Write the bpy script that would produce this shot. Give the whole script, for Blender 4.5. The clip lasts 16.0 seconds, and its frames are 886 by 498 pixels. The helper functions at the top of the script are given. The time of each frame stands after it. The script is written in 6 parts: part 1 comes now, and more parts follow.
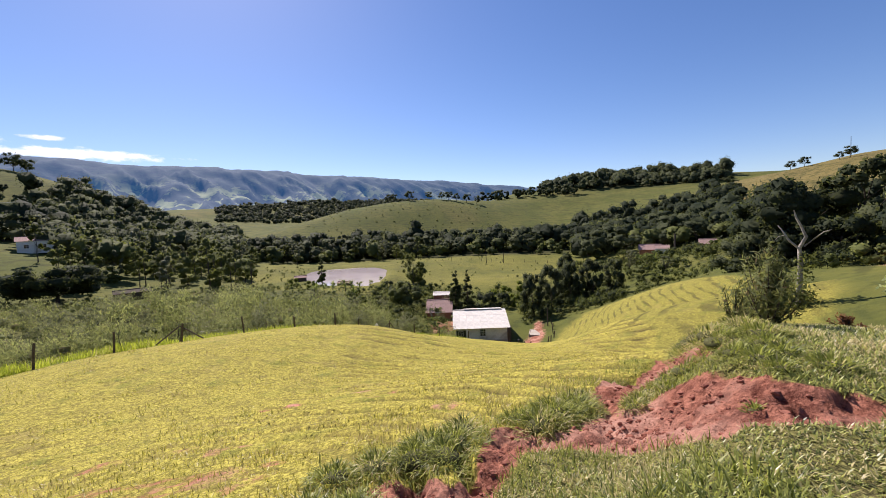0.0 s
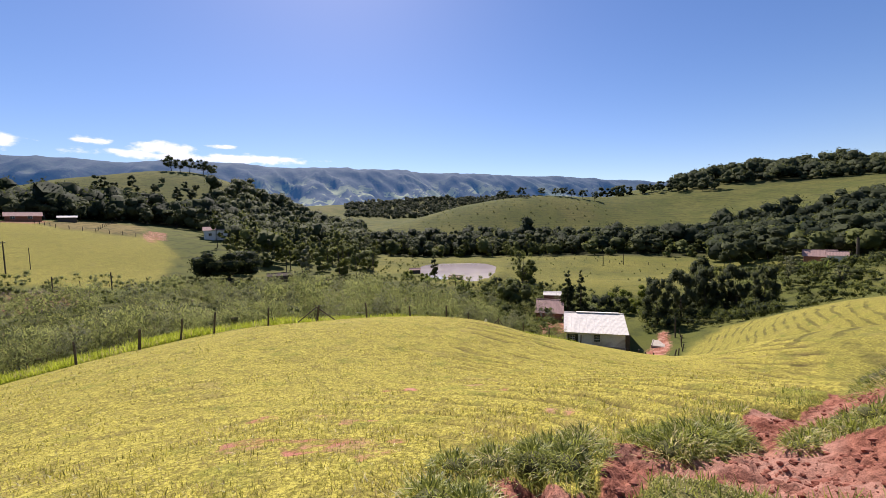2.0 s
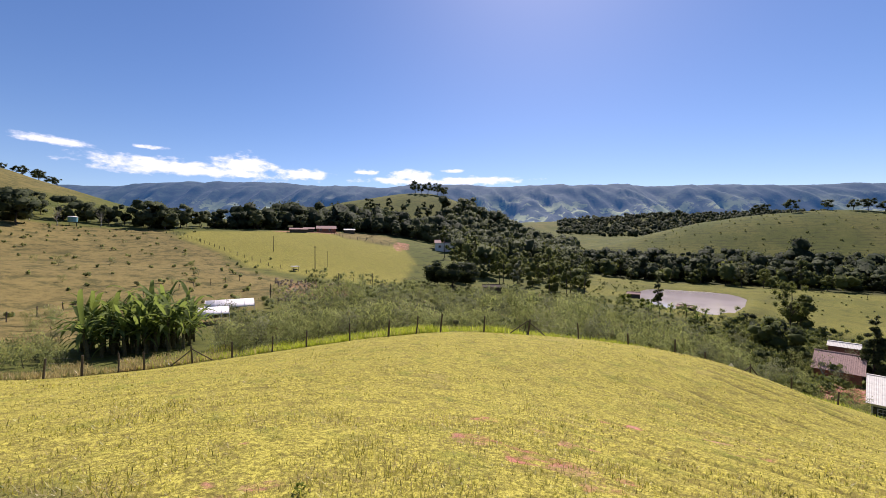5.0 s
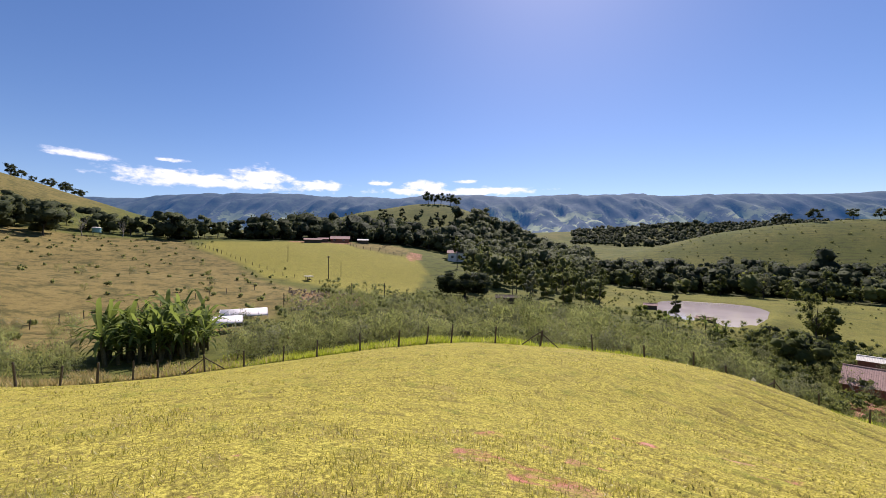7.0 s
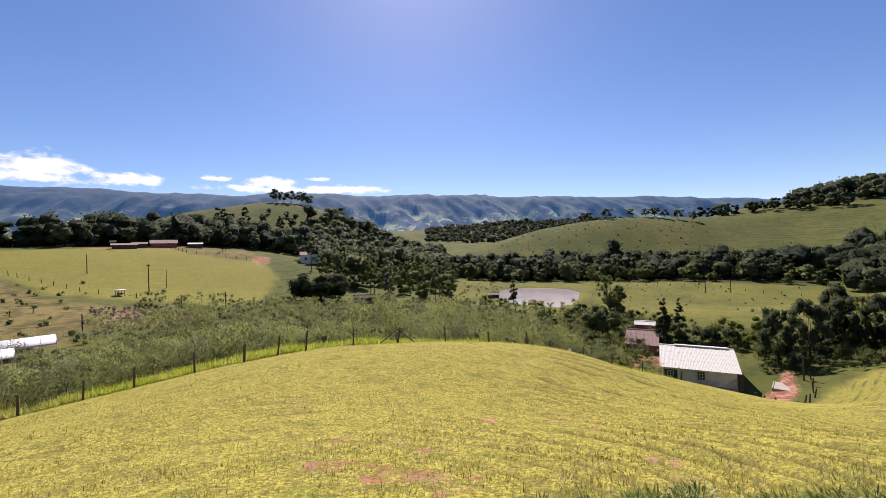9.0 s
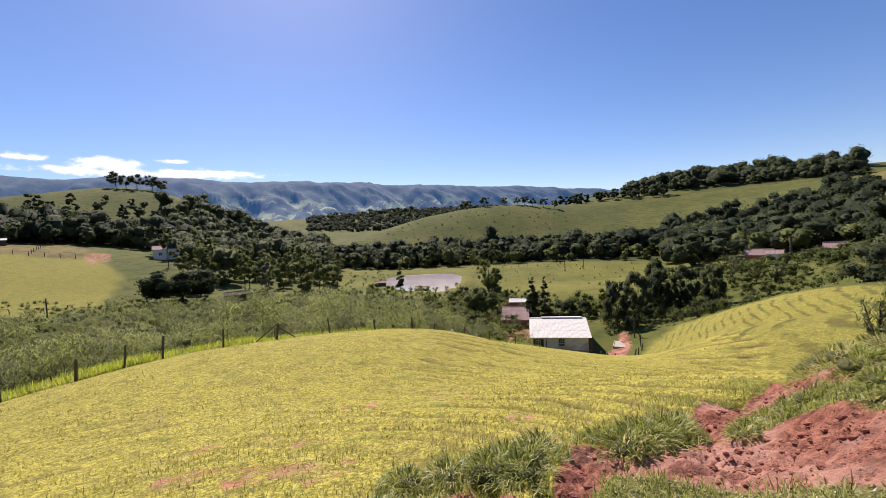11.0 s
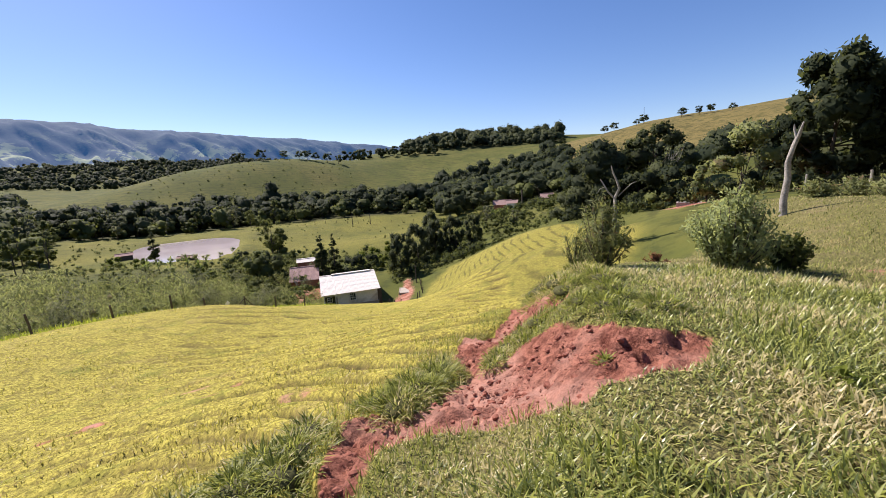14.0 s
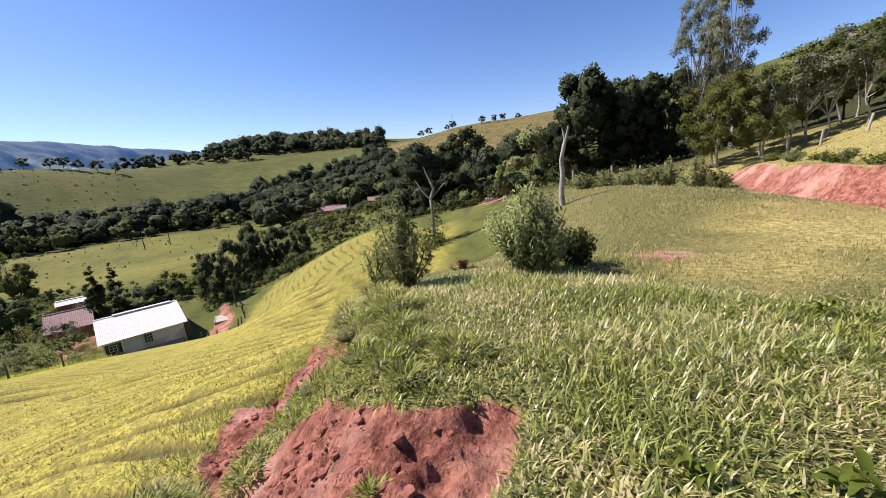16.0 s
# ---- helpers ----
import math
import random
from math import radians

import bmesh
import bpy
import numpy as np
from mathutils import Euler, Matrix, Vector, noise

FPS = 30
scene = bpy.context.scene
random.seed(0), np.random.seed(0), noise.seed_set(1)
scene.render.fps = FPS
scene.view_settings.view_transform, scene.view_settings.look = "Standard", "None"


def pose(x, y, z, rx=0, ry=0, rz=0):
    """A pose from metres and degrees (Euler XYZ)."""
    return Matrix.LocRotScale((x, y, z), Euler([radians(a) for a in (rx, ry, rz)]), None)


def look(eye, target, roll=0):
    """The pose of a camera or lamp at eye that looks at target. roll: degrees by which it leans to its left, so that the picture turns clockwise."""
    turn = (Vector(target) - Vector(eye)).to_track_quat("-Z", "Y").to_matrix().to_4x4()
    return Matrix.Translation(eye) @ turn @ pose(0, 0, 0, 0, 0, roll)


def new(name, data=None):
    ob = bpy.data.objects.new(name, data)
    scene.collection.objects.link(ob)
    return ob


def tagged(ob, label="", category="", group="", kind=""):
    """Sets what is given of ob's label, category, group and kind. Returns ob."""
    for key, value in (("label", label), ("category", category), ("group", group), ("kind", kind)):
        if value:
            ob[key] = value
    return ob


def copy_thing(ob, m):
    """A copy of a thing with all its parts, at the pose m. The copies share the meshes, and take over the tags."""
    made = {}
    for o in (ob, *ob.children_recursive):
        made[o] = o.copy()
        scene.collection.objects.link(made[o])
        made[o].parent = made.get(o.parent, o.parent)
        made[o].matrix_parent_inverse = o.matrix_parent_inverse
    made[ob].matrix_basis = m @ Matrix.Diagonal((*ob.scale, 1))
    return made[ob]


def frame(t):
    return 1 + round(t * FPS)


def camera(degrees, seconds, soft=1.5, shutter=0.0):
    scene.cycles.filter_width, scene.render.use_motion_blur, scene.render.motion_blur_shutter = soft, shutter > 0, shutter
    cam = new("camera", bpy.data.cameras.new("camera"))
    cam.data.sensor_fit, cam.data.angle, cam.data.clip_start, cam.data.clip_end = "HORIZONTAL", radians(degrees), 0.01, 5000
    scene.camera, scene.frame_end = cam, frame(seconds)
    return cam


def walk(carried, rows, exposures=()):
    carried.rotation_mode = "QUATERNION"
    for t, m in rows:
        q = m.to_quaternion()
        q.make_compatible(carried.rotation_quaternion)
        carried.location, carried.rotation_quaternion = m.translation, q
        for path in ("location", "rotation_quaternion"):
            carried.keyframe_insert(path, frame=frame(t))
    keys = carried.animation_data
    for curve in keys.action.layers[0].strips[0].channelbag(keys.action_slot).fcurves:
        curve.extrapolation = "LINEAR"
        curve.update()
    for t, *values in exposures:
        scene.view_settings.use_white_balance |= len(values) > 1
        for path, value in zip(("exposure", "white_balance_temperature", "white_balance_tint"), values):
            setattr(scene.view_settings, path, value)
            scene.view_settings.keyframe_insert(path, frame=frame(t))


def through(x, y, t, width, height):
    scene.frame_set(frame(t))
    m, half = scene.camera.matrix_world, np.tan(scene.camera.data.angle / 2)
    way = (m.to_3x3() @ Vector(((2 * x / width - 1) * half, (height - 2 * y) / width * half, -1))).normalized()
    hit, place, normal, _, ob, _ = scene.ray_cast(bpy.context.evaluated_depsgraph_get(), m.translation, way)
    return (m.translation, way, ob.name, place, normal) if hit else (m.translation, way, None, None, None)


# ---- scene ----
cam = camera(97.16, 16.0, soft=0.8)
PATH = [
    (0.0, pose(0.003, -0.000, 1.512, 86.21, 2.51, 0.00)),
    (0.5, pose(-0.036, -0.005, 1.505, 86.05, 2.42, 3.38)),
    (1.0, pose(-0.054, -0.010, 1.513, 86.02, 2.38, 7.38)),
    (1.5, pose(-0.067, -0.005, 1.516, 86.14, 2.10, 11.66)),
    (2.0, pose(-0.127, -0.049, 1.542, 86.29, 1.67, 16.08)),
    (2.5, pose(-0.158, -0.001, 1.536, 86.61, 1.34, 20.90)),
    (3.0, pose(-0.107, -0.033, 1.566, 86.95, 0.88, 26.46)),
    (3.5, pose(-0.153, -0.147, 1.467, 87.42, 0.37, 32.68)),
    (4.0, pose(-0.291, -0.202, 1.486, 87.72, -0.09, 38.88)),
    (4.5, pose(-0.344, -0.199, 1.526, 88.09, -0.30, 44.39)),
    (7.0, pose(-0.344, 0.056, 1.474, 90.63, -0.16, 48.24)),
    (7.5, pose(-0.335, 0.069, 1.472, 90.55, 0.46, 43.75)),
    (8.0, pose(-0.295, 0.090, 1.496, 90.37, 1.00, 38.41)),
    (8.5, pose(-0.265, 0.093, 1.515, 90.28, 1.45, 32.83)),
    (9.0, pose(-0.212, 0.101, 1.525, 90.18, 1.96, 27.54)),
    (11.5, pose(0.041, 0.104, 1.470, 86.62, 3.38, 7.62)),
    (12.0, pose(0.038, 0.087, 1.466, 84.25, 3.30, 4.38)),
    (12.5, pose(0.078, 0.152, 1.437, 81.72, 2.97, 0.69)),
    (13.0, pose(0.162, 0.287, 1.442, 79.98, 2.89, -3.93)),
    (13.5, pose(0.247, 0.501, 1.430, 79.36, 3.05, -11.20)),
    (14.0, pose(0.359, 0.727, 1.417, 79.43, 3.62, -19.48)),
    (14.5, pose(0.635, 0.968, 1.412, 79.64, 4.37, -28.81)),
    (15.0, pose(0.916, 1.220, 1.376, 78.92, 5.15, -37.91)),
    (15.5, pose(1.285, 1.402, 1.336, 78.12, 6.09, -42.26)),
    (16.0, pose(1.688, 1.602, 1.347, 78.01, 5.36, -44.13)),
]
walk(cam, PATH, ((0.0, 0.61, 6500, 23), (3.5, 0.53, 6500, 23), (8.0, 0.51, 6500, 23), (11.5, 0.60, 6500, 23), (13.5, 0.70, 6500, 23), (15.0, 0.77, 6220, 24), (16.0, 0.80, 6220, 24)))

# ---- light ----
SUN_AZ, SUN_EL = 31.0, 46.0          # degrees: to the left of +y, above the horizon
world = bpy.data.worlds.new("sky")
scene.world = world
world.use_nodes = True
wn, wl = world.node_tree.nodes, world.node_tree.links
wn.clear()
sky = wn.new("ShaderNodeTexSky")
sky.sky_type, sky.sun_disc = "NISHITA", False
sky.sun_elevation, sky.sun_rotation = radians(SUN_EL), radians(-SUN_AZ)
sky.air_density, sky.dust_density, sky.ozone_density = 1.0, 0.5, 2.2
sky.altitude = 900
w_out, w_bg = wn.new("ShaderNodeOutputWorld"), wn.new("ShaderNodeBackground")
w_bg.inputs["Strength"].default_value = 0.085


def w_math(op, a, b=None, c=None):
    n = wn.new("ShaderNodeMath")
    n.operation = op
    for i, v in enumerate((a, b, c)):
        if v is None:
            continue
        if isinstance(v, (int, float)):
            n.inputs[i].default_value = v
        else:
            wl.new(v, n.inputs[i])
    return n.outputs[0]


# low cumulus banks over the far range
w_co = wn.new("ShaderNodeTexCoord")
w_sep = wn.new("ShaderNodeSeparateXYZ")
wl.new(w_co.outputs["Generated"], w_sep.inputs[0])
w_az = w_math("DEGREES", w_math("ARCTAN2", w_math("MULTIPLY", w_sep.outputs[0], -1.0), w_sep.outputs[1]))
w_el = w_math("DEGREES", w_math("ARCSINE", w_sep.outputs[2]))
w_vec = wn.new("ShaderNodeCombineXYZ")
wl.new(w_math("MULTIPLY", w_az, 0.38), w_vec.inputs[0])
wl.new(w_math("MULTIPLY", w_el, 0.85), w_vec.inputs[1])
w_noise = wn.new("ShaderNodeTexNoise")
w_noise.inputs["Scale"].default_value, w_noise.inputs["Detail"].default_value = 1.25, 7.0
w_noise.inputs["Roughness"].default_value = 0.58
wl.new(w_vec.outputs[0], w_noise.inputs["Vector"])


def cloud_bank(az, el, wide, high):
    a = w_math("DIVIDE", w_math("SUBTRACT", w_az, az), wide)
    e = w_math("DIVIDE", w_math("SUBTRACT", w_el, el), high)
    return w_math("POWER", 2.718, w_math("MULTIPLY", w_math("ADD", w_math("MULTIPLY", a, a), w_math("MULTIPLY", e, e)), -1.0))


w_mask = None
for bank in ((73.0, 10.0, 5.0, 1.7), (78.0, 8.9, 15.0, 0.9), (50.0, 8.9, 12.0, 0.7), (82.0, 9.0, 10.0, 1.3), (66.0, 9.3, 5.0, 1.0), (51.0, 9.7, 4.5, 1.2), (42.0, 9.0, 10.0, 0.8), (57.5, 10.0, 2.5, 0.5), (45.0, 10.4, 2.0, 0.4), (91.0, 10.4, 4.0, 0.6), (83.0, 11.0, 2.0, 0.4)):
    m = cloud_bank(*bank)
    w_mask = m if w_mask is None else w_math("MAXIMUM", w_mask, m)
w_cov = wn.new("ShaderNodeMapRange")
w_cov.interpolation_type = "SMOOTHSTEP"
w_cov.inputs["From Min"].default_value, w_cov.inputs["From Max"].default_value = 0.77, 1.06
wl.new(w_math("ADD", w_math("MULTIPLY", w_noise.outputs["Fac"], 0.95), w_math("MULTIPLY", w_mask, 0.62)), w_cov.inputs["Value"])
w_mix = wn.new("ShaderNodeMix")
w_mix.data_type = "RGBA"
wl.new(w_math("MULTIPLY", w_cov.outputs[0], 0.92), w_mix.inputs["Factor"])
w_hue = wn.new("ShaderNodeHueSaturation")
w_hue.inputs["Saturation"].default_value = 1.2
w_hue.inputs["Hue"].default_value = 0.505
wl.new(sky.outputs[0], w_hue.inputs["Color"])
wl.new(w_hue.outputs[0], w_mix.inputs["A"])
w_mix.inputs["B"].default_value = (9.5, 9.8, 10.2, 1)
wl.new(w_mix.outputs["Result"], w_bg.inputs["Color"])
wl.new(w_bg.outputs[0], w_out.inputs["Surface"])

sun = new("sun", bpy.data.lights.new("sun", "SUN"))
sun.data.energy, sun.data.angle, sun.data.color = 5.0, radians(0.55), (1.0, 0.95, 0.86)
a, e = radians(SUN_AZ), radians(SUN_EL)
sun.matrix_world = look((-math.sin(a) * math.cos(e) * 50, math.cos(a) * math.cos(e) * 50, math.sin(e) * 50), (0, 0, 0))


# ---- materials ----
class Nodes:
    """A short hand for node materials."""

    def __init__(self, name):
        self.mat = bpy.data.materials.new(name)
        self.mat.use_nodes = True
        self.n, self.l = self.mat.node_tree.nodes, self.mat.node_tree.links
        self.n.clear()
        self.out = self.n.new("ShaderNodeOutputMaterial")

    def put(self, socket, v):
        if isinstance(v, bpy.types.NodeSocket):
            self.l.new(v, socket)
        elif isinstance(v, (tuple, list)) and len(v) == 3 and socket.type == "RGBA":
            socket.default_value = (*v, 1)
        else:
            socket.default_value = v

    def add(self, kind, out=0, **ins):
        node = self.n.new(kind)
        for k, v in ins.items():
            self.put(node.inputs[k.replace("_", " ")], v)
        return node.outputs[out]

    def math(self, op, a, b=0.0, c=0.0):
        node = self.n.new("ShaderNodeMath")
        node.operation = op
        for i, v in enumerate((a, b, c)):
            self.put(node.inputs[i], v)
        return node.outputs[0]

    def pos(self):
        return self.n.new("ShaderNodeNewGeometry").outputs["Position"]

    def local(self):
        return self.n.new("ShaderNodeTexCoord").outputs["Object"]

    def noise(self, scale, detail=3.0, rough=0.55, vector=None, warp=0.0):
        return self.add("ShaderNodeTexNoise", Scale=scale, Detail=detail, Roughness=rough, Distortion=warp, Vector=vector or self.pos())

    def ramp(self, v, lo, hi, a=0.0, b=1.0):
        node = self.n.new("ShaderNodeMapRange")
        node.interpolation_type = "SMOOTHSTEP"
        for k, x in (("Value", v), ("From Min", lo), ("From Max", hi), ("To Min", a), ("To Max", b)):
            self.put(node.inputs[k], x)
        return node.outputs[0]

    def mix(self, f, a, b, blend="MIX"):
        node = self.n.new("ShaderNodeMix")
        node.data_type, node.blend_type = "RGBA", blend
        for k, x in (("Factor", f), ("A", a), ("B", b)):
            socket = [s for s in node.inputs if s.name == k and (s.type == "RGBA" if k != "Factor" else s.type == "VALUE")][0]
            self.put(socket, x)
        return [s for s in node.outputs if s.type == "RGBA"][0]

    def attr(self, name):
        node = self.n.new("ShaderNodeAttribute")
        node.attribute_name = name
        return node.outputs["Fac"]

    def bump(self, height, strength=0.5, distance=0.05):
        return self.add("ShaderNodeBump", Strength=strength, Distance=distance, Height=height)

    def surface(self, color, rough=0.8, normal=None, metal=0.0, spec=0.3):
        node = self.n.new("ShaderNodeBsdfPrincipled")
        for k, v in (("Base Color", color), ("Roughness", rough), ("Metallic", metal), ("Specular IOR Level", spec)):
            self.put(node.inputs[k], v)
        if normal is not None:
            self.put(node.inputs["Normal"], normal)
        self.l.new(node.outputs[0], self.out.inputs["Surface"])
        return self.mat


def leaf_material(name, dark, light, through=0.35, dry=None, vary=1.0):
    """Leaves: two greens by piece, some light passing through."""
    k = Nodes(name)
    island = k.n.new("ShaderNodeNewGeometry").outputs["Random Per Island"]
    thing = k.n.new("ShaderNodeObjectInfo").outputs["Random"]
    grain, patch = k.noise(2.6, 5, 0.75), k.noise(0.09, 3, 0.6)
    leaf = k.math("ADD", k.math("MULTIPLY", island, 0.7 * vary), k.math("MULTIPLY", k.math("SUBTRACT", grain, 0.5), 1.6 * vary))
    crown = k.math("ADD", k.math("MULTIPLY", thing, 0.8), k.math("MULTIPLY", k.math("SUBTRACT", patch, 0.5), 1.8))
    col = k.mix(k.ramp(k.math("ADD", leaf, crown), 0.0, 0.8 + 0.7 * vary), dark, light)
    if dry:
        col = k.mix(k.ramp(island, 0.86, 0.9), col, dry)
    b = k.n.new("ShaderNodeBsdfPrincipled")
    k.put(b.inputs["Base Color"], col)
    b.inputs["Roughness"].default_value = 0.75
    b.inputs["Specular IOR Level"].default_value = 0.08
    t = k.n.new("ShaderNodeBsdfTranslucent")
    k.put(t.inputs["Color"], k.mix(0.6, col, (light[0] * 1.5, light[1] * 1.5, light[2] * 0.8)))
    m = k.n.new("ShaderNodeMixShader")
    m.inputs[0].default_value = through
    k.l.new(b.outputs[0], m.inputs[1])
    k.l.new(t.outputs[0], m.inputs[2])
    k.l.new(m.outputs[0], k.out.inputs["Surface"])
    return k.mat


def bark_material(name, dark, light, scale=18.0):
    k = Nodes(name)
    n = k.noise(scale, 5, 0.65, k.local(), 0.6)
    patch = k.noise(scale * 0.2, 3, 0.5, k.local())
    col = k.mix(k.ramp(k.math("ADD", n, k.math("MULTIPLY", patch, 0.6)), 0.5, 1.05), dark, light)
    return k.surface(col, 0.9, k.bump(n, 0.8, 0.03), spec=0.15)


def plain_material(name, color, rough=0.7, vary=0.25, scale=6.0, metal=0.0, dirt=None, spec=0.3):
    """Paint, plaster or wood: mottled, with stains in patches."""
    k = Nodes(name)
    n, big = k.noise(scale, 5, 0.6, k.local()), k.noise(scale * 0.12, 3, 0.5, k.local(), 0.8)
    low = tuple(c * (1 - vary) for c in color)
    col = k.mix(k.ramp(n, 0.3, 0.7), low, color)
    if dirt:
        col = k.mix(k.ramp(big, 0.5, 0.75, 0.0, 0.8), col, dirt)
    return k.surface(col, k.ramp(n, 0.3, 0.7, rough, min(1, rough + 0.15)), k.bump(n, 0.25, 0.01), metal, spec)

# ---- the lie of the land ----
EYE = 1.5


def pt(az, r):
    """Plan position by bearing (degrees to the left of +y) and distance."""
    return -math.sin(radians(az)) * r, math.cos(radians(az)) * r


def near(az, r):
    """Plan position by bearing and distance from the end of the walk."""
    x, y = pt(az, r)
    return 1.7 + x, 1.6 + y


# broad swells and hollows: x, y, spread, height
LAWN_FORMS = (
    (-3.0, 0.0, 5.2, 0.83),
    (-7.0, 2.0, 6.9, -0.63),
    (-2.5, 7.5, 5.4, -1.37),
    (-0.4, 11.7, 5.4, -0.97),
    (1.0, 14.0, 5.2, -0.55),
    (-4.7, 16.3, 8.2, -3.60),
    (2.8, 17.0, 6.9, -3.13),
    (-13.2, 9.6, 12.0, -5.82),
    (-16.1, 22.9, 5.9, -0.43),
    (-22.1, 15.5, 8.3, -0.44),
    (-20.1, 18.8, 7.2, -0.81),
    (-13.1, 24.7, 5.2, -0.42),
    (-10.3, 28.2, 7.1, -1.96),
    (-7.5, 35.2, 8.2, -1.87),
    (-3.5, 39.8, 8.2, -1.08),
    (1.5, 42.0, 11.5, -4.56),
    (-27.4, 12.2, 10.0, -0.45),
    (-32.5, 5.7, 10.8, -1.64),
    (-32.0, -1.1, 12.1, -2.29),
    (4.5, 25.0, 5.5, -1.40),
    (-10.0, -2.0, 9.6, -1.06),
    (-20.0, 0.0, 13.6, -1.54),
    (-14.0, 20.0, 6.3, -0.18),
    (-8.0, 24.0, 7.3, -1.30),
    (1.0, 5.2, 2.4, -0.25),
    (3.1, 6.3, 1.7, 0.10),
    (3.9, 7.5, 2.1, -0.31),
    (1.3, 3.8, 1.8, 0.16),
    (2.2, 7.0, 2.1, -0.21),
    (5.2, 10.0, 4.0, 0.07),
    (0.3, 2.9, 2.5, 0.04),
)
BANK_FORMS = (
    (2.3, 3.0, 2.1, -0.09),
    (4.5, 2.5, 2.7, -0.27),
    (3.6, 4.4, 2.1, -0.06),
    (5.2, 4.5, 2.2, -0.14),
    (7.2, 3.6, 3.2, -0.37),
    (9.3, 3.0, 3.9, -0.56),
    (11.5, 2.6, 5.0, -1.22),
    (4.4, 6.2, 1.9, -0.02),
    (6.5, 7.5, 3.2, 0.30),
    (15.9, 8.5, 6.7, -0.37),
    (27.3, 9.9, 7.1, -2.08),
    (40.4, 7.1, 6.7, -2.82),
    (31.2, 18.0, 12.2, -3.66),
    (16.5, 12.9, 6.7, -0.79),
    (0.6, 0.0, 4.0, -0.54),
    (6.0, -3.0, 7.3, -2.92),
    (20.0, -4.0, 5.8, -3.88),
    (0.0, -8.0, 10.1, -2.11),
    (10.0, 9.0, 5.1, -0.39),
    (10.7, 11.9, 5.4, -2.43),
    (12.3, 15.8, 7.1, -5.07),
    (33.0, 8.2, 6.1, -1.60),
)
SPUR_FORMS = (
    (19.5, 37.2, 11.2, -4.77),
    (32.5, 62.0, 15.1, -1.87),
    (25.3, 69.5, 13.5, -2.59),
    (20.6, 28.3, 12.8, -6.38),
    (34.1, 46.9, 12.3, 0.19),
    (17.4, 60.6, 10.3, -3.26),
    (23.6, 53.0, 11.5, -0.94),
    (26.8, 29.7, 13.3, -2.11),
    (43.1, 44.6, 14.2, -4.58),
    (28.0, 48.5, 11.7, 0.54),
    (12.9, 48.3, 12.7, -5.13),
    (15.4, 42.3, 11.6, -5.45),
    (52.1, 43.7, 16.9, -7.07),
    (47.5, 29.7, 13.7, -0.59),
    (49.0, 75.5, 22.9, -7.27),
    (43.8, 89.9, 21.8, -4.85),
)
VALLEY_FORMS = (
    (5.4, 61.8, 10.7, -2.08),
    (10.6, 67.2, 9.7, 0.20),
    (-1.2, 66.0, 13.7, -4.47),
    (14.8, 64.3, 8.9, -2.45),
    (-2.9, 83.9, 19.3, -4.61),
    (4.8, 91.9, 21.6, -4.08),
    (-16.6, 110.8, 29.9, -4.02),
    (-30.2, 121.3, 33.8, -3.47),
    (-38.7, 155.2, 37.0, -0.13),
    (-51.3, 141.0, 33.6, -3.44),
    (-69.1, 155.3, 43.0, -5.15),
    (5.8, 127.9, 36.9, -7.76),
    (26.0, 147.7, 35.5, -4.23),
    (9.4, 179.8, 48.7, -2.25),
    (-27.8, 198.1, 50.6, -1.98),
    (51.2, 167.4, 38.2, -3.05),
    (47.9, 131.6, 40.7, -7.47),
    (78.1, 184.1, 53.8, -5.46),
    (79.8, 150.1, 38.6, -2.02),
    (31.3, 222.8, 57.5, -1.51),
    (-39.9, 226.5, 47.0, -5.88),
    (-93.0, 199.4, 60.1, -6.09),
    (-15.6, 73.4, 19.7, -4.76),
    (-30.0, 74.2, 25.2, -2.67),
    (-4.8, 54.8, 14.7, -5.55),
    (-58.3, 93.3, 40.8, -7.23),
    (-35.0, 60.6, 22.2, -3.83),
    (-15.5, 47.6, 12.4, -2.69),
    (24.2, 97.0, 21.1, -2.56),
)
LEFT_FORMS = (
    (-84.9, 84.9, 33.9, -3.22),
    (-42.4, 42.4, 17.9, -3.77),
    (-47.6, 27.5, 15.9, -2.14),
    (-62.8, 16.8, 22.9, -3.79),
    (-43.8, 4.6, 9.9, 0.86),
    (-44.4, 11.9, 10.5, -0.36),
    (-65.9, -3.5, 23.8, -5.19),
    (-129.7, -9.1, 42.2, -9.66),
    (-129.0, 15.8, 39.1, -1.12),
    (-228.7, -24.0, 69.7, -9.23),
    (-231.4, 16.2, 68.1, -6.04),
    (-228.0, 56.9, 67.0, 2.89),
    (-202.8, 90.3, 64.4, 0.10),
    (-184.3, 110.7, 60.3, -3.40),
    (-102.4, 71.7, 33.3, -3.43),
    (-121.3, 59.2, 38.5, -1.97),
    (-144.2, 41.3, 46.8, -1.30),
    (-124.3, 100.7, 41.8, 1.98),
    (-94.4, 116.6, 44.6, -5.92),
    (-136.7, 132.0, 49.5, -2.76),
    (-88.1, 35.6, 36.8, -2.97),
    (-95.0, 0.0, 39.6, 0.68),
    (-58.0, -15.5, 26.2, -8.86),
    (-144.9, -38.8, 62.9, -6.40),
    (-135.4, 173.4, 57.9, -2.20),
    (-73.7, 51.6, 35.7, -6.36),
)
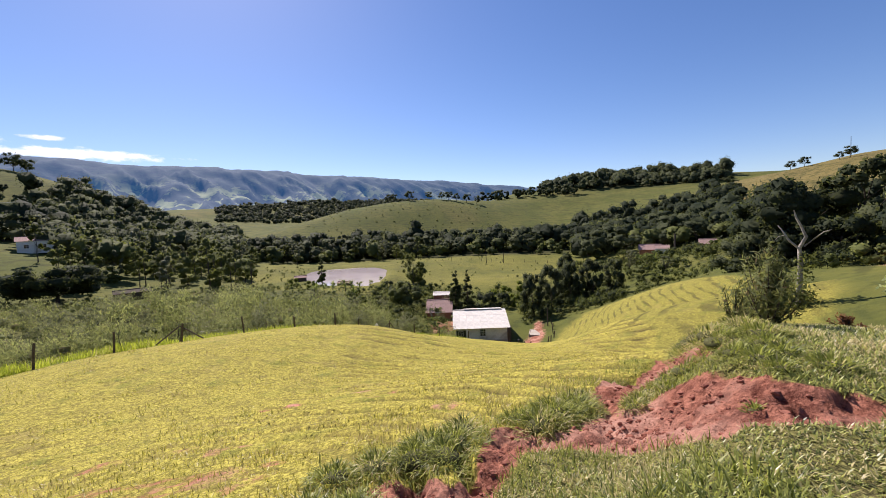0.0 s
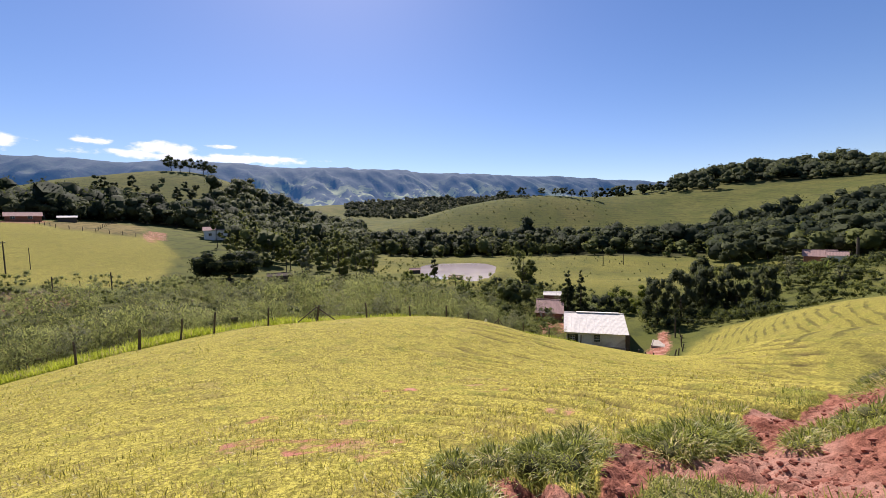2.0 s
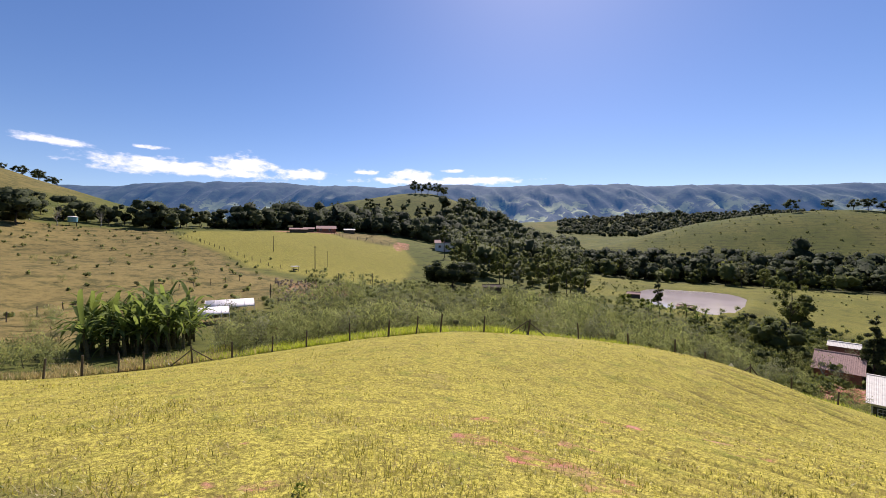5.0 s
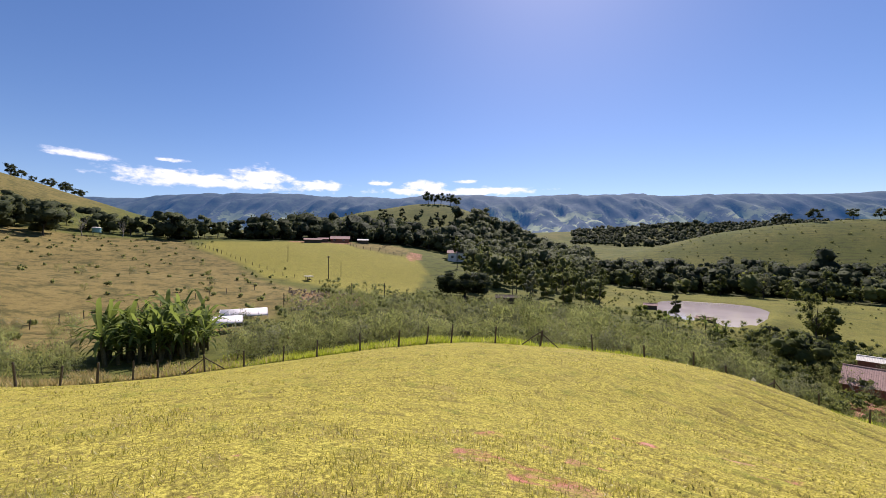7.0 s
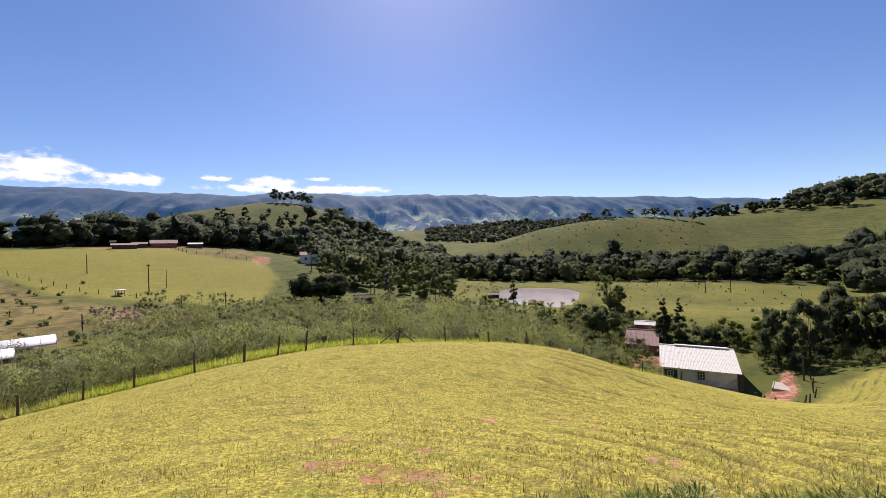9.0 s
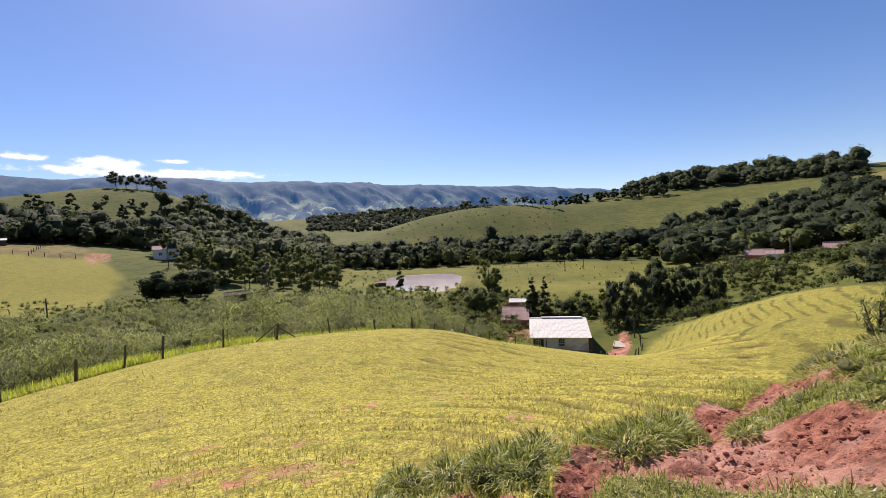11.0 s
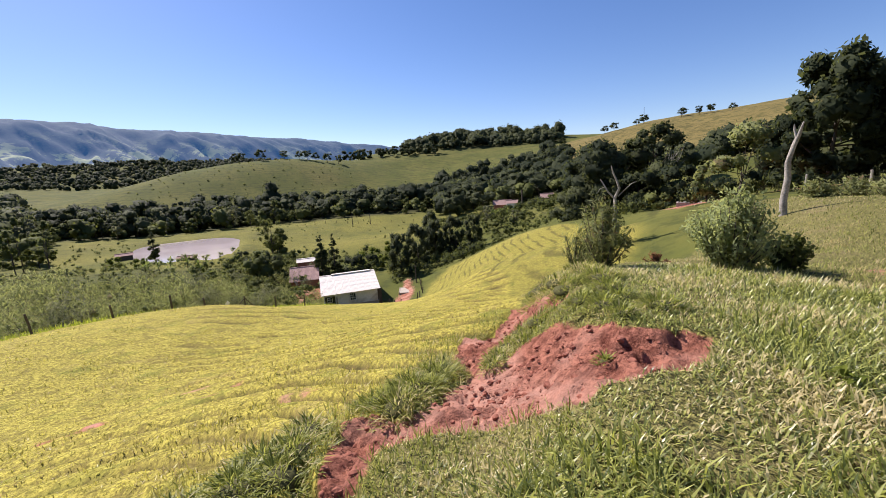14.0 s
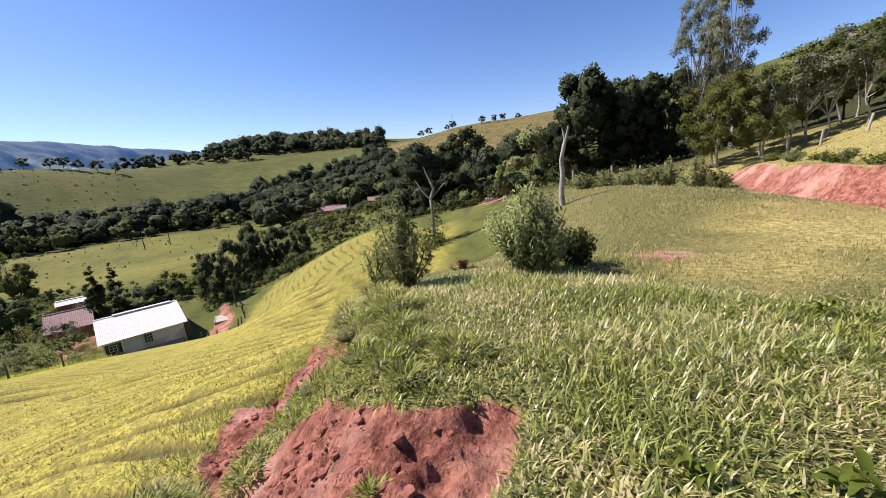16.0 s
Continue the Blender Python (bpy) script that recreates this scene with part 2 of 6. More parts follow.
SLOPE_FORMS = (
    (3.7, 29.8, 5.0, -0.96),
    (6.2, 29.3, 5.8, -2.14),
    (-0.0, 31.0, 7.3, -2.26),
    (2.9, 23.8, 6.1, -1.72),
    (-21.8, 31.1, 10.5, -2.30),
    (-28.2, 25.4, 10.5, -1.77),
    (-34.6, 20.0, 10.0, -1.27),
    (-16.9, 36.3, 9.9, -2.04),
    (-41.3, 15.0, 10.4, -0.85),
    (-30.9, 36.8, 12.3, -1.78),
    (-37.2, 27.0, 11.1, -1.17),
    (-42.0, 0.0, 11.0, -2.20),
    (20.3, 81.5, 16.5, -3.01),
    (31.5, 82.2, 16.2, -2.45),
    (-25.0, 43.3, 12.2, -1.89),
    (-10.9, 40.6, 8.5, -0.90),
)
HILLS_FORMS = (
    (-277.9, 259.2, 53.2, 11.99),
    (-331.6, 223.7, 65.7, 8.26),
    (-355.1, 205.0, 86.3, 12.90),
    (-303.1, 245.4, 55.6, 5.88),
    (-247.6, 275.0, 50.3, 12.09),
    (-224.6, 281.3, 56.2, 0.35),
    (-195.7, 290.2, 64.1, -8.88),
    (-197.5, 184.1, 80.1, -1.01),
    (-259.8, 150.0, 92.6, 1.73),
    (-309.1, 82.8, 99.2, -7.35),
    (-329.8, 11.5, 108.0, -7.13),
    (-419.4, -22.0, 85.2, -3.48),
    (-415.9, -58.5, 95.2, 20.04),
    (-448.9, 31.4, 93.3, -9.05),
    (-443.2, 78.1, 119.5, -4.54),
    (-375.9, -136.8, 145.2, 25.23),
    (-222.2, -59.5, 85.6, 0.04),
    (-137.8, 220.5, 58.7, -3.10),
    (-210.0, 363.7, 108.2, -4.49),
    (-136.2, 267.3, 56.7, -8.97),
    (-103.9, 270.7, 47.7, -0.98),
    (-90.6, 296.5, 48.1, 8.48),
    (-64.8, 318.5, 58.1, 9.99),
    (-27.9, 338.9, 62.5, 9.18),
    (6.0, 344.9, 61.2, 7.69),
    (36.6, 348.1, 61.3, 2.68),
    (-63.4, 254.2, 49.3, -5.12),
    (-22.7, 259.0, 54.4, -8.19),
    (27.4, 260.6, 62.7, -8.76),
    (-87.3, 410.8, 114.5, -8.25),
    (-0.0, 450.0, 108.4, -7.42),
    (58.5, 415.9, 84.3, 11.08),
    (122.8, 401.6, 92.5, 2.92),
    (179.7, 368.5, 81.3, -7.63),
    (74.2, 321.5, 72.0, -10.36),
    (112.4, 278.2, 74.2, -5.97),
    (80.3, 247.3, 62.3, -2.57),
    (195.0, 337.7, 79.3, -9.88),
    (191.4, 483.5, 100.3, 18.77),
    (244.1, 459.1, 104.0, 12.57),
    (268.4, 397.9, 106.2, -10.21),
    (125.8, 504.6, 117.9, -1.82),
    (205.7, 283.2, 73.4, 6.02),
    (227.5, 252.7, 69.2, 9.11),
    (249.0, 224.2, 63.1, 1.49),
    (270.3, 189.3, 63.5, -0.22),
    (285.8, 165.0, 71.8, 3.75),
    (154.3, 183.9, 68.5, -5.59),
    (132.5, 212.0, 65.8, -2.58),
    (168.5, 141.4, 83.3, -9.83),
    (91.9, 91.9, 44.2, -3.90),
    (88.2, 121.4, 44.5, -1.31),
    (117.4, 76.2, 49.1, -4.30),
    (306.0, 123.6, 93.1, -1.52),
    (131.6, 47.9, 50.8, -5.50),
    (68.5, 30.5, 18.1, -2.26),
    (72.8, 18.1, 18.2, -2.50),
    (63.6, 6.7, 17.5, -4.02),
    (52.0, -1.8, 13.1, -0.89),
    (89.9, -3.1, 36.4, -8.80),
    (118.2, 20.8, 45.8, -5.95),
    (160.0, 0.0, 74.7, 3.92),
    (58.0, -15.5, 24.6, -3.99),
    (28.2, -10.3, 13.9, -4.15),
    (241.5, 64.7, 117.0, -17.23),
)
ROAD_FORMS = (
    (40.7, 1.3, 6.1, 0.00),
    (44.6, 3.7, 6.7, -0.47),
    (47.3, 7.8, 6.4, 0.14),
    (47.7, 11.4, 6.9, -0.02),
    (45.8, 14.6, 7.3, -1.50),
    (42.2, 18.9, 10.9, -1.32),
    (37.6, -1.5, 8.4, -0.40),
    (53.8, 27.0, 12.5, 0.08),
    (58.4, 21.1, 14.2, -0.88),
    (28.7, 2.1, 6.0, -0.02),
    (35.5, 5.2, 6.0, 0.34),
    (21.2, 0.9, 3.6, 0.24),
    (23.7, 2.8, 4.6, -1.40),
    (30.4, 5.6, 5.1, 0.45),
    (17.0, 1.0, 3.2, 0.20),
    (18.7, 2.5, 3.6, -0.51),
    (25.5, 4.9, 5.0, -1.47),
    (15.6, -0.1, 4.2, -1.14),
    (19.6, -0.6, 3.4, 0.04),
)
BEHIND_FORMS = (
    (-23.0, -19.3, 24.9, -4.14),
    (-0.0, -30.0, 29.0, -8.41),
    (25.7, -30.6, 29.9, -7.58),
    (-0.0, -120.0, 108.2, -12.05),
    (-91.9, -77.1, 83.6, -5.18),
    (84.9, -84.9, 93.7, 1.10),
    (-0.0, -400.0, 368.0, 0.94),
    (-306.4, -257.1, 237.5, -6.90),
    (306.4, -257.1, 317.7, 23.68),
    (344.7, -60.8, 214.3, 14.69),
)
FAR_FORMS = (
    (-307.8, 845.7, 182.9, 17.29),
    (-183.0, 860.8, 184.8, 14.88),
    (-399.5, 784.1, 190.2, 1.71),
    (-218.9, 601.4, 181.1, -2.78),
    (-74.1, 846.8, 195.3, -1.74),
    (-360.5, 600.0, 187.4, 3.43),
    (-317.0, 679.7, 148.3, -20.75),
    (-121.6, 689.4, 193.6, -12.47),
    (65.4, 747.1, 233.7, -1.56),
    (256.5, 704.8, 262.1, 12.63),
    (417.8, 497.9, 233.0, -0.59),
    (562.9, 325.0, 336.9, 5.47),
    (-536.2, 450.0, 315.5, 12.63),
    (-704.8, 256.5, 330.2, -13.06),
    (-749.5, 26.2, 325.5, -8.27),
    (-704.8, -256.5, 389.8, 35.67),
    (-0.0, -750.0, 564.0, 21.01),
    (700.0, 0.0, 452.0, 18.66),
    (574.5, -482.1, 548.7, 20.19),
    (-430.2, -614.4, 506.2, 24.11),
)
FORMS = (LAWN_FORMS, BANK_FORMS, SPUR_FORMS, VALLEY_FORMS, LEFT_FORMS, SLOPE_FORMS, HILLS_FORMS, ROAD_FORMS, BEHIND_FORMS, FAR_FORMS)
BANK_EDGE = ((-5, 0.2), (-1.5, 0.9), (0.4, 1.5), (1.5, 2.5), (2.3, 3.6), (3.05, 4.9), (3.9, 6.4), (5.2, 7.9), (7.5, 9.4), (12, 11))
WATER = -17.7 + EYE
POND = [pt(*p) for p in ((19.6, 138), (19.9, 150), (19.0, 167), (16.5, 173), (13.0, 172), (10.0, 167), (8.6, 156), (8.7, 140), (9.6, 125), (11.5, 119), (14.8, 122), (17.6, 126))]
SOIL = ((-0.55, 2.2), (-0.42, 2.58), (-0.72, 3.0), (-0.46, 3.14), (-0.27, 3.18), (-0.03, 2.95), (0.1, 3.04), (0.19, 3.35), (0.29, 3.76), (0.45, 4.2), (0.68, 4.22), (0.95, 3.85), (1.2, 3.97), (1.46, 4.25), (1.72, 4.45),
        (2.0, 4.9), (2.0, 5.5), (2.4, 6.4), (2.72, 6.9), (3.03, 6.6), (3.64, 7.0), (4.3, 8.0), (4.25, 7.1), (3.75, 5.8), (3.25, 4.6), (3.05, 4.65), (3.16, 5.3), (3.05, 5.43), (2.53, 5.18), (2.15, 4.72), (2.1, 4.52), (2.6, 4.6), (2.72, 4.1),
        (2.74, 3.4), (2.64, 3.16), (2.77, 3.02), (3.04, 2.86), (3.1, 2.75), (2.9, 2.6), (2.62, 2.4), (2.42, 2.47), (2.14, 2.46), (1.97, 2.57), (1.85, 2.54), (1.68, 2.9), (1.5, 3.15), (1.4, 3.35), (1.05, 3.45), (0.64, 3.45), (0.53, 3.15), (0.26, 2.74), (0.05, 2.5), (0.0, 2.2))
FENCE = [pt(*p) for p in ((100, 29.5), (95.5, 30.5), (92.4, 31), (89.5, 33), (86.5, 33.5), (84.2, 33.5), (79.5, 33.4), (75.2, 33), (70.5, 31.6), (66.2, 30), (60.4, 29), (55, 27), (51, 27.1), (47.4, 27.3),
                          (41.1, 27.5), (34.8, 28), (27.9, 28), (21.6, 29.5), (16.2, 31), (12.9, 34), (8.5, 37), (5, 40), (1.3, 42), (-3, 44))]

LAWN = FENCE + [(14, 40), (11, 20), (5.0, 8.2), (3.6, 6.6), (2.0, 4.6), (1.0, 3.9), (0.2, 2.6), (-1.2, 1.6), (-6, -1), (-14, -6), (-30, -8)]


def hash2(i, j, k=0):
    h = np.sin(i * 127.1 + j * 311.7 + k * 74.7) * 43758.5453
    return h - np.floor(h)


def value_noise(x, y, k=0):
    i, j = np.floor(x), np.floor(y)
    u, v = x - i, y - j
    u, v = u * u * (3 - 2 * u), v * v * (3 - 2 * v)
    a, b, c, d = hash2(i, j, k), hash2(i + 1, j, k), hash2(i, j + 1, k), hash2(i + 1, j + 1, k)
    return a + (b - a) * u + (c - a) * v + (a - b - c + d) * u * v - 0.5


def fractal(x, y, octaves=4, k=0):
    out, amp = 0, 1.0
    for o in range(octaves):
        out = out + amp * value_noise(x * 2**o + 17.3 * o, y * 2**o - 9.1 * o, k + o)
        amp *= 0.5
    return out


def smooth(v, lo, hi):
    t = np.clip((v - lo) / (hi - lo), 0, 1)
    return t * t * (3 - 2 * t)


def from_line(x, y, line):
    """Distance from a line of points, negative to the left of its run."""
    best, sign = np.full(np.shape(x), 1e9), np.zeros(np.shape(x))
    for (ax, ay), (bx, by) in zip(line, line[1:]):
        dx, dy = bx - ax, by - ay
        u = np.clip(((x - ax) * dx + (y - ay) * dy) / (dx * dx + dy * dy), 0, 1)
        d = np.hypot(x - ax - u * dx, y - ay - u * dy)
        near = d < best - 1e-9
        sign = np.where(near, -np.sign(dx * (y - ay) - dy * (x - ax)), sign)
        best = np.where(near, d, best)
    return best * sign


def inside(x, y, ring):
    """Distance from a closed outline, positive within."""
    ring = list(ring)
    d = np.abs(from_line(x, y, ring + ring[:1]))
    odd = np.zeros(np.shape(x), bool)
    for (ax, ay), (bx, by) in zip(ring, ring[1:] + ring[:1]):
        if ay != by:
            odd ^= ((ay > y) != (by > y)) & (x < (bx - ax) * (y - ay) / (by - ay) + ax)
    return np.where(odd, d, -d)


def trodden(x, y):
    """Narrow broken cattle treads that run round the shoulder of the mown lawn."""
    reach = np.hypot(x + 3.3, y - 1.2) + 2.4 * fractal(x / 8, y / 8, 3, 71) + 0.3 * fractal(x * 0.6, y * 0.6, 3, 73)
    wave = np.sin(2 * math.pi / 0.035 * np.log(0.45 + 0.035 * reach))
    side = smooth(x + 0.15 * y, -3.5, 1.0)
    broken = smooth(fractal(x * 0.3, y * 0.3, 3, 72) + 0.55 * fractal(x * 1.6, y * 1.6, 3, 74), 0.1 - 0.42 * side, 0.4 - 0.42 * side)
    return smooth(wave, -0.1, 0.8) * broken * (0.4 + 0.6 * side) * smooth(reach, 2.0, 5.5) * smooth(inside(x, y, LAWN), -0.2, 0.5)


def ground(x, y, fine=True):
    """Height of the ground."""
    x, y = np.asarray(x, float), np.asarray(y, float)
    z = -20 + EYE + 95 * (1 - np.exp(-(x * x + y * y) / (2 * 700.0**2)))
    for group in FORMS:
        for fx, fy, spread, high in group:
            z = z + high * np.exp(-((x - fx) ** 2 + (y - fy) ** 2) / (2 * spread * spread))
    r = np.hypot(x, y)
    # the earth bank
    s = np.clip(from_line(x, y, BANK_EDGE) / 1.2 + 0.5, 0, 1)
    z = z + 0.8 * s * s * (3 - 2 * s) * np.exp(-((x - 3.0) ** 2 + (y - 5.3) ** 2) / (2 * 3.2**2))
    # the pond's basin
    p = inside(x, y, POND)
    z = z + (WATER + 0.45 - z) * smooth(p, -9, -1.5)
    z = np.where(p > -1.5, z - 1.3 * smooth(p, -1.5, 1.5), z)
    # the cut bank beside the road
    cut = from_line(x, y, CUT)
    z = z + 1.2 * smooth(cut, -0.5, 0.5) * smooth(x, 37, 22) * np.exp(-(cut**2) / (2 * 5.0**2)) * (x > 8)
    if fine:
        if np.min(r) < 34:
            z = z - 0.125 * trodden(x, y) * smooth(r, 32, 22)
        z = z + 0.05 * fractal(x * 0.6, y * 0.6, 3) * smooth(r, 1, 6) + 0.5 * fractal(x / 18, y / 18, 3, 5) * smooth(r, 40, 120)
        z = z + 5.0 * fractal(x / 70, y / 70, 3, 9) * smooth(r, 230, 420)
        b = inside(x, y, SOIL)
        raw = smooth(b + 0.25 * fractal(x * 2.2, y * 2.2, 3, 3), -0.05, 0.12)
        z = z - raw * (0.04 + 0.10 * fractal(x * 2.2, y * 2.2, 4, 2) + 0.16 * np.abs(fractal(x * 5, y * 5, 4, 4)) + 0.05 * fractal(x * 15, y * 15, 2, 14)) * (r < 14)
    return z


CUT = [(13.5, -6.5), (17.1, -0.3), (18.7, 0.9), (20.9, 2.6), (25.0, 4.3), (30.3, 6.3), (34.0, 8.0)]


def height(x, y):
    return float(ground(np.array([x]), np.array([y]))[0])


def on(x, y, turn=0.0, size=1.0, sink=0.0, lean=0.0):
    """A pose on the ground."""
    return pose(x, y, height(x, y) - sink, lean, 0, turn) @ Matrix.Diagonal((size, size, size, 1))


def mesh_from(name, verts, faces, material, smooth_faces=False, normals=None):
    """A mesh from arrays of vertices and of faces with equal corners."""
    me = bpy.data.meshes.new(name)
    verts, faces = np.asarray(verts, np.float32), np.asarray(faces, np.int32)
    n, c = faces.shape
    me.vertices.add(len(verts))
    me.vertices.foreach_set("co", verts.ravel())
    me.loops.add(n * c)
    me.loops.foreach_set("vertex_index", faces.ravel())
    me.polygons.add(n)
    me.polygons.foreach_set("loop_start", np.arange(0, n * c, c, dtype=np.int32))
    if smooth_faces:
        me.polygons.foreach_set("use_smooth", np.ones(n, bool))
    me.update(calc_edges=True)
    if normals is not None:
        me.normals_split_custom_set_from_vertices(np.asarray(normals, np.float32))
    elif not smooth_faces:
        me.shade_flat()
    if material:
        me.materials.append(material)
    return me


def sheet(ring_r, ring_a):
    """A round sheet of ground: rings by bearings."""
    R, A = np.meshgrid(ring_r, ring_a, indexing="ij")
    x, y = (-np.sin(A) * R).ravel(), (np.cos(A) * R).ravel()
    nr, na = R.shape
    i, j = np.meshgrid(np.arange(nr - 1), np.arange(na), indexing="ij")
    k = (j + 1) % na
    return x, y, np.stack([i * na + j, i * na + k, (i + 1) * na + k, (i + 1) * na + j], -1).reshape(-1, 4)


def ground_material():
    k = Nodes("ground")
    fine, mid, big = k.noise(9.0, 4, 0.65), k.noise(0.9, 4, 0.6), k.noise(0.05, 4, 0.6)
    lawn, soil, dry, wood, turf = (k.attr(n) for n in ("lawn", "soil", "dry", "wood", "turf"))
    meadow = k.mix(k.ramp(big, 0.35, 0.65), (0.078, 0.092, 0.019), (0.128, 0.126, 0.030))
    meadow = k.mix(k.ramp(mid, 0.35, 0.7, 0, 0.6), meadow, (0.085, 0.095, 0.022))
    straw = k.mix(k.ramp(k.math("ADD", mid, k.math("MULTIPLY", big, 0.7)), 0.6, 1.0), (0.10, 0.077, 0.027), (0.19, 0.145, 0.050))
    straw = k.mix(k.ramp(fine, 0.4, 0.65, 0, 0.6), straw, (0.26, 0.205, 0.075))
    straw = k.mix(k.ramp(k.noise(0.25, 6, 0.75), 0.46, 0.62, 0, 0.8), straw, (0.055, 0.055, 0.018))
    meadow = k.mix(k.ramp(k.noise(0.3, 5, 0.7), 0.50, 0.64, 0, 0.8), meadow, (0.055, 0.066, 0.018))
    path = k.math("SINE", k.math("ADD", k.math("MULTIPLY", k.add("ShaderNodeSeparateXYZ", 2, Vector=k.pos()), 4.2), k.math("MULTIPLY", k.noise(0.06, 4, 0.6), 14.0)))
    meadow = k.mix(k.math("MULTIPLY", k.ramp(path, 0.3, 0.95, 0, 0.6), k.ramp(k.noise(0.08, 4, 0.7), 0.42, 0.58)), meadow, (0.045, 0.050, 0.016))
    mown = k.mix(k.ramp(k.noise(16.0, 6, 0.85), 0.42, 0.58), (0.17, 0.150, 0.028), (0.49, 0.43, 0.082))
    mown = k.mix(k.ramp(k.noise(5.0, 6, 0.8), 0.48, 0.62, 0, 0.65), mown, (0.13, 0.105, 0.028))
    mown = k.mix(k.ramp(k.noise(1.6, 5, 0.8), 0.50, 0.62, 0, 0.45), mown, (0.15, 0.125, 0.035))
    mown = k.mix(k.ramp(mid, 0.52, 0.72, 0, 0.55), mown, (0.12, 0.15, 0.022))
    mown = k.mix(k.ramp(k.noise(0.35, 4, 0.7), 0.58, 0.72, 0, 0.5), mown, (0.30, 0.235, 0.085))
    # cattle treads: near ones lie in the mesh, those of the far spur follow its height
    z = k.add("ShaderNodeSeparateXYZ", 2, Vector=k.pos())
    wave = k.math("SINE", k.math("ADD", k.math("MULTIPLY", z, 12.0), k.math("MULTIPLY", k.noise(0.12, 4, 0.6), 13.0)))
    spur = k.math("MULTIPLY", k.ramp(wave, 0.45, 0.95), k.ramp(k.noise(0.3, 4, 0.65), 0.40, 0.55))
    tread = k.math("MAXIMUM", k.math("MULTIPLY", k.attr("tread"), k.ramp(k.noise(7.0, 4, 0.7), 0.25, 0.5, 0.7, 1.0)), k.math("MULTIPLY", spur, k.math("MULTIPLY", k.attr("spur"), 0.75)))
    mown = k.mix(k.math("MULTIPLY", tread, 0.95), mown, k.mix(k.ramp(k.noise(5.0, 4, 0.7), 0.4, 0.65), (0.060, 0.052, 0.016), (0.13, 0.100, 0.036)))
    turfc = k.mix(k.ramp(k.noise(26.0, 5, 0.75), 0.4, 0.6), (0.045, 0.043, 0.015), (0.22, 0.205, 0.065))
    turfc = k.mix(k.ramp(mid, 0.5, 0.7, 0, 0.7), turfc, k.mix(k.ramp(k.noise(40.0, 4, 0.7), 0.42, 0.6), (0.08, 0.062, 0.028), (0.30, 0.245, 0.12)))
    clay = k.mix(k.ramp(k.noise(6.0, 7, 0.78), 0.36, 0.64), (0.12, 0.038, 0.024), (0.44, 0.185, 0.120))
    clay = k.mix(k.ramp(k.noise(17.0, 5, 0.75), 0.52, 0.66, 0, 0.8), clay, (0.085, 0.030, 0.020))
    clay = k.mix(k.ramp(k.noise(70.0, 3, 0.7), 0.5, 0.7, 0, 0.5), clay, (0.36, 0.16, 0.11))
    clay = k.mix(k.ramp(k.noise(0.8, 3, 0.6), 0.44, 0.66, 0, 0.6), clay, (0.58, 0.335, 0.245))
    col = k.mix(lawn, meadow, mown)
    col = k.mix(dry, col, straw)
    col = k.mix(turf, col, turfc)
    col = k.mix(k.attr("parched"), col, k.mix(k.ramp(fine, 0.35, 0.65), (0.21, 0.175, 0.052), (0.46, 0.38, 0.13)))
    # wood: dark floor of the woods, and shade painted under the scrub
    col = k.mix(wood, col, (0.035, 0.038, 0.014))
    edge = k.ramp(k.math("ADD", soil, k.math("MULTIPLY", k.math("SUBTRACT", k.noise(3.0, 5, 0.7), 0.5), 0.9)), 0.35, 0.6)
    col = k.mix(edge, col, clay)
    relief = k.math("ADD", k.math("MULTIPLY", k.math("ADD", fine, k.math("MULTIPLY", k.noise(28.0, 5, 0.75), k.ramp(soil, 0.2, 0.8, 0.25, 0.7))), 0.5), k.math("SUBTRACT", mid, k.math("MULTIPLY", k.math("MULTIPLY", tread, lawn), 1.2)))
    return k.surface(col, 0.95, k.bump(relief, 0.9, 0.12), spec=0.1)


SPUR_LAWN = [pt(*p) for p in ((-11, 40), (-15, 60), (-16.5, 66), (-20, 74), (-28, 72), (-36, 62), (-41, 50), (-44, 34), (-46, 22), (-40, 13), (-33, 12), (-20, 30))]
DRY_FIELD = [pt(*p) for p in ((79, 52), (70, 75), (66, 100), (73, 118), (76, 150), (80, 185), (82, 225), (100, 225), (112, 150), (110, 60))]
GREEN_FIELD = [pt(*p) for p in ((53, 110), (50.5, 150), (52, 175), (60, 205), (67, 212), (79, 222), (81, 190), (76, 150), (73, 125), (64, 112))]
EAST_HILL = [pt(*p) for p in ((-31, 300), (-36, 420), (-62, 420), (-66, 250), (-56, 150), (-48, 170), (-40, 215))]
MEADOW = [pt(*p) for p in ((24, 112), (8, 104), (-8, 108), (-20, 125), (-26, 165), (-24, 205), (-22, 215), (-5, 215), (8, 212), (24, 208), (28, 150))]
YARD = [pt(*p) for p in ((-9.8, 62), (-10.5, 55), (-13, 60), (-14.6, 70), (-13.8, 78), (-12.5, 76), (-11.5, 68))]
RUBBLE = [pt(*p) for p in ((58, 78), (59, 102), (68, 102), (70, 84), (65, 74))]
CROP = [pt(*p) for p in ((62.1, 206), (59.4, 226), (56.2, 228), (52.9, 216), (54.3, 178), (57.7, 181), (60.8, 188))]
LEFT_HILL = [pt(*p) for p in ((89, 330), (88, 420), (96, 480), (108, 460), (108, 300), (97, 260))]
YARD_BACK = [pt(*p) for p in ((2.5, 66), (3, 76), (-2, 80), (-1, 70))]
FARM_YARD = [pt(*p) for p in ((62, 200), (60, 224), (70, 224), (70, 206))]
PLOUGHED = [pt(*p) for p in ((54.4, 177), (53.2, 198), (51.1, 198), (51.2, 171), (53.1, 165))]
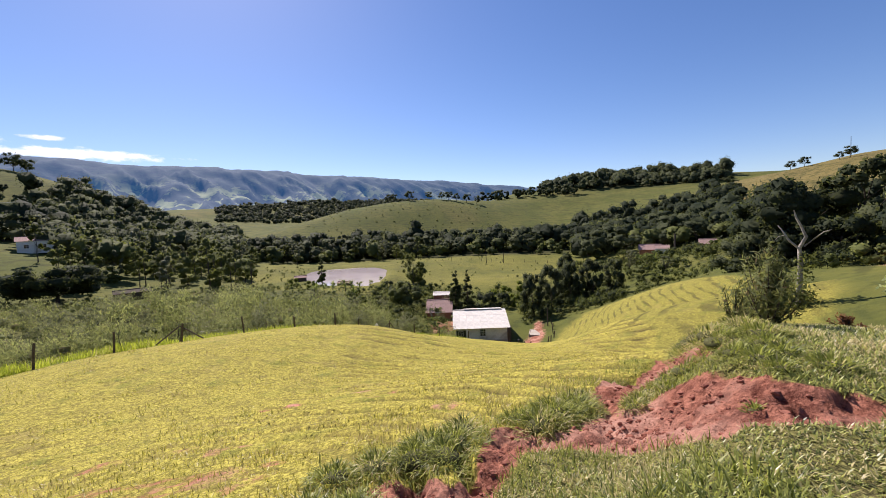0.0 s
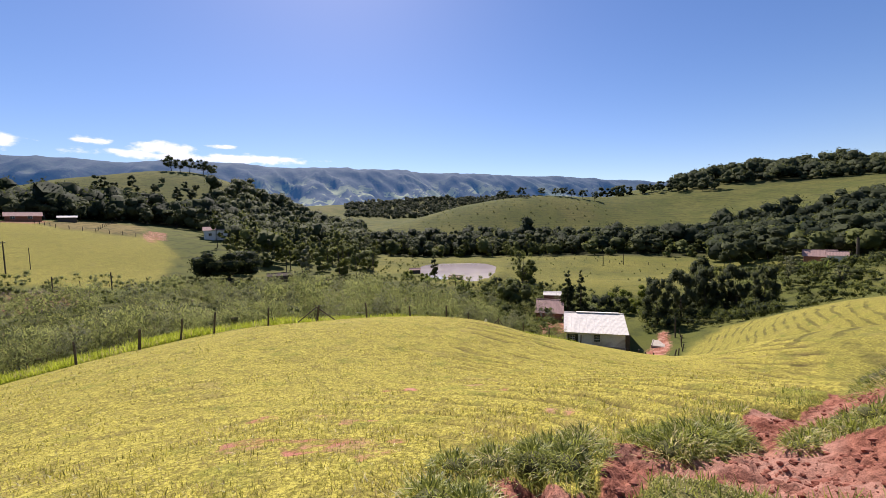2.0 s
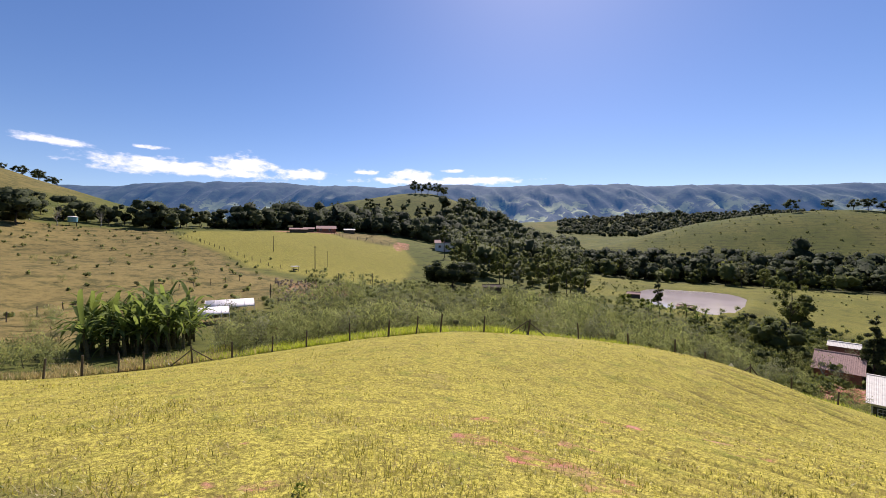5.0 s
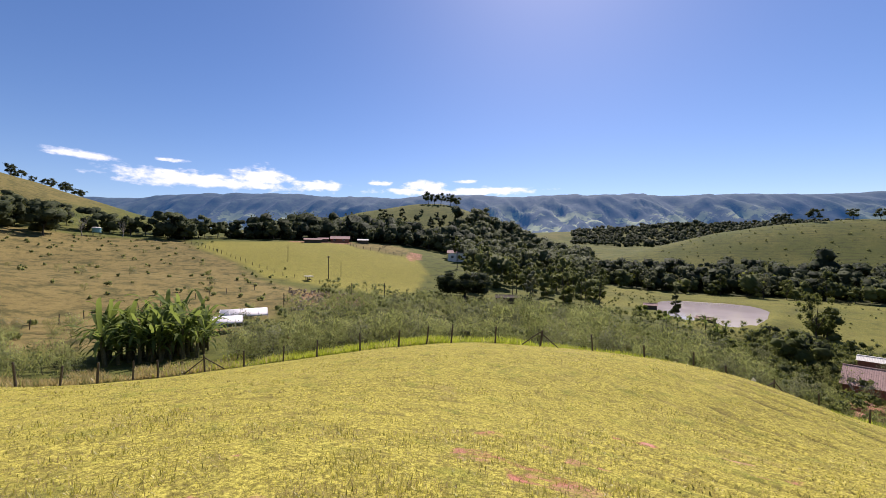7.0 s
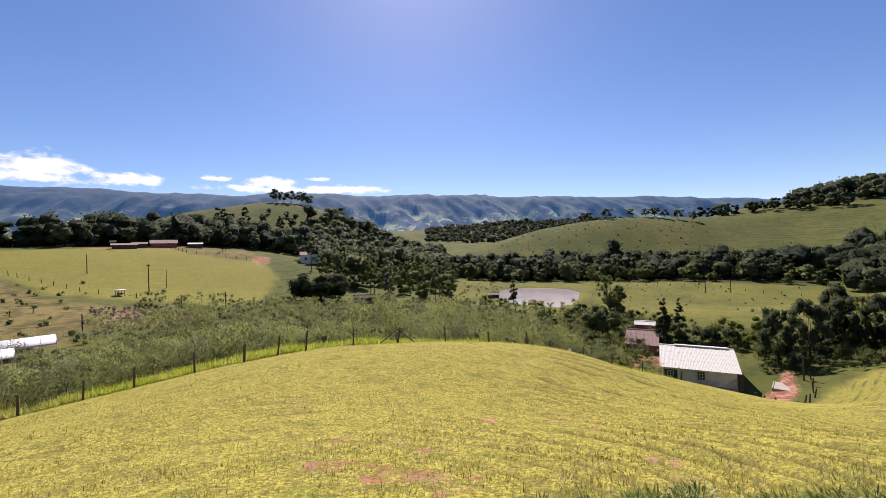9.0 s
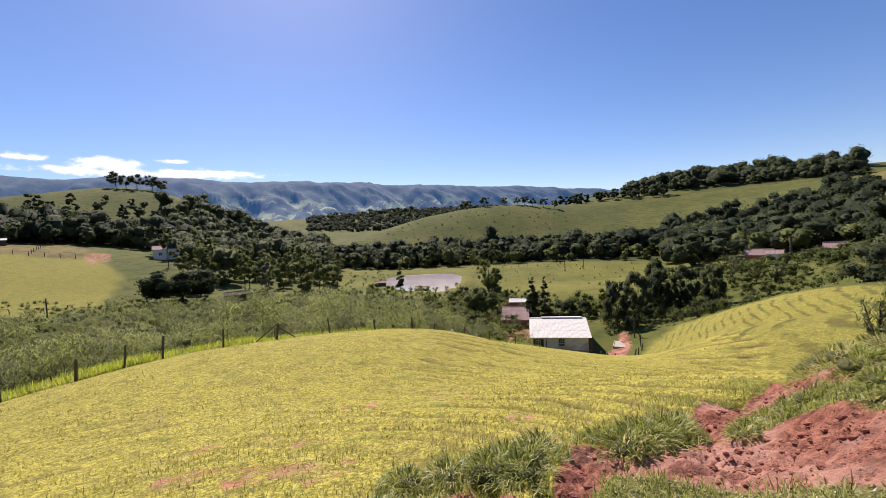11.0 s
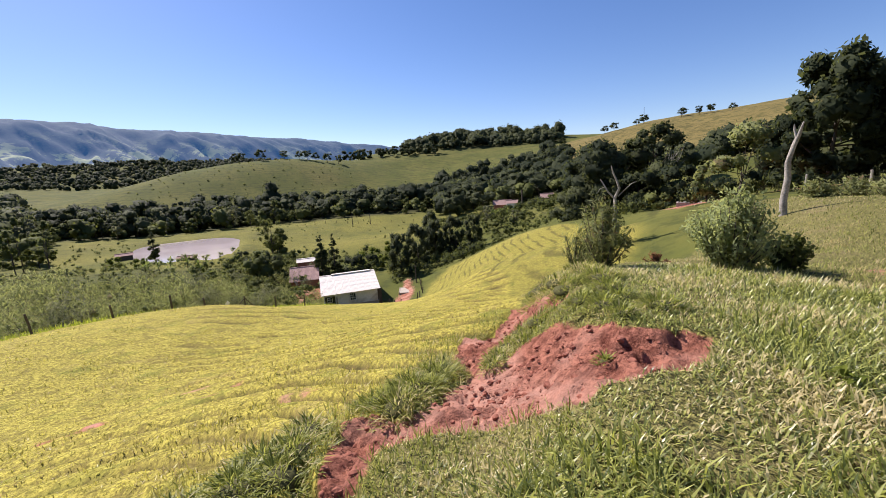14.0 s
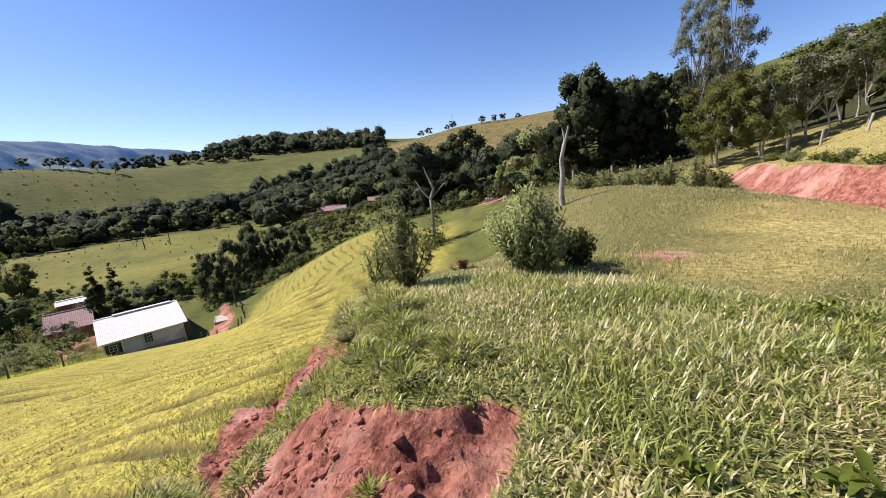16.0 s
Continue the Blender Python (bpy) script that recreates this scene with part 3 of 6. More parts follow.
SCRUB = [pt(*p) for p in ((76, 37), (60, 34), (45, 32), (28, 33), (14, 39), (4, 46), (4, 80), (12, 108), (30, 112), (50, 104), (60, 84), (72, 60))]
TRACK_CUT = [pt(*p) for p in ((-47, 60), (-52, 72), (-62, 60), (-64, 52), (-56, 52), (-50, 50))]

WOODED = [[pt(*p) for p in ring] for ring in (((31, 214), (10, 214), (-25, 214), (-37, 176), (-39, 250), (-20, 296), (10, 258), (31, 262)), ((46, 190), (30, 182), (26, 260), (34, 360), (44, 350), (46, 260)),
                                                 ((45, 230), (60, 232), (75, 236), (75, 270), (45, 272)), ((-58, 100), (-63, 48), (-74, 50), (-84, 56), (-99, 52), (-99, 110), (-66, 95)), ((-36, 460), (-15, 460), (-15, 540), (-36, 540)))]

# the one sheet of ground
front = np.radians(np.arange(-104, 104.01, 0.48))
back = np.radians(np.arange(106, 255, 2.5))
RINGS = np.concatenate([[0.0002, 0.2], np.concatenate([np.geomspace(0.45, 1.5, 16), np.geomspace(1.53, 40, 330), np.geomspace(41, 4900, 130)])])
gx, gy, gf = sheet(RINGS, np.concatenate([front, back]))
gz = ground(gx, gy)
gr = np.hypot(gx, gy)


def field_masks(x, y):
    """How far each sort of cover takes the ground; wood also holds painted scrub shade."""
    wob = 1.6 * fractal(x / 5, y / 5, 3, 7)
    far_wob = 9 * fractal(x / 30, y / 30, 3, 8)
    small = 0.5 * fractal(x * 1.3, y * 1.3, 3, 6)
    r = np.hypot(x, y)
    lawn = smooth(inside(x, y, LAWN) + 0.3 * small, -0.3, 0.4)
    lawn = np.maximum(lawn, 0.68 * smooth(inside(x, y, SPUR_LAWN) + wob * 0.5, -0.5, 0.8))
    lawn = np.maximum(lawn, 0.6 * smooth(inside(x, y, GREEN_FIELD) + wob, -1, 2) * smooth(-inside(x, y, CROP), -1.5, 1.5))
    lawn = np.maximum(lawn, (0.22 + 0.3 * fractal(x / 14, y / 14, 3, 13)) * smooth(inside(x, y, MEADOW) + wob, -4, 4))
    dry = np.maximum(smooth(inside(x, y, DRY_FIELD) + wob, -3, 3), 0.85 * smooth(inside(x, y, EAST_HILL) + far_wob, -15, 20))
    dry = np.maximum(dry, 0.7 * smooth(inside(x, y, LEFT_HILL) + far_wob, -15, 20))
    dry = np.maximum(dry, 0.95 * smooth(inside(x, y, CROP) + wob, -2, 2))
    dry = np.maximum(dry, 0.45 * smooth(fractal(x / 60, y / 60, 3, 12), 0.1, 0.6) * (r > 230))
    edge = from_line(x, y, BANK_EDGE)
    turf = smooth(edge + small, -2.4, -1.4) * smooth(r, 75, 50) * (1 - lawn)
    turf = turf * smooth(-(y - 16 + 0.0 * x), -6, 4)
    parched = np.maximum(smooth(3.0 - np.hypot((x - 14) / 2.0, y - 1.0) + 1.5 * small, -0.6, 1.2), 0.8 * smooth(1.3 - np.hypot((x - 8.2) / 1.6, y - 2.3) + 1.6 * small, -0.4, 0.8))
    parched = np.maximum(parched, 0.75 * smooth(x, 15, 19) * smooth(x, 60, 45) * smooth(20 - y, 0, 6) * smooth(from_line(x, y, CUT), -0.6, 0.6))
    turf = turf * (1 - 0.85 * parched)
    parched = parched * (edge > 0.5)
    soil = smooth(inside(x, y, SOIL) + small * 0.35, -0.12, 0.14) * (r < 15)
    for ring, soft, dose in ((YARD, 1.5, 0.7), (YARD_BACK, 2.0, 0.7), (FARM_YARD, 3.0, 0.5), (PLOUGHED, 2.0, 0.5), (TRACK_CUT, 2.5, 0.85), (RUBBLE, 3.0, 0.45)):
        soil = np.maximum(soil, smooth(inside(x, y, ring) + wob * 0.8, -soft, soft) * dose)
    cut = from_line(x, y, CUT)
    soil = np.maximum(soil, 0.85 * smooth(0.62 - np.abs(cut + 0.1) + 0.9 * small, -0.15, 0.25) * smooth(x, 12, 14) * smooth(x, 34, 31))
    bare = smooth(0.9 - np.hypot((x - 8.4) / 1.2, y - 3.6) * 1.2 + small, -0.2, 0.5) * 0.5
    scuff = 0.45 * smooth(fractal(x * 0.55, y * 0.8, 4, 21), 0.33, 0.5) * smooth(7.5 - np.hypot(x + 1.5, y - 4.2), 0, 3)
    soil = np.maximum(soil, np.maximum(bare, scuff * (lawn > 0.3)))
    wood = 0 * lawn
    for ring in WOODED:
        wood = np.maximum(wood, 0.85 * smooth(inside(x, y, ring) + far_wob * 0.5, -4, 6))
    # shade beneath the scrub, put in as darker ground
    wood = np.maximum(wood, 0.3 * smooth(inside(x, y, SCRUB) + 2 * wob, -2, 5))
    shore = smooth(inside(x, y, POND), -1.6, -0.8)
    soil = np.maximum(soil, 0.3 * shore * (r > 60))
    spur = smooth(inside(x, y, SPUR_LAWN), -1.0, 2.0)
    return {"spur": spur, "lawn": lawn, "dry": dry * (1 - lawn), "soil": soil, "turf": turf, "wood": wood, "parched": parched}


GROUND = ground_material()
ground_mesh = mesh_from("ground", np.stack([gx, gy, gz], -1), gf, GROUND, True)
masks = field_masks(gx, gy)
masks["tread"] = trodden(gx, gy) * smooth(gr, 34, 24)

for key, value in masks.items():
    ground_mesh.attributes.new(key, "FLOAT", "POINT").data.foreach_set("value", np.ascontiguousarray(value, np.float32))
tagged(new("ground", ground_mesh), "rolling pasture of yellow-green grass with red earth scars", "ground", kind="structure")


# ---- ways to make things ----
def thing(name, m, label="", category="", group="", kind=""):
    """An empty at a thing's base."""
    ob = new(name)
    ob.empty_display_size = 0.3
    ob.matrix_basis = m
    return tagged(ob, label, category, group, kind)


def part(name, data, material, parent, label="", m=None):
    """One mesh object under a thing or a part; data is a bmesh or a mesh."""
    if isinstance(data, bmesh.types.BMesh):
        me = bpy.data.meshes.new(name)
        data.to_mesh(me)
        data.free()
        if material:
            me.materials.append(material)
        data = me
    ob = new(name, data)
    ob.parent = parent
    if m is not None:
        ob.matrix_basis = m
    return tagged(ob, label)


def tubes(runs, sides=6):
    """Vertices and faces of tapered tubes; a run is points with radii."""
    verts, faces = [], []
    for run in runs:
        base = len(verts)
        for i, (p, r) in enumerate(run):
            p = Vector(p)
            q = Vector(run[min(i + 1, len(run) - 1)][0]) - Vector(run[max(i - 1, 0)][0])
            q = q.normalized() if q.length > 1e-6 else Vector((0, 0, 1))
            side = q.orthogonal().normalized() if abs(q.z) < 0.99 else Vector((1, 0, 0))
            up = q.cross(side)
            for s in range(sides):
                a = 2 * math.pi * s / sides
                verts.append(p + (side * math.cos(a) + up * math.sin(a)) * r)
        for i in range(len(run) - 1):
            for s in range(sides):
                t = (s + 1) % sides
                faces.append((base + i * sides + s, base + i * sides + t, base + (i + 1) * sides + t, base + (i + 1) * sides + s))
    return [tuple(v) for v in verts], faces


CUBE = [(i, j, k) for i in (-1, 0, 1) for j in (-1, 0, 1) for k in (-1, 0, 1) if (i, j, k) != (0, 0, 0)]
BALL = np.array(CUBE, float) / np.linalg.norm(np.array(CUBE, float), axis=1)[:, None]
BALL_FACES = []
for ax in range(3):
    for sgn in (-1, 1):
        for du in (-1, 0):
            for dv in (-1, 0):
                quad = []
                for u, v in ((du, dv), (du + 1, dv), (du + 1, dv + 1), (du, dv + 1)):
                    c = [0, 0, 0]
                    c[ax], c[(ax + 1) % 3], c[(ax + 2) % 3] = sgn, u, v
                    quad.append(CUBE.index(tuple(c)))
                BALL_FACES.append(quad if sgn > 0 else quad[::-1])
BALL_FACES = np.array(BALL_FACES)


def leaf_cloud(rng, blobs, n, size, long=1.0, shell=0.55, up=0.3, droop=0.0, core=0.0, hearts=None):
    """Vertices, faces and normals of n small leaf sprays over the given clumps (x, y, z, radius, flatness), each clump with a leafy core."""
    b = np.array(blobs, float)
    w = b[:, 3] ** 2
    pick = rng.choice(len(b), n, p=w / w.sum())
    d = rng.normal(size=(n, 3))
    d /= np.linalg.norm(d, axis=1)[:, None]
    rad = b[pick, 3] * (shell + (1 - shell) * rng.random(n) ** 0.6) * (1 + 0.18 * rng.normal(size=n).clip(-1.5, 1.5))
    c = b[pick, :3] + d * rad[:, None] * np.stack([np.ones(n), np.ones(n), b[pick, 4]], -1)
    nor = d * 0.7 + rng.normal(size=(n, 3)) * 0.75 + np.array([0, 0, up])
    nor /= np.linalg.norm(nor, axis=1)[:, None]
    t = np.cross(nor, rng.normal(size=(n, 3)))
    t[:, 2] -= droop
    t /= np.linalg.norm(t, axis=1)[:, None]
    u = np.cross(nor, t)
    s = size * (0.55 + 0.8 * rng.random(n))[:, None]
    t, u = t * s * long, u * s
    bend = nor * s * 0.25
    v = np.stack([c - t - bend, c + 0.15 * t - 0.75 * u, c + t - bend, c - 0.1 * t + 0.75 * u], 1).reshape(-1, 3)
    heart = b[:, :3].mean(0)[None] if hearts is None else np.asarray(hearts, float)
    heart = np.broadcast_to(heart, (len(b), 3))
    out = b[:, :3] - heart
    out = out / (np.linalg.norm(out, axis=1)[:, None] + 1e-6)
    soft = d * 0.55 + out[pick] * 0.6 + nor * 0.35 + np.array([0, 0, 0.3])
    soft /= np.linalg.norm(soft, axis=1)[:, None]
    v, f, nn = v, np.arange(4 * n).reshape(-1, 4), np.repeat(soft, 4, 0)
    if core:
        k = len(b)
        rough = core * (0.7 + 0.5 * rng.random((k, len(BALL), 1)))
        ball = b[:, None, :3] + BALL[None] * rough * b[:, None, 3:4] * np.stack([np.ones(k), np.ones(k), b[:, 4]], -1)[:, None]
        f = np.concatenate([f, (BALL_FACES[None] + (4 * n + len(BALL) * np.arange(k))[:, None, None]).reshape(-1, 4)])
        v, nn = np.concatenate([v, ball.reshape(-1, 3)]), np.concatenate([nn, (0.6 * np.tile(BALL, (k, 1)) + 0.6 * np.repeat(out, len(BALL), 0) + np.array([0, 0, 0.3]) + 0.35 * rng.normal(size=(k * len(BALL), 3))) / 1.3])
    return v, f, nn


def crown_blobs(rng, high, wide, foot, lumps, fat=0.42, flat=0.8, cone=False):
    """Clumps that make up a crown between foot and high."""
    out, mid, half = [], (high + foot) / 2, (high - foot) / 2
    for i in range(lumps):
        a, zz = rng.random() * 2 * math.pi, rng.uniform(-0.75, 0.8)
        reach = math.sqrt(max(0.05, 1 - zz * zz)) * wide / 2 * rng.uniform(0.35, 0.85)
        if cone:
            reach = (0.95 - zz) * wide / 4 * rng.uniform(0.3, 1.0)
            out.append((math.cos(a) * reach, math.sin(a) * reach, mid + zz * half * 1.1, wide / 2 * fat * (1.25 - 0.6 * (zz + 0.75)), flat))
            continue
        out.append((math.cos(a) * reach, math.sin(a) * reach, mid + zz * half * 0.85, wide / 2 * fat * rng.uniform(0.65, 1.15), flat))
    return out


def limb_runs(rng, blobs, high, girth, foot, limbs=5, sway=0.4):
    """A bending trunk and limbs that reach into the clumps."""
    top = max(b[2] for b in blobs)
    pts, x, y = [], 0.0, 0.0
    for i in range(6):
        f = i / 5
        pts.append(((x, y, -0.3 + f * (foot + (top - foot) * 0.6)), girth * (1.25 if i == 0 else 1 - 0.75 * f)))
        x, y = x + rng.uniform(-sway, sway) * 0.5, y + rng.uniform(-sway, sway) * 0.5
    runs = [pts]
    for b in sorted(blobs, key=lambda q: rng.random())[:limbs]:
        s = pts[rng.integers(2, 5)]
        p, q = Vector(s[0]), Vector(b[:3])
        mid = (p + q) / 2 + Vector((rng.uniform(-0.3, 0.3), rng.uniform(-0.3, 0.3), -0.2))
        runs.append([(p, s[1] * 0.6), (mid, s[1] * 0.38), (q, s[1] * 0.12)])
    return runs


def tree(name, seed, high, wide, foot, lumps, n, size, leaf, bark, label, category="tree", girth=0.2, fat=0.42, flat=0.8, limbs=5, long=1.0, droop=0.0, sway=0.4, shell=0.55, core=0.78, cone=False):
    rng = np.random.default_rng(seed)
    blobs = crown_blobs(rng, high, wide, foot, lumps, fat, flat, cone)
    ob = thing(name, pose(0, 0, -400), label, category)
    v, f = tubes(limb_runs(rng, blobs, high, girth, foot, limbs, sway))
    stem = part("stem" if category == "bamboo" else "trunk", mesh_from("trunk", v, f, bark, True), None, ob)
    if category == "bamboo":
        tagged(stem, kind="stuff")
    v, f, nn = leaf_cloud(rng, blobs, n, size, long, shell, 0.3, droop, core)
    part("crown", mesh_from("crown", v, f, leaf, normals=nn), None, ob)
    return ob


def plant(ob, spots, rng, lo=0.8, hi=1.2, group="", label=""):
    """Copies of things over the given spots, turned and sized at random; the patterns themselves are taken away."""
    kinds = ob if isinstance(ob, list) else [ob]
    if not len(spots):
        return
    spots = np.asarray(spots, float)
    zs = ground(spots[:, 0], spots[:, 1])
    for (x, y), z in zip(spots, zs):
        s = rng.uniform(lo, hi)
        k = copy_thing(kinds[rng.integers(len(kinds))], pose(x, y, z - 0.1, 0, 0, rng.uniform(0, 360)) @ Matrix.Diagonal((s * rng.uniform(0.85, 1.15), s * rng.uniform(0.85, 1.15), s, 1)))
        tagged(k, label, "", group)


def strew(rng, az0, az1, r0, r1, n, apart=0.0, keep=None):
    """Spots over a stretch of the land by bearing and distance."""
    out = []
    for _ in range(n * 12):
        if len(out) >= n:
            break
        p = pt(rng.uniform(az0, az1), math.sqrt(rng.uniform(r0 * r0, r1 * r1)))
        if keep is not None and not keep(*p):
            continue
        if apart and any((p[0] - q[0]) ** 2 + (p[1] - q[1]) ** 2 < apart * apart for q in out):
            continue
        out.append(p)
    return out


def discard(*obs):
    for ob in obs:
        for o in (*ob.children_recursive, ob):
            bpy.data.objects.remove(o)


# ---- trees and scrub ----
LEAF_DARK = leaf_material("dark_leaves", (0.028, 0.040, 0.022), (0.100, 0.115, 0.054), 0.4, None, 0.6)
LEAF_MID = leaf_material("green_leaves", (0.050, 0.066, 0.022), (0.165, 0.185, 0.062), 0.42, None, 0.6)
LEAF_OLIVE = leaf_material("olive_leaves", (0.085, 0.105, 0.045), (0.27, 0.295, 0.135), 0.5, (0.22, 0.18, 0.10), 0.45)
LEAF_GUM = leaf_material("gum_leaves", (0.075, 0.088, 0.055), (0.23, 0.24, 0.15), 0.35)
LEAF_LIME = leaf_material("lime_leaves", (0.06, 0.085, 0.012), (0.16, 0.19, 0.030), 0.4)
BARK = bark_material("bark", (0.035, 0.026, 0.019), (0.12, 0.10, 0.08))
BARK_PALE = bark_material("pale_bark", (0.16, 0.145, 0.12), (0.42, 0.39, 0.34))
rng = np.random.default_rng(5)

broad = [tree("broadleaf_tree", 100 + i, 9.5 + 1.3 * (i % 3), 8.0 + (i % 2) * 1.5, -0.8, 13, 640, 0.22, LEAF_DARK, BARK, "dark green broadleaf tree with a rounded crown on the valley side", fat=0.46, core=0.78) for i in range(5)]
green = [tree("broadleaf_tree", 120 + i, 8.5, 7.0, -0.6, 12, 560, 0.20, LEAF_MID, BARK, "mid-green broadleaf tree with a loose rounded crown", fat=0.44, core=0.75) for i in range(3)]
slim = [tree("slender_tree", 140 + i, 14.5 + i, 5.2, 0.0, 13, 420, 0.26, LEAF_MID if i else LEAF_GUM, BARK, "tall slender tree with sparse grey-green foliage", girth=0.17, fat=0.34, flat=1.0) for i in range(3)]
airy = [tree("open_tree", 160 + i, 8.0, 8.0, 1.2, 20, 900, 0.22, LEAF_DARK, BARK, "flat-topped dark tree standing alone on a hilltop", fat=0.30, flat=0.75, limbs=8, core=0.6) for i in range(3)]

belt = strew(rng, -25, 31, 214, 250, 130, 5.5)
belt += strew(rng, -37, -20, 175, 262, 60, 6.0)
belt = [p for i, p in enumerate(belt) if i % 3 != 2]
plant(broad, belt, rng, 0.8, 1.35, "woods along the valley")
plant(green, strew(rng, -24, 33, 205, 235, 45, 7.0) + strew(rng, 26, 44, 130, 200, 26, 7.0), rng, 0.7, 1.1, "woods along the valley")
plant(slim, strew(rng, 26, 47, 118, 200, 42, 4.0) + strew(rng, 2, 24, 200, 232, 10, 8.0), rng, 0.7, 1.1, "tall trees below the knoll")
plant(broad, strew(rng, 72, 96, 236, 256, 26, 6.0) + strew(rng, 47, 73, 228, 246, 34, 6.0), rng, 0.85, 1.25, "trees above the fields")
plant(broad, strew(rng, 93.5, 98.5, 205, 232, 7, 6), rng, 1.2, 1.6, "trees above the fields")
plant(broad, strew(rng, 79, 84, 222, 240, 5, 6), rng, 1.2, 1.5, "trees above the fields")
plant(airy, [pt(49.6, 372), pt(48.6, 374), pt(47.2, 376), pt(46.2, 374), pt(50.4, 380)], rng, 1.25, 1.7, "trees on the knoll")
plant(airy, [pt(4.7, 345), pt(1.9, 352), pt(7.0, 350), pt(7.8, 355), pt(0.0, 352), pt(-1.0, 355), pt(-2.1, 352), pt(-3.6, 356), pt(-5.0, 352)], rng, 0.9, 1.3, "trees on the pasture ridge")
plant(airy, [pt(-36.0, 345), pt(-41.5, 338), pt(-42.6, 335), pt(-45.2, 332), pt(-46.0, 335), pt(-50.0, 335), pt(-51.8, 330), pt(-53.0, 332), pt(-55.0, 330), pt(-34.3, 345)], rng, 0.6, 1.1, "trees on the east hill")
plant(broad, strew(rng, 45, 58, 275, 335, 24, 9), rng, 0.5, 0.9, "trees on the knoll")
plant(airy, strew(rng, 90.5, 104, 395, 425, 22, 9), rng, 0.7, 1.15, "trees on the west hill")
plant(broad, strew(rng, -19, -6, 420, 440, 20, 6.5), rng, 0.9, 1.3, "trees on the ridge")
plant(broad, strew(rng, -64, -50, 100, 140, 12, 7) + strew(rng, -50, -38, 105, 150, 14, 7), rng, 0.6, 1.1, "trees below the east hill")
plant(green, [pt(3.9, 120), pt(4.3, 123), pt(6.3, 92), pt(5.5, 90)], rng, 0.8, 1.0, "trees beside the pond")


def woods(name, spots, rng, high, n, size, leaf, label):
    """Far woods as one mesh of crowns."""
    blobs, hearts = [], []
    spots = np.asarray(spots)
    for (x, y), z in zip(spots, ground(spots[:, 0], spots[:, 1])):
        h = high * rng.uniform(0.6, 1.15) * (1.3 if rng.random() < 0.15 else 1.0)
        for k in range(4):
            blobs.append((x + rng.normal() * h * 0.19, y + rng.normal() * h * 0.19, z + h * rng.uniform(0.2, 0.78), h * rng.uniform(0.24, 0.38), 0.9))
            hearts.append((x, y, z + h * 0.35))
    v, f, nn = leaf_cloud(rng, blobs, n * len(spots), size, 1.0, 0.8, 0.3, 0.0, 0.85, hearts)
    tagged(new(name, mesh_from(name, v, f, leaf, normals=nn)), label, "woods", kind="stuff")


def knoll_flank(x, y):
    """Wooded part of the knoll: its flank and foot, not its grassy top."""
    r, az = math.hypot(x, y), math.degrees(math.atan2(-x, y))
    return az < float(np.interp(r, (180, 205, 250, 300, 340, 370), (45, 46.5, 50, 46.0, 43.5, 41.5))) + 5 * float(fractal(np.array([x / 25]), np.array([y / 25]), 2, 61)[0])


woods("far_woods", strew(rng, -36, -14.5, 455, 545, 230, 6), rng, 12, 90, 0.7, LEAF_DARK, "dark wood covering the hilltop behind the pasture")
woods("distant_woods", strew(rng, 2, 30, 640, 930, 900, 5), rng, 9, 22, 0.9, LEAF_DARK, "dark woods over the low hills in the distance")
woods("knoll_woods", strew(rng, 28, 54, 180, 370, 360, 6, knoll_flank), rng, 10, 150, 0.45, LEAF_DARK, "dark woods down the flank of the knoll")
woods("valley_woods", strew(rng, -25, 33, 222, 262, 150, 5) + strew(rng, -37, -19, 190, 300, 150, 6) + strew(rng, -60, -37, 118, 190, 50, 6), rng, 10, 150, 0.45, LEAF_DARK, "dark woods behind the valley trees")
woods("field_woods", strew(rng, 45, 74, 236, 275, 110, 6), rng, 12.5, 150, 0.5, LEAF_DARK, "dark woods behind the farm")
woods("light_woods", strew(rng, -24, 33, 206, 250, 60, 8) + strew(rng, -36, -20, 175, 260, 40, 8) + strew(rng, 28, 44, 150, 300, 60, 9), rng, 8, 110, 0.5, LEAF_MID, "lighter green crowns among the valley woods")

# grey-green scrub beyond the fence
scrub = [tree("scrub_bush", 200 + i, 2.1 + 0.3 * i, 2.5, 0.25, 12, 760, 0.034, LEAF_OLIVE if i != 2 else LEAF_GUM, BARK, "grey-green wispy scrub bush on the slope", "bush", 0.035, 0.42, 1.1, 5, 2.8, -1.1, 0.25, 0.35, 0.0) for i in range(4)]


def beyond_fence(x, y):
    az = math.degrees(math.atan2(-x, y))
    clear = 3.9 + 0.03 * max(0.0, y - 10) + 3.0 * float(fractal(np.array([x / 6]), np.array([y / 6]), 2, 62)[0] + 0.3)
    if 76 < az < 91:
        return False
    return float(inside(np.array([x]), np.array([y]), LAWN)[0]) < -clear


near_scrub = strew(rng, 2, 77, 29, 48, 95, 1.7, beyond_fence)
plant(scrub, near_scrub, rng, 0.6, 1.35, "scrub below the lawn")
plant(scrub, strew(rng, 8, 70, 48, 80, 80, 2.6), rng, 0.9, 1.7, "scrub below the lawn")


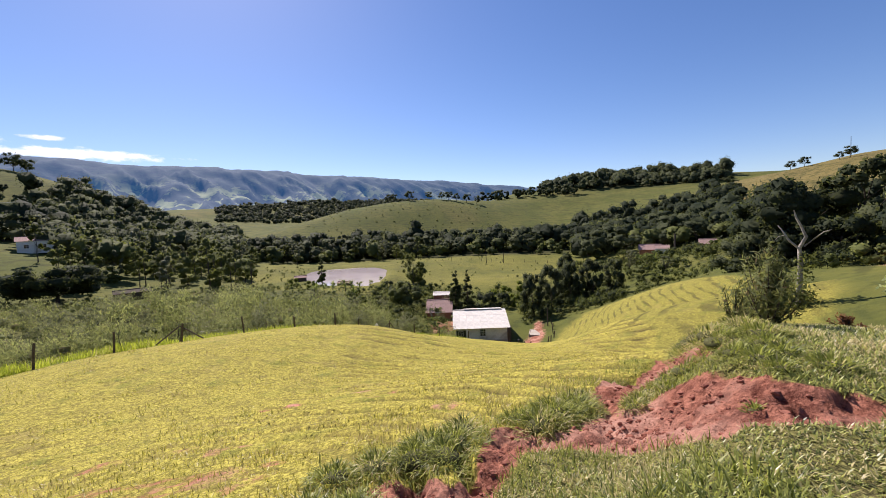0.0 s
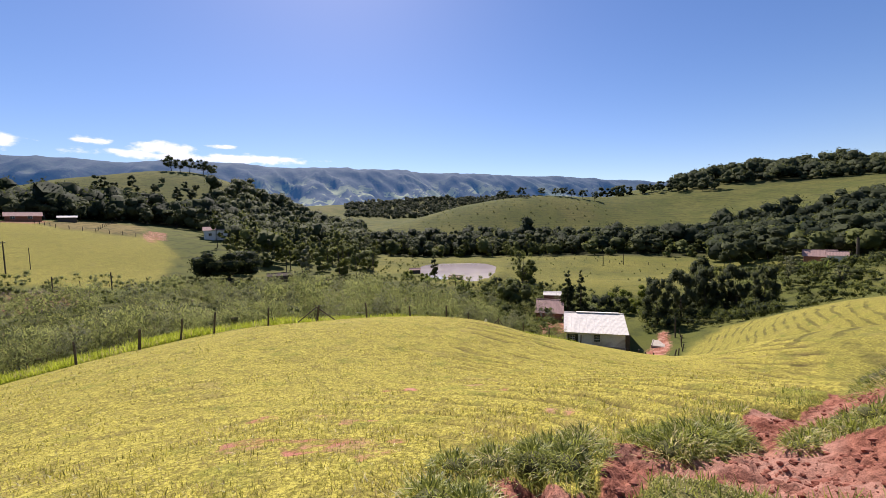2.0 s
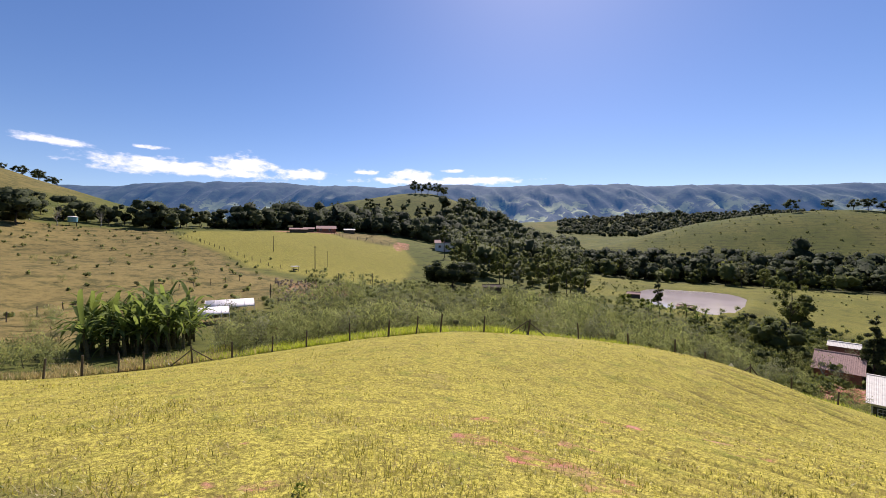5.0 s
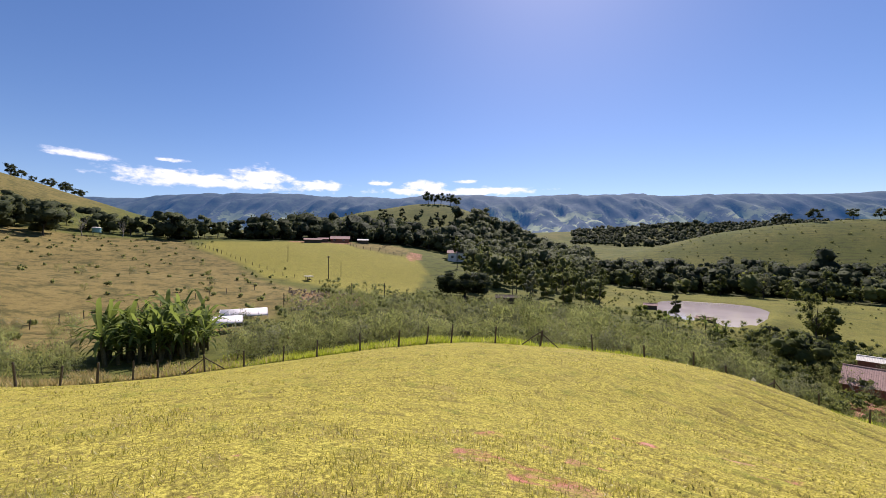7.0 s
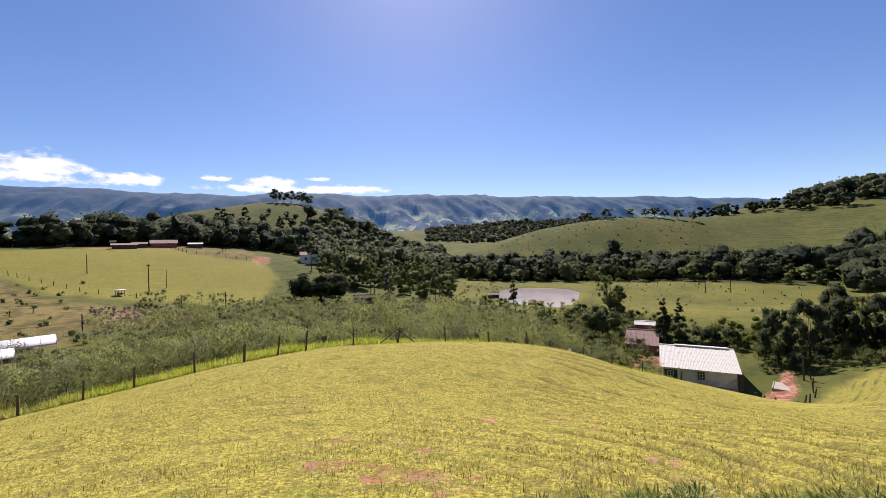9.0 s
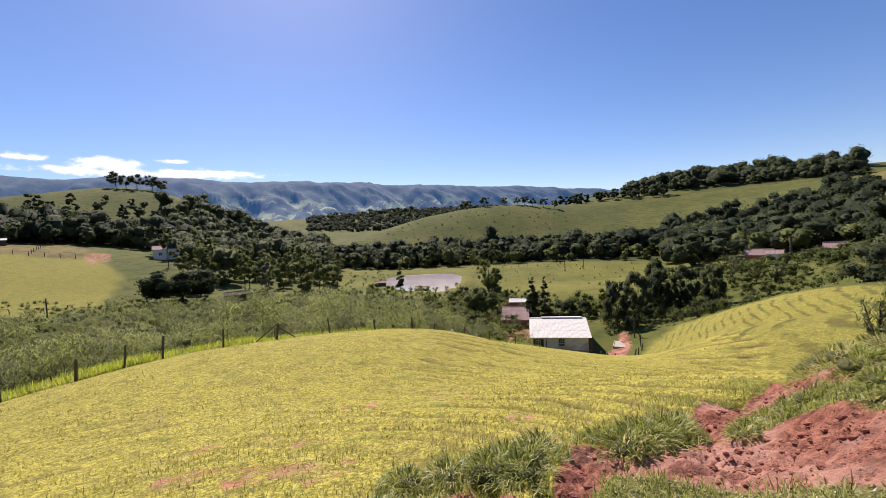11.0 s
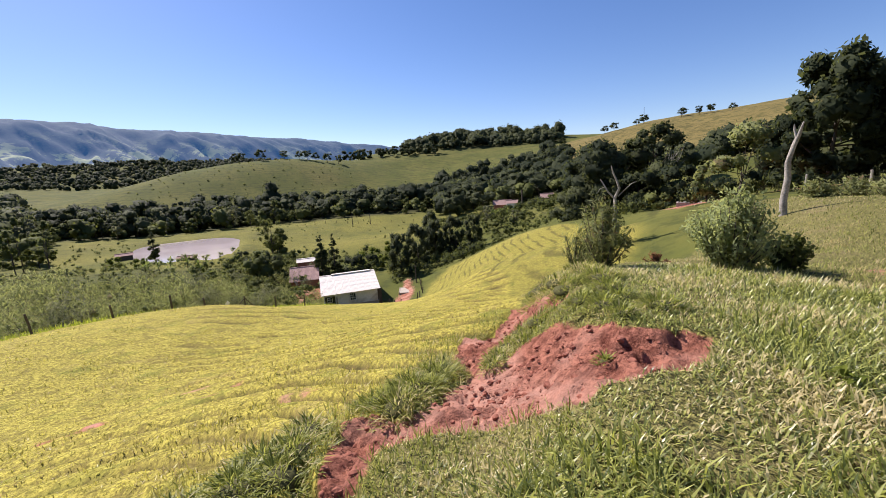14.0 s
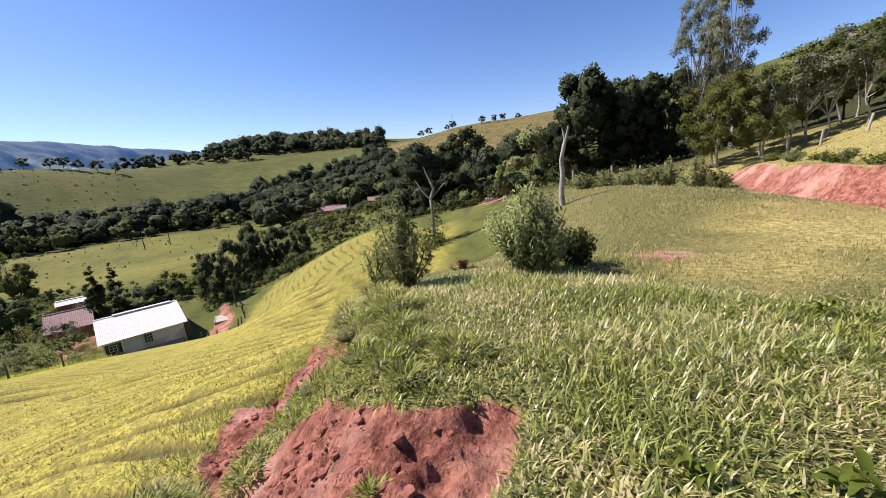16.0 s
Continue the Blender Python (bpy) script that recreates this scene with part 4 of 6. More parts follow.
def thicket(name, spots, rng, high, n, size, leaf, label):
    """Scrub too thick to count, as one mesh."""
    blobs, hearts = [], []
    spots = np.asarray(spots)
    for (x, y), z in zip(spots, ground(spots[:, 0], spots[:, 1])):
        h = high * rng.uniform(0.6, 1.3)
        for _ in range(3):
            blobs.append((x + rng.normal() * h * 0.35, y + rng.normal() * h * 0.35, z + h * rng.uniform(0.25, 0.75), h * rng.uniform(0.25, 0.4), 1.0))
            hearts.append((x, y, z + h * 0.2))
    v, f, nn = leaf_cloud(rng, blobs, n * len(spots), size, 2.4, 0.35, 0.3, -0.8, 0.42, hearts)
    tagged(new(name, mesh_from(name, v, f, leaf, normals=nn)), label, "scrub", kind="stuff")


thicket("scrub_thicket", strew(rng, 5, 78, 36, 70, 150, 2.0, beyond_fence) + strew(rng, 8, 66, 70, 122, 300, 2.4), rng, 1.8, 210, 0.046, LEAF_OLIVE, "grey-green scrub covering the slope")
thicket("green_thicket", strew(rng, 6, 66, 40, 120, 130, 2.5, beyond_fence) + strew(rng, -3, 12, 50, 115, 60, 2.5) + strew(rng, 20, 36, 100, 180, 60, 4), rng, 1.6, 150, 0.05, LEAF_MID, "darker green bushes among the scrub")
thicket("valley_thicket", strew(rng, -46, -21, 84, 150, 260, 2.6) + strew(rng, -14, 4, 84, 108, 60, 2.2) + strew(rng, -24, -11, 74, 96, 60, 2.0) + strew(rng, 2.6, 14, 60, 110, 70, 2.5), rng, 2.3, 130, 0.075, LEAF_MID, "green bushes filling the valley floor by the house")
# the near() bushes are added as dark shade beneath the roadside trees
thicket("shade_thicket", strew(rng, -49, -36, 66, 86, 60, 2.2) + strew(rng, -24, -12, 76, 100, 50, 2.4) + strew(rng, -64, -52, 46, 80, 40, 2.5) + [near(a, r) for a, r in zip(rng.uniform(-76, -59, 46), rng.uniform(53, 70, 46))] + strew(rng, -38, -28, 130, 175, 40, 3.5), rng, 2.2, 130, 0.08, LEAF_DARK, "dark bushes, some standing in for shade under the trees")
thicket("meadow_tufts", strew(rng, -23, 7, 125, 212, 90, 2.5) + strew(rng, 19, 30, 120, 175, 30, 3.0), rng, 0.38, 30, 0.13, LEAF_OLIVE, "rough tufts scattered over the meadow")
thicket("dry_brush", strew(rng, 58.5, 69.5, 74, 102, 170, 1.2), rng, 0.6, 80, 0.06, leaf_material("dead_twigs", (0.12, 0.095, 0.08), (0.36, 0.30, 0.26), 0.1), "grey dead brushwood heaped in the scrub")
thicket("hill_bushes", strew(rng, -7, 19, 268, 340, 120, 5.0) + strew(rng, 78, 98, 60, 220, 110, 3.0) + strew(rng, 70, 80, 70, 140, 30, 3.0), rng, 0.75, 60, 0.12, LEAF_OLIVE, "small dark bushes dotted over the pasture")
plant(scrub, strew(rng, 74, 98, 36, 70, 22, 3.0, beyond_fence), rng, 0.6, 1.2, "scrub below the lawn")
plant(scrub, strew(rng, 54, 78, 34, 41, 28, 1.5, beyond_fence) + strew(rng, 89, 98, 38, 46, 9, 2.0, beyond_fence), rng, 0.95, 1.35, "scrub below the lawn")
plant(scrub, strew(rng, -1, 12, 46, 100, 34, 2.5), rng, 0.8, 1.4, "scrub below the lawn")
plant(scrub, strew(rng, 70, 97, 75, 150, 16, 4.0), rng, 0.5, 0.8, "scrub in the dry pasture")
discard(*broad, *green, *slim, *airy, *scrub)


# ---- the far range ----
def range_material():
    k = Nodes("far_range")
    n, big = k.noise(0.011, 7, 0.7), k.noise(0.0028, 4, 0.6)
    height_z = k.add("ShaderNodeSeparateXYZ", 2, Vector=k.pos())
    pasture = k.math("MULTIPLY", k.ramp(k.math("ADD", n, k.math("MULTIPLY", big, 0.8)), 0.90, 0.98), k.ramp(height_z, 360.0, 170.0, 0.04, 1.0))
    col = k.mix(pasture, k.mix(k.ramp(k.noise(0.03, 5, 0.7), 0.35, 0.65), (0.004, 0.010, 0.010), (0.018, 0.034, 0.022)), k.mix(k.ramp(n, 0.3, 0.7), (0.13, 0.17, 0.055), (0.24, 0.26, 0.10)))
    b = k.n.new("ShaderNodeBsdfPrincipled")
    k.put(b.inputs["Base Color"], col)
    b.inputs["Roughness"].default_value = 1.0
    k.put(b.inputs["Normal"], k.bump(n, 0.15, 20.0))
    # blue emission stands in for the haze before the range
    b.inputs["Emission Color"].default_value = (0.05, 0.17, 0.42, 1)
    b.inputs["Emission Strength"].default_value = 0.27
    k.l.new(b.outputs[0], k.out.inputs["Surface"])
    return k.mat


RANGE_AZ = radians(42)
across, ahead = np.meshgrid(np.linspace(-4200, 4200, 420), np.concatenate([np.linspace(950, 3060, 110), np.linspace(3090, 3900, 8)]), indexing="ij")
mx = across * math.cos(RANGE_AZ) - ahead * math.sin(RANGE_AZ)
my = across * math.sin(RANGE_AZ) + ahead * math.cos(RANGE_AZ)
climb = smooth(ahead, 900, 3050)
crest = 412 + 44 * fractal(across / 1000, ahead * 0, 3, 31) + 12 * fractal(across / 150, ahead * 0, 3, 30) + 0.012 * np.clip(-across, -3000, 4000)
spurs = 1 - np.abs(2 * fractal(across / 300 + 0.5 * fractal(ahead / 400, across / 600, 2, 33), ahead / 1100, 4, 32))
gully = 1 - np.abs(2 * fractal(across / 120 + 0.4 * fractal(ahead / 200, across / 300, 2, 37), ahead / 420, 3, 38))
foot = smooth(ahead, 2500, 1500)
mz = crest * (0.50 * climb**2.2 + 0.50 * smooth(ahead, 2300, 3000)) + (150 * (spurs - 0.6) + 55 * (gully - 0.6)) * climb**0.8 * smooth(ahead, 3040, 2450) - 0.2 * np.clip(ahead - 3050, 0, None)
mz += 60 * fractal(across / 330, ahead / 330, 3, 39) * foot * climb**0.5
mz += 18 * fractal(across / 200, ahead / 160, 4, 34) * climb * smooth(ahead, 2950, 2700) + 5 * fractal(across / 40, ahead / 60, 2, 36) * climb - 40 * smooth(ahead, 1300, 950)
na, nb = across.shape
i, j = np.meshgrid(np.arange(na - 1), np.arange(nb - 1), indexing="ij")
mf = np.stack([i * nb + j, (i + 1) * nb + j, (i + 1) * nb + j + 1, i * nb + j + 1], -1).reshape(-1, 4)
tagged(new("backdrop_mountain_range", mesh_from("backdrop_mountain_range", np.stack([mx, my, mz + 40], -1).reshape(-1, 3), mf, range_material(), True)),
       "long blue-green mountain range with haze put in as blue glow", "mountains", kind="structure")


# ---- the pond ----
def water_material():
    k = Nodes("pond_water")
    n = k.noise(1.3, 3, 0.6)
    # muddy tone, made paler to stand in for bright sky mirrored in it
    return k.surface(k.mix(k.ramp(k.noise(0.06, 3), 0.4, 0.65), (0.50, 0.44, 0.42), (0.58, 0.51, 0.49)), 0.06, k.bump(n, 0.05, 0.02), spec=1.0)


WATER_MAT = water_material()
bm = bmesh.new()
cx, cy = np.mean(POND, axis=0)
bm.faces.new([bm.verts.new((cx + (x - cx) * 1.06, cy + (y - cy) * 1.06, WATER)) for x, y in POND])
me = bpy.data.meshes.new("water")
bm.to_mesh(me)
bm.free()
me.materials.append(WATER_MAT)
tagged(new("water", me), "still brown farm pond mirroring the sky", "pond", kind="structure")


# ---- buildings ----
PLASTER = plain_material("white_plaster", (0.82, 0.79, 0.72), 0.85, 0.12, 3.0, 0, (0.42, 0.36, 0.28))
FIBRE = plain_material("fibre_cement", (0.72, 0.68, 0.60), 0.8, 0.2, 1.4, 0, (0.42, 0.37, 0.31))
CLAY_TILE = plain_material("clay_tile", (0.42, 0.28, 0.24), 0.9, 0.35, 3.0, 0, (0.24, 0.18, 0.15))
BRICK = plain_material("brick", (0.34, 0.14, 0.085), 0.9, 0.3, 8.0)
WOOD = plain_material("weathered_wood", (0.12, 0.095, 0.07), 0.9, 0.5, 14.0)
WOOD_PALE = plain_material("pale_wood", (0.42, 0.38, 0.32), 0.9, 0.3, 14.0)
SHADOW_GLASS = plain_material("window_glass_and_porch_shade", (0.03, 0.035, 0.04), 0.12, 0.2, 2.0, 0, None, 0.6)
WHITE_PAINT = plain_material("white_paint", (0.78, 0.77, 0.74), 0.5, 0.08, 5.0)
CONCRETE = plain_material("concrete", (0.44, 0.39, 0.32), 0.9, 0.25, 4.0, 0, (0.36, 0.25, 0.19))
FILM = plain_material("white_film", (0.74, 0.70, 0.68), 0.85, 0.08, 1.5, 0, (0.6, 0.5, 0.47))
METAL = plain_material("tank_paint", (0.16, 0.36, 0.40), 0.5, 0.2, 3.0)
WIRE = plain_material("wire", (0.20, 0.19, 0.18), 0.5, 0.2, 20.0, 0.7)


def box(bm, lo, hi, bevel=0.0):
    """A box between two corners in a bmesh."""
    r = bmesh.ops.create_cube(bm, size=1.0)
    lo, hi = Vector(lo), Vector(hi)
    for v in r["verts"]:
        v.co = Vector((lo[i] + (v.co[i] + 0.5) * (hi[i] - lo[i]) for i in range(3)))
    if bevel:
        edges = list({e for v in r["verts"] for e in v.link_edges})
        bmesh.ops.bevel(bm, geom=edges, offset=bevel, segments=1, affect="EDGES")


def boxed(lo, hi, bevel=0.0):
    bm = bmesh.new()
    box(bm, lo, hi, bevel)
    return bm


def wavy_sheet(name, wide, deep, wave, tall, material, thick=0.012):
    """A corrugated sheet that runs along y, its waves across x."""
    n = max(4, int(wide / wave * 6))
    xs = np.linspace(0, wide, n + 1)
    zs = tall * np.sin(xs / wave * 2 * math.pi)
    v, f = [], []
    for layer, dz in ((0, 0), (1, -thick)):
        for y in (0, deep):
            v += [(x, y, z + dz) for x, z in zip(xs, zs)]
    m = n + 1
    for i in range(n):
        f += [(i, i + 1, m + i + 1, m + i), (2 * m + i + 1, 2 * m + i, 3 * m + i, 3 * m + i + 1), (i + 1, i, 2 * m + i, 2 * m + i + 1), (m + i, m + i + 1, 3 * m + i + 1, 3 * m + i)]
    return mesh_from(name, v, f, material)


def window(parent, x, y, z, wide, tall, cols=2, rows=2):
    """A framed window set in a wall that faces -y."""
    w = part("window", boxed((-wide / 2, 0.05, 0), (wide / 2, 0.07, tall)), SHADOW_GLASS, parent, "dark glazed window with white bars", Matrix.Translation((x, y, z)))
    for lo, hi in (((-wide / 2 - 0.05, -0.02, -0.05), (-wide / 2, 0.06, tall + 0.05)), ((wide / 2, -0.02, -0.05), (wide / 2 + 0.05, 0.06, tall + 0.05)), ((-wide / 2, -0.02, tall), (wide / 2, 0.06, tall + 0.05)), ((-wide / 2, -0.02, -0.05), (wide / 2, 0.06, 0.0))):
        part("window_frame", boxed(lo, hi, 0.006), WHITE_PAINT, w)
    for c in range(1, cols):
        x0 = -wide / 2 + wide * c / cols
        part("glazing_bar", boxed((x0 - 0.02, 0.0, 0), (x0 + 0.02, 0.05, tall)), WHITE_PAINT, w)
    for r in range(1, rows):
        z0 = tall * r / rows
        part("glazing_bar", boxed((-wide / 2, 0.0, z0 - 0.015), (wide / 2, 0.05, z0 + 0.015)), WHITE_PAINT, w)


def gable_house(name, m, label, wide, deep, eave, ridge, wall_mat, roof_mat, over=0.4, front=0.4, sheets=8, split=2, wave=0.177, crest=0.012, windows=(), doors=()):
    """A house with its long side along x, its front at y = 0 and a gable roof."""
    ob = thing(name, m, label, "house")
    half = deep / 2
    t = 0.18
    for nm, lo, hi in (("front_wall", (0, 0, -0.6), (wide, t, eave)), ("back_wall", (0, deep - t, -0.6), (wide, deep, eave))):
        part(nm, boxed(lo, hi, 0.01), wall_mat, ob)
    for x0 in (0, wide - t):
        bm = bmesh.new()
        prof = [(0 + t, -0.6), (deep - t, -0.6), (deep - t, eave), (half, ridge - 0.06), (t, eave)]
        a = [bm.verts.new((x0, y, z)) for y, z in prof]
        b = [bm.verts.new((x0 + t, y, z)) for y, z in prof]
        bm.faces.new(a[::-1])
        bm.faces.new(b)
        for i in range(5):
            bm.faces.new((a[i], a[(i + 1) % 5], b[(i + 1) % 5], b[i]))
        bmesh.ops.recalc_face_normals(bm, faces=bm.faces)
        part("gable_wall", bm, wall_mat, ob)
    slope = math.atan2(ridge - eave, half)
    full = wide + 2 * over
    for side, run_out in ((0, front), (1, 0.4)):
        run = half / math.cos(slope) + run_out
        me = wavy_sheet("roof_sheet", full / sheets + 0.05, run / split + 0.12, wave, crest, roof_mat)
        for c in range(sheets):
            for r in range(split):
                y = -run_out * math.cos(slope) + r * run / split * math.cos(slope)
                z = eave - run_out * math.sin(slope) + r * run / split * math.sin(slope) + 0.05 + 0.012 * r + 0.004 * (c % 2)
                mm = Matrix.Translation((-over + c * full / sheets, y, z)) @ Matrix.Rotation(slope, 4, "X")
                if side:
                    mm = Matrix.Translation((wide, deep, 0)) @ Matrix.Rotation(math.pi, 4, "Z") @ mm
                part("roof_sheet", me, None, ob, "", mm)
    part("ridge_cap", boxed((-over, half - 0.22, ridge + 0.03), (wide + over, half + 0.22, ridge + 0.10), 0.03), roof_mat, ob)
    for w in windows:
        window(ob, w[0], -0.11, w[1], w[2], w[3], *w[4:])
    for x, wide_d, tall_d in doors:
        d = part("door", boxed((x, -0.03, 0), (x + wide_d, 0.02, tall_d), 0.01), WOOD, ob)
        part("door_frame", boxed((x - 0.06, -0.04, tall_d), (x + wide_d + 0.06, 0.02, tall_d + 0.07)), WHITE_PAINT, d)
    return ob


house_z = -20.0 + EYE
house = gable_house("white_house", pose(1.3, 64.2, house_z, 0, 0, -1.5), "long white plastered farmhouse with a pale corrugated roof", 8.6, 11.2, 2.6, 4.15, PLASTER, FIBRE, 0.4, 0.75, 8, 3,
                    windows=((4.55, 0.95, 0.85, 1.15, 3, 3), (0.9, 1.1, 0.7, 0.7)), doors=())
part("ridge_sheet", boxed((1.6, 5.3, 4.26), (8.3, 5.95, 4.36), 0.02), FIBRE, house, "pale raised ridge sheeting")
# dark sheet on the unbroken wall, put in as the porch's shade
part("porch_opening", boxed((0.15, -0.05, 0.5), (1.75, -0.01, 2.0), 0.01), SHADOW_GLASS, house, "flat dark panel for the shade of a recessed porch")
part("porch_pillar", boxed((1.8, -0.55, -0.5), (2.0, -0.35, 2.55), 0.02), PLASTER, house)
part("plinth", boxed((-0.05, -0.12, -0.7), (8.65, -0.02, 0.28), 0.02), CONCRETE, house, "stained grey plinth")
# dark block added as the shade on the house's right side
part("side_lean_to", boxed((8.68, 0.3, -0.6), (9.3, 5.5, 2.2), 0.03), WOOD, house, "dark block standing in for the shaded side of the house")

x, y = pt(2.5, 80)
h2 = gable_house("tiled_house", pose(x - 0.6, y - 0.5, height(x, y) + 0.0, 0, 0, -3), "low house with a weathered pinkish tile roof", 4.9, 7.5, 1.5, 3.3, BRICK, CLAY_TILE, 0.3, 0.4, 5, 3, 0.22, 0.012)
x, y = pt(0.9, 92)
gable_house("shed", pose(x - 1.5, y, height(x, y), 0, 0, -3), "small shed with a white sheet roof behind the tiled house", 3.6, 3.0, 2.9, 3.4, BRICK, FIBRE, 0.2, 0.2, 4, 1)
x, y = pt(64.3, 214)
farm = pose(x, y, height(x, y), 0, 0, 64)
gable_house("farmhouse", farm, "farmhouse with a red roof above the green field", 9.5, 7, 2.0, 3.5, BRICK, CLAY_TILE, 0.4, 0.5, 5, 2, 0.3, windows=((2.0, 0.9, 1.1, 1.1), (6.5, 0.9, 1.1, 1.1)))
x, y = pt(67.8, 205)
gable_house("cattle_shed", pose(x, y, height(x, y), 0, 0, 68), "open cattle shed with a brown roof", 8, 5, 1.7, 2.4, WOOD, CLAY_TILE, 0.4, 0.4, 4, 1, 0.3)
x, y = pt(60.6, 216)
gable_house("barn", pose(x, y, height(x, y), 0, 0, 60), "small barn with a pale roof beside the farmhouse", 5.5, 4, 1.7, 2.4, WOOD, FIBRE, 0.3, 0.4, 4, 1, 0.3)
x, y = pt(66.0, 212)
gable_house("barn", pose(x, y, height(x, y), 0, 0, 66), "small brown-roofed barn beside the farmhouse", 5, 4, 1.8, 2.5, WOOD, CLAY_TILE, 0.3, 0.4, 4, 1, 0.3)
x, y = pt(47.6, 186)
gable_house("hillside_house", pose(x, y, height(x, y), 0, 0, 46), "white house with a pinkish roof among the trees", 9.0, 7, 3.6, 5.0, PLASTER, CLAY_TILE, 0.4, 0.4, 5, 2, 0.3, windows=((2.2, 1.2, 1.1, 1.1), (6.2, 1.2, 1.1, 1.1)))
x, y = pt(40.6, 114)
gable_house("hut", pose(x, y, height(x, y), 0, 0, 40), "low dark wooden hut with a weathered brown roof", 6.4, 3.2, 1.5, 2.1, WOOD, WOOD, 0.3, 0.3, 5, 1)
x, y = pt(-26.6, 172)
gable_house("stable", pose(x, y, height(x, y), 0, 0, -26), "stable with a brown tile roof by the trees", 7.5, 6, 2.4, 4.2, BRICK, CLAY_TILE, 0.4, 0.4, 5, 2, 0.3)
x, y = pt(-28.4, 166)
gable_house("cottage", pose(x, y, height(x, y), 0, 0, -28), "white cottage with a brown tile roof", 4.4, 4, 2.5, 3.6, PLASTER, CLAY_TILE, 0.3, 0.3, 4, 1, 0.3, windows=((1.2, 1.0, 0.8, 0.9),))
x, y = pt(-33.2, 150)
gable_house("cottage", pose(x, y, height(x, y), 0, 0, -33), "small cottage with an orange tile roof", 4.2, 4, 1.9, 3.3, BRICK, CLAY_TILE, 0.3, 0.3, 4, 1, 0.3)
x, y = pt(-45.6, 80)
gable_house("roadside_house", pose(x, y, height(x, y), 0, 0, -47), "small house with a red tile roof beside the track", 4.6, 4.5, 1.7, 2.8, PLASTER, CLAY_TILE, 0.3, 0.3, 5, 1, 0.22)
x, y = pt(15.6, 121)
gable_house("pond_shed", pose(x, y, height(x, y) - 0.1, 0, 0, -10), "long low shed with a red roof at the pond's edge", 4.0, 2.0, 0.7, 1.1, WOOD, CLAY_TILE, 0.2, 0.3, 4, 1, 0.22)
x, y = pt(21.2, 137)
gable_house("pond_hut", pose(x, y, height(x, y), 0, 0, 18), "brown wooden hut beside the pond", 3.6, 2.6, 1.3, 1.8, WOOD, CLAY_TILE, 0.2, 0.2, 3, 1, 0.22)


def water_tower(m):
    ob = thing("water_tank", m, "blue-green water tank on a short stand", "tank")
    for sx in (-1, 1):
        for sy in (-1, 1):
            part("leg", boxed((sx * 1.1 - 0.12, sy * 1.1 - 0.12, -0.5), (sx * 1.1 + 0.12, sy * 1.1 + 0.12, 1.6)), WOOD, ob)
    bm = bmesh.new()
    bmesh.ops.create_cone(bm, cap_ends=True, segments=20, radius1=1.5, radius2=1.6, depth=2.0, matrix=Matrix.Translation((0, 0, 2.6)))
    part("tank", bm, METAL, ob)
    bm = bmesh.new()
    bmesh.ops.create_cone(bm, cap_ends=True, segments=20, radius1=1.7, radius2=1.2, depth=0.35, matrix=Matrix.Translation((0, 0, 3.75)))
    part("lid", bm, FIBRE, ob, "grey lid")


water_tower(on(*pt(89.8, 222)))


def polytunnel(m, wide, deep, tall, label):
    """A low arched film roof on hoops, its long side along x."""
    ob = thing("polytunnel", m, label, "greenhouse")
    n = 14
    v, f = [], []
    for x in (0, wide):
        for k in range(n + 1):
            a = math.pi * k / n
            v.append((x, deep / 2 - math.cos(a) * deep / 2, 0.5 + math.sin(a) * tall))
    for k in range(n):
        f.append((k, k + 1, n + 2 + k, n + 1 + k))
    me = mesh_from("film", v, f, FILM, True)
    part("film", me, None, ob).modifiers.new("thick", "SOLIDIFY").thickness = 0.03
    for k in range(6):
        x = wide * k / 5
        run = [((x, deep / 2 - math.cos(math.pi * q / n) * (deep / 2 + 0.04), 0.5 + math.sin(math.pi * q / n) * (tall + 0.04)), 0.03) for q in range(n + 1)]
        vv, ff = tubes([[((x, -0.04, -0.4), 0.03)] + run + [((x, deep + 0.04, -0.4), 0.03)]], 5)
        part("hoop", mesh_from("hoop", vv, ff, FILM), None, ob)


x, y = pt(78.0, 63)
polytunnel(pose(x, y, height(x, y) + 0.75, 0, 0, 75), 6.2, 5.0, 0.75, "white plastic polytunnel in the scrub")
x, y = pt(79.6, 56)
polytunnel(pose(x, y, height(x, y) + 0.75, 0, 0, 77), 4.2, 4.2, 0.6, "low white plastic polytunnel in the scrub")

x, y = pt(-12.0, 68)
trough = thing("concrete_trough", pose(x, y, -18.75, 0, 0, -16), "pale concrete slab and kerb in the red yard", "slab")
part("slab", boxed((0, 0, -0.6), (1.7, 3.4, 0.35), 0.04), CONCRETE, trough)
part("kerb", boxed((-0.15, 0, -0.8), (-0.02, 3.4, 0.42), 0.03), CONCRETE, trough)
x, y = pt(-51.0, 64)
cistern = thing("concrete_cistern", pose(x, y, height(x, y) - 0.1, 0, 0, -52), "yellowish concrete cistern beside the track", "cistern")
part("front_wall", boxed((-1.5, 0, -0.3), (1.5, 0.2, 0.8), 0.02), CONCRETE, cistern)
part("back_wall", boxed((-1.5, 1.6, -0.3), (1.5, 1.8, 0.8), 0.02), CONCRETE, cistern)
part("side_wall", boxed((-1.5, 0.2, -0.3), (-1.3, 1.6, 0.8), 0.02), CONCRETE, cistern)
part("side_wall", boxed((1.3, 0.2, -0.3), (1.5, 1.6, 0.8), 0.02), CONCRETE, cistern)
x, y = pt(0.6, 71)
terrace = thing("brick_terrace", pose(x, y, height(x, y), 0, 0, 3), "low red brick terrace beside the house", "terrace")
part("paving", boxed((-2.2, 0, -0.3), (0.6, 3.2, 0.25), 0.03), BRICK, terrace)
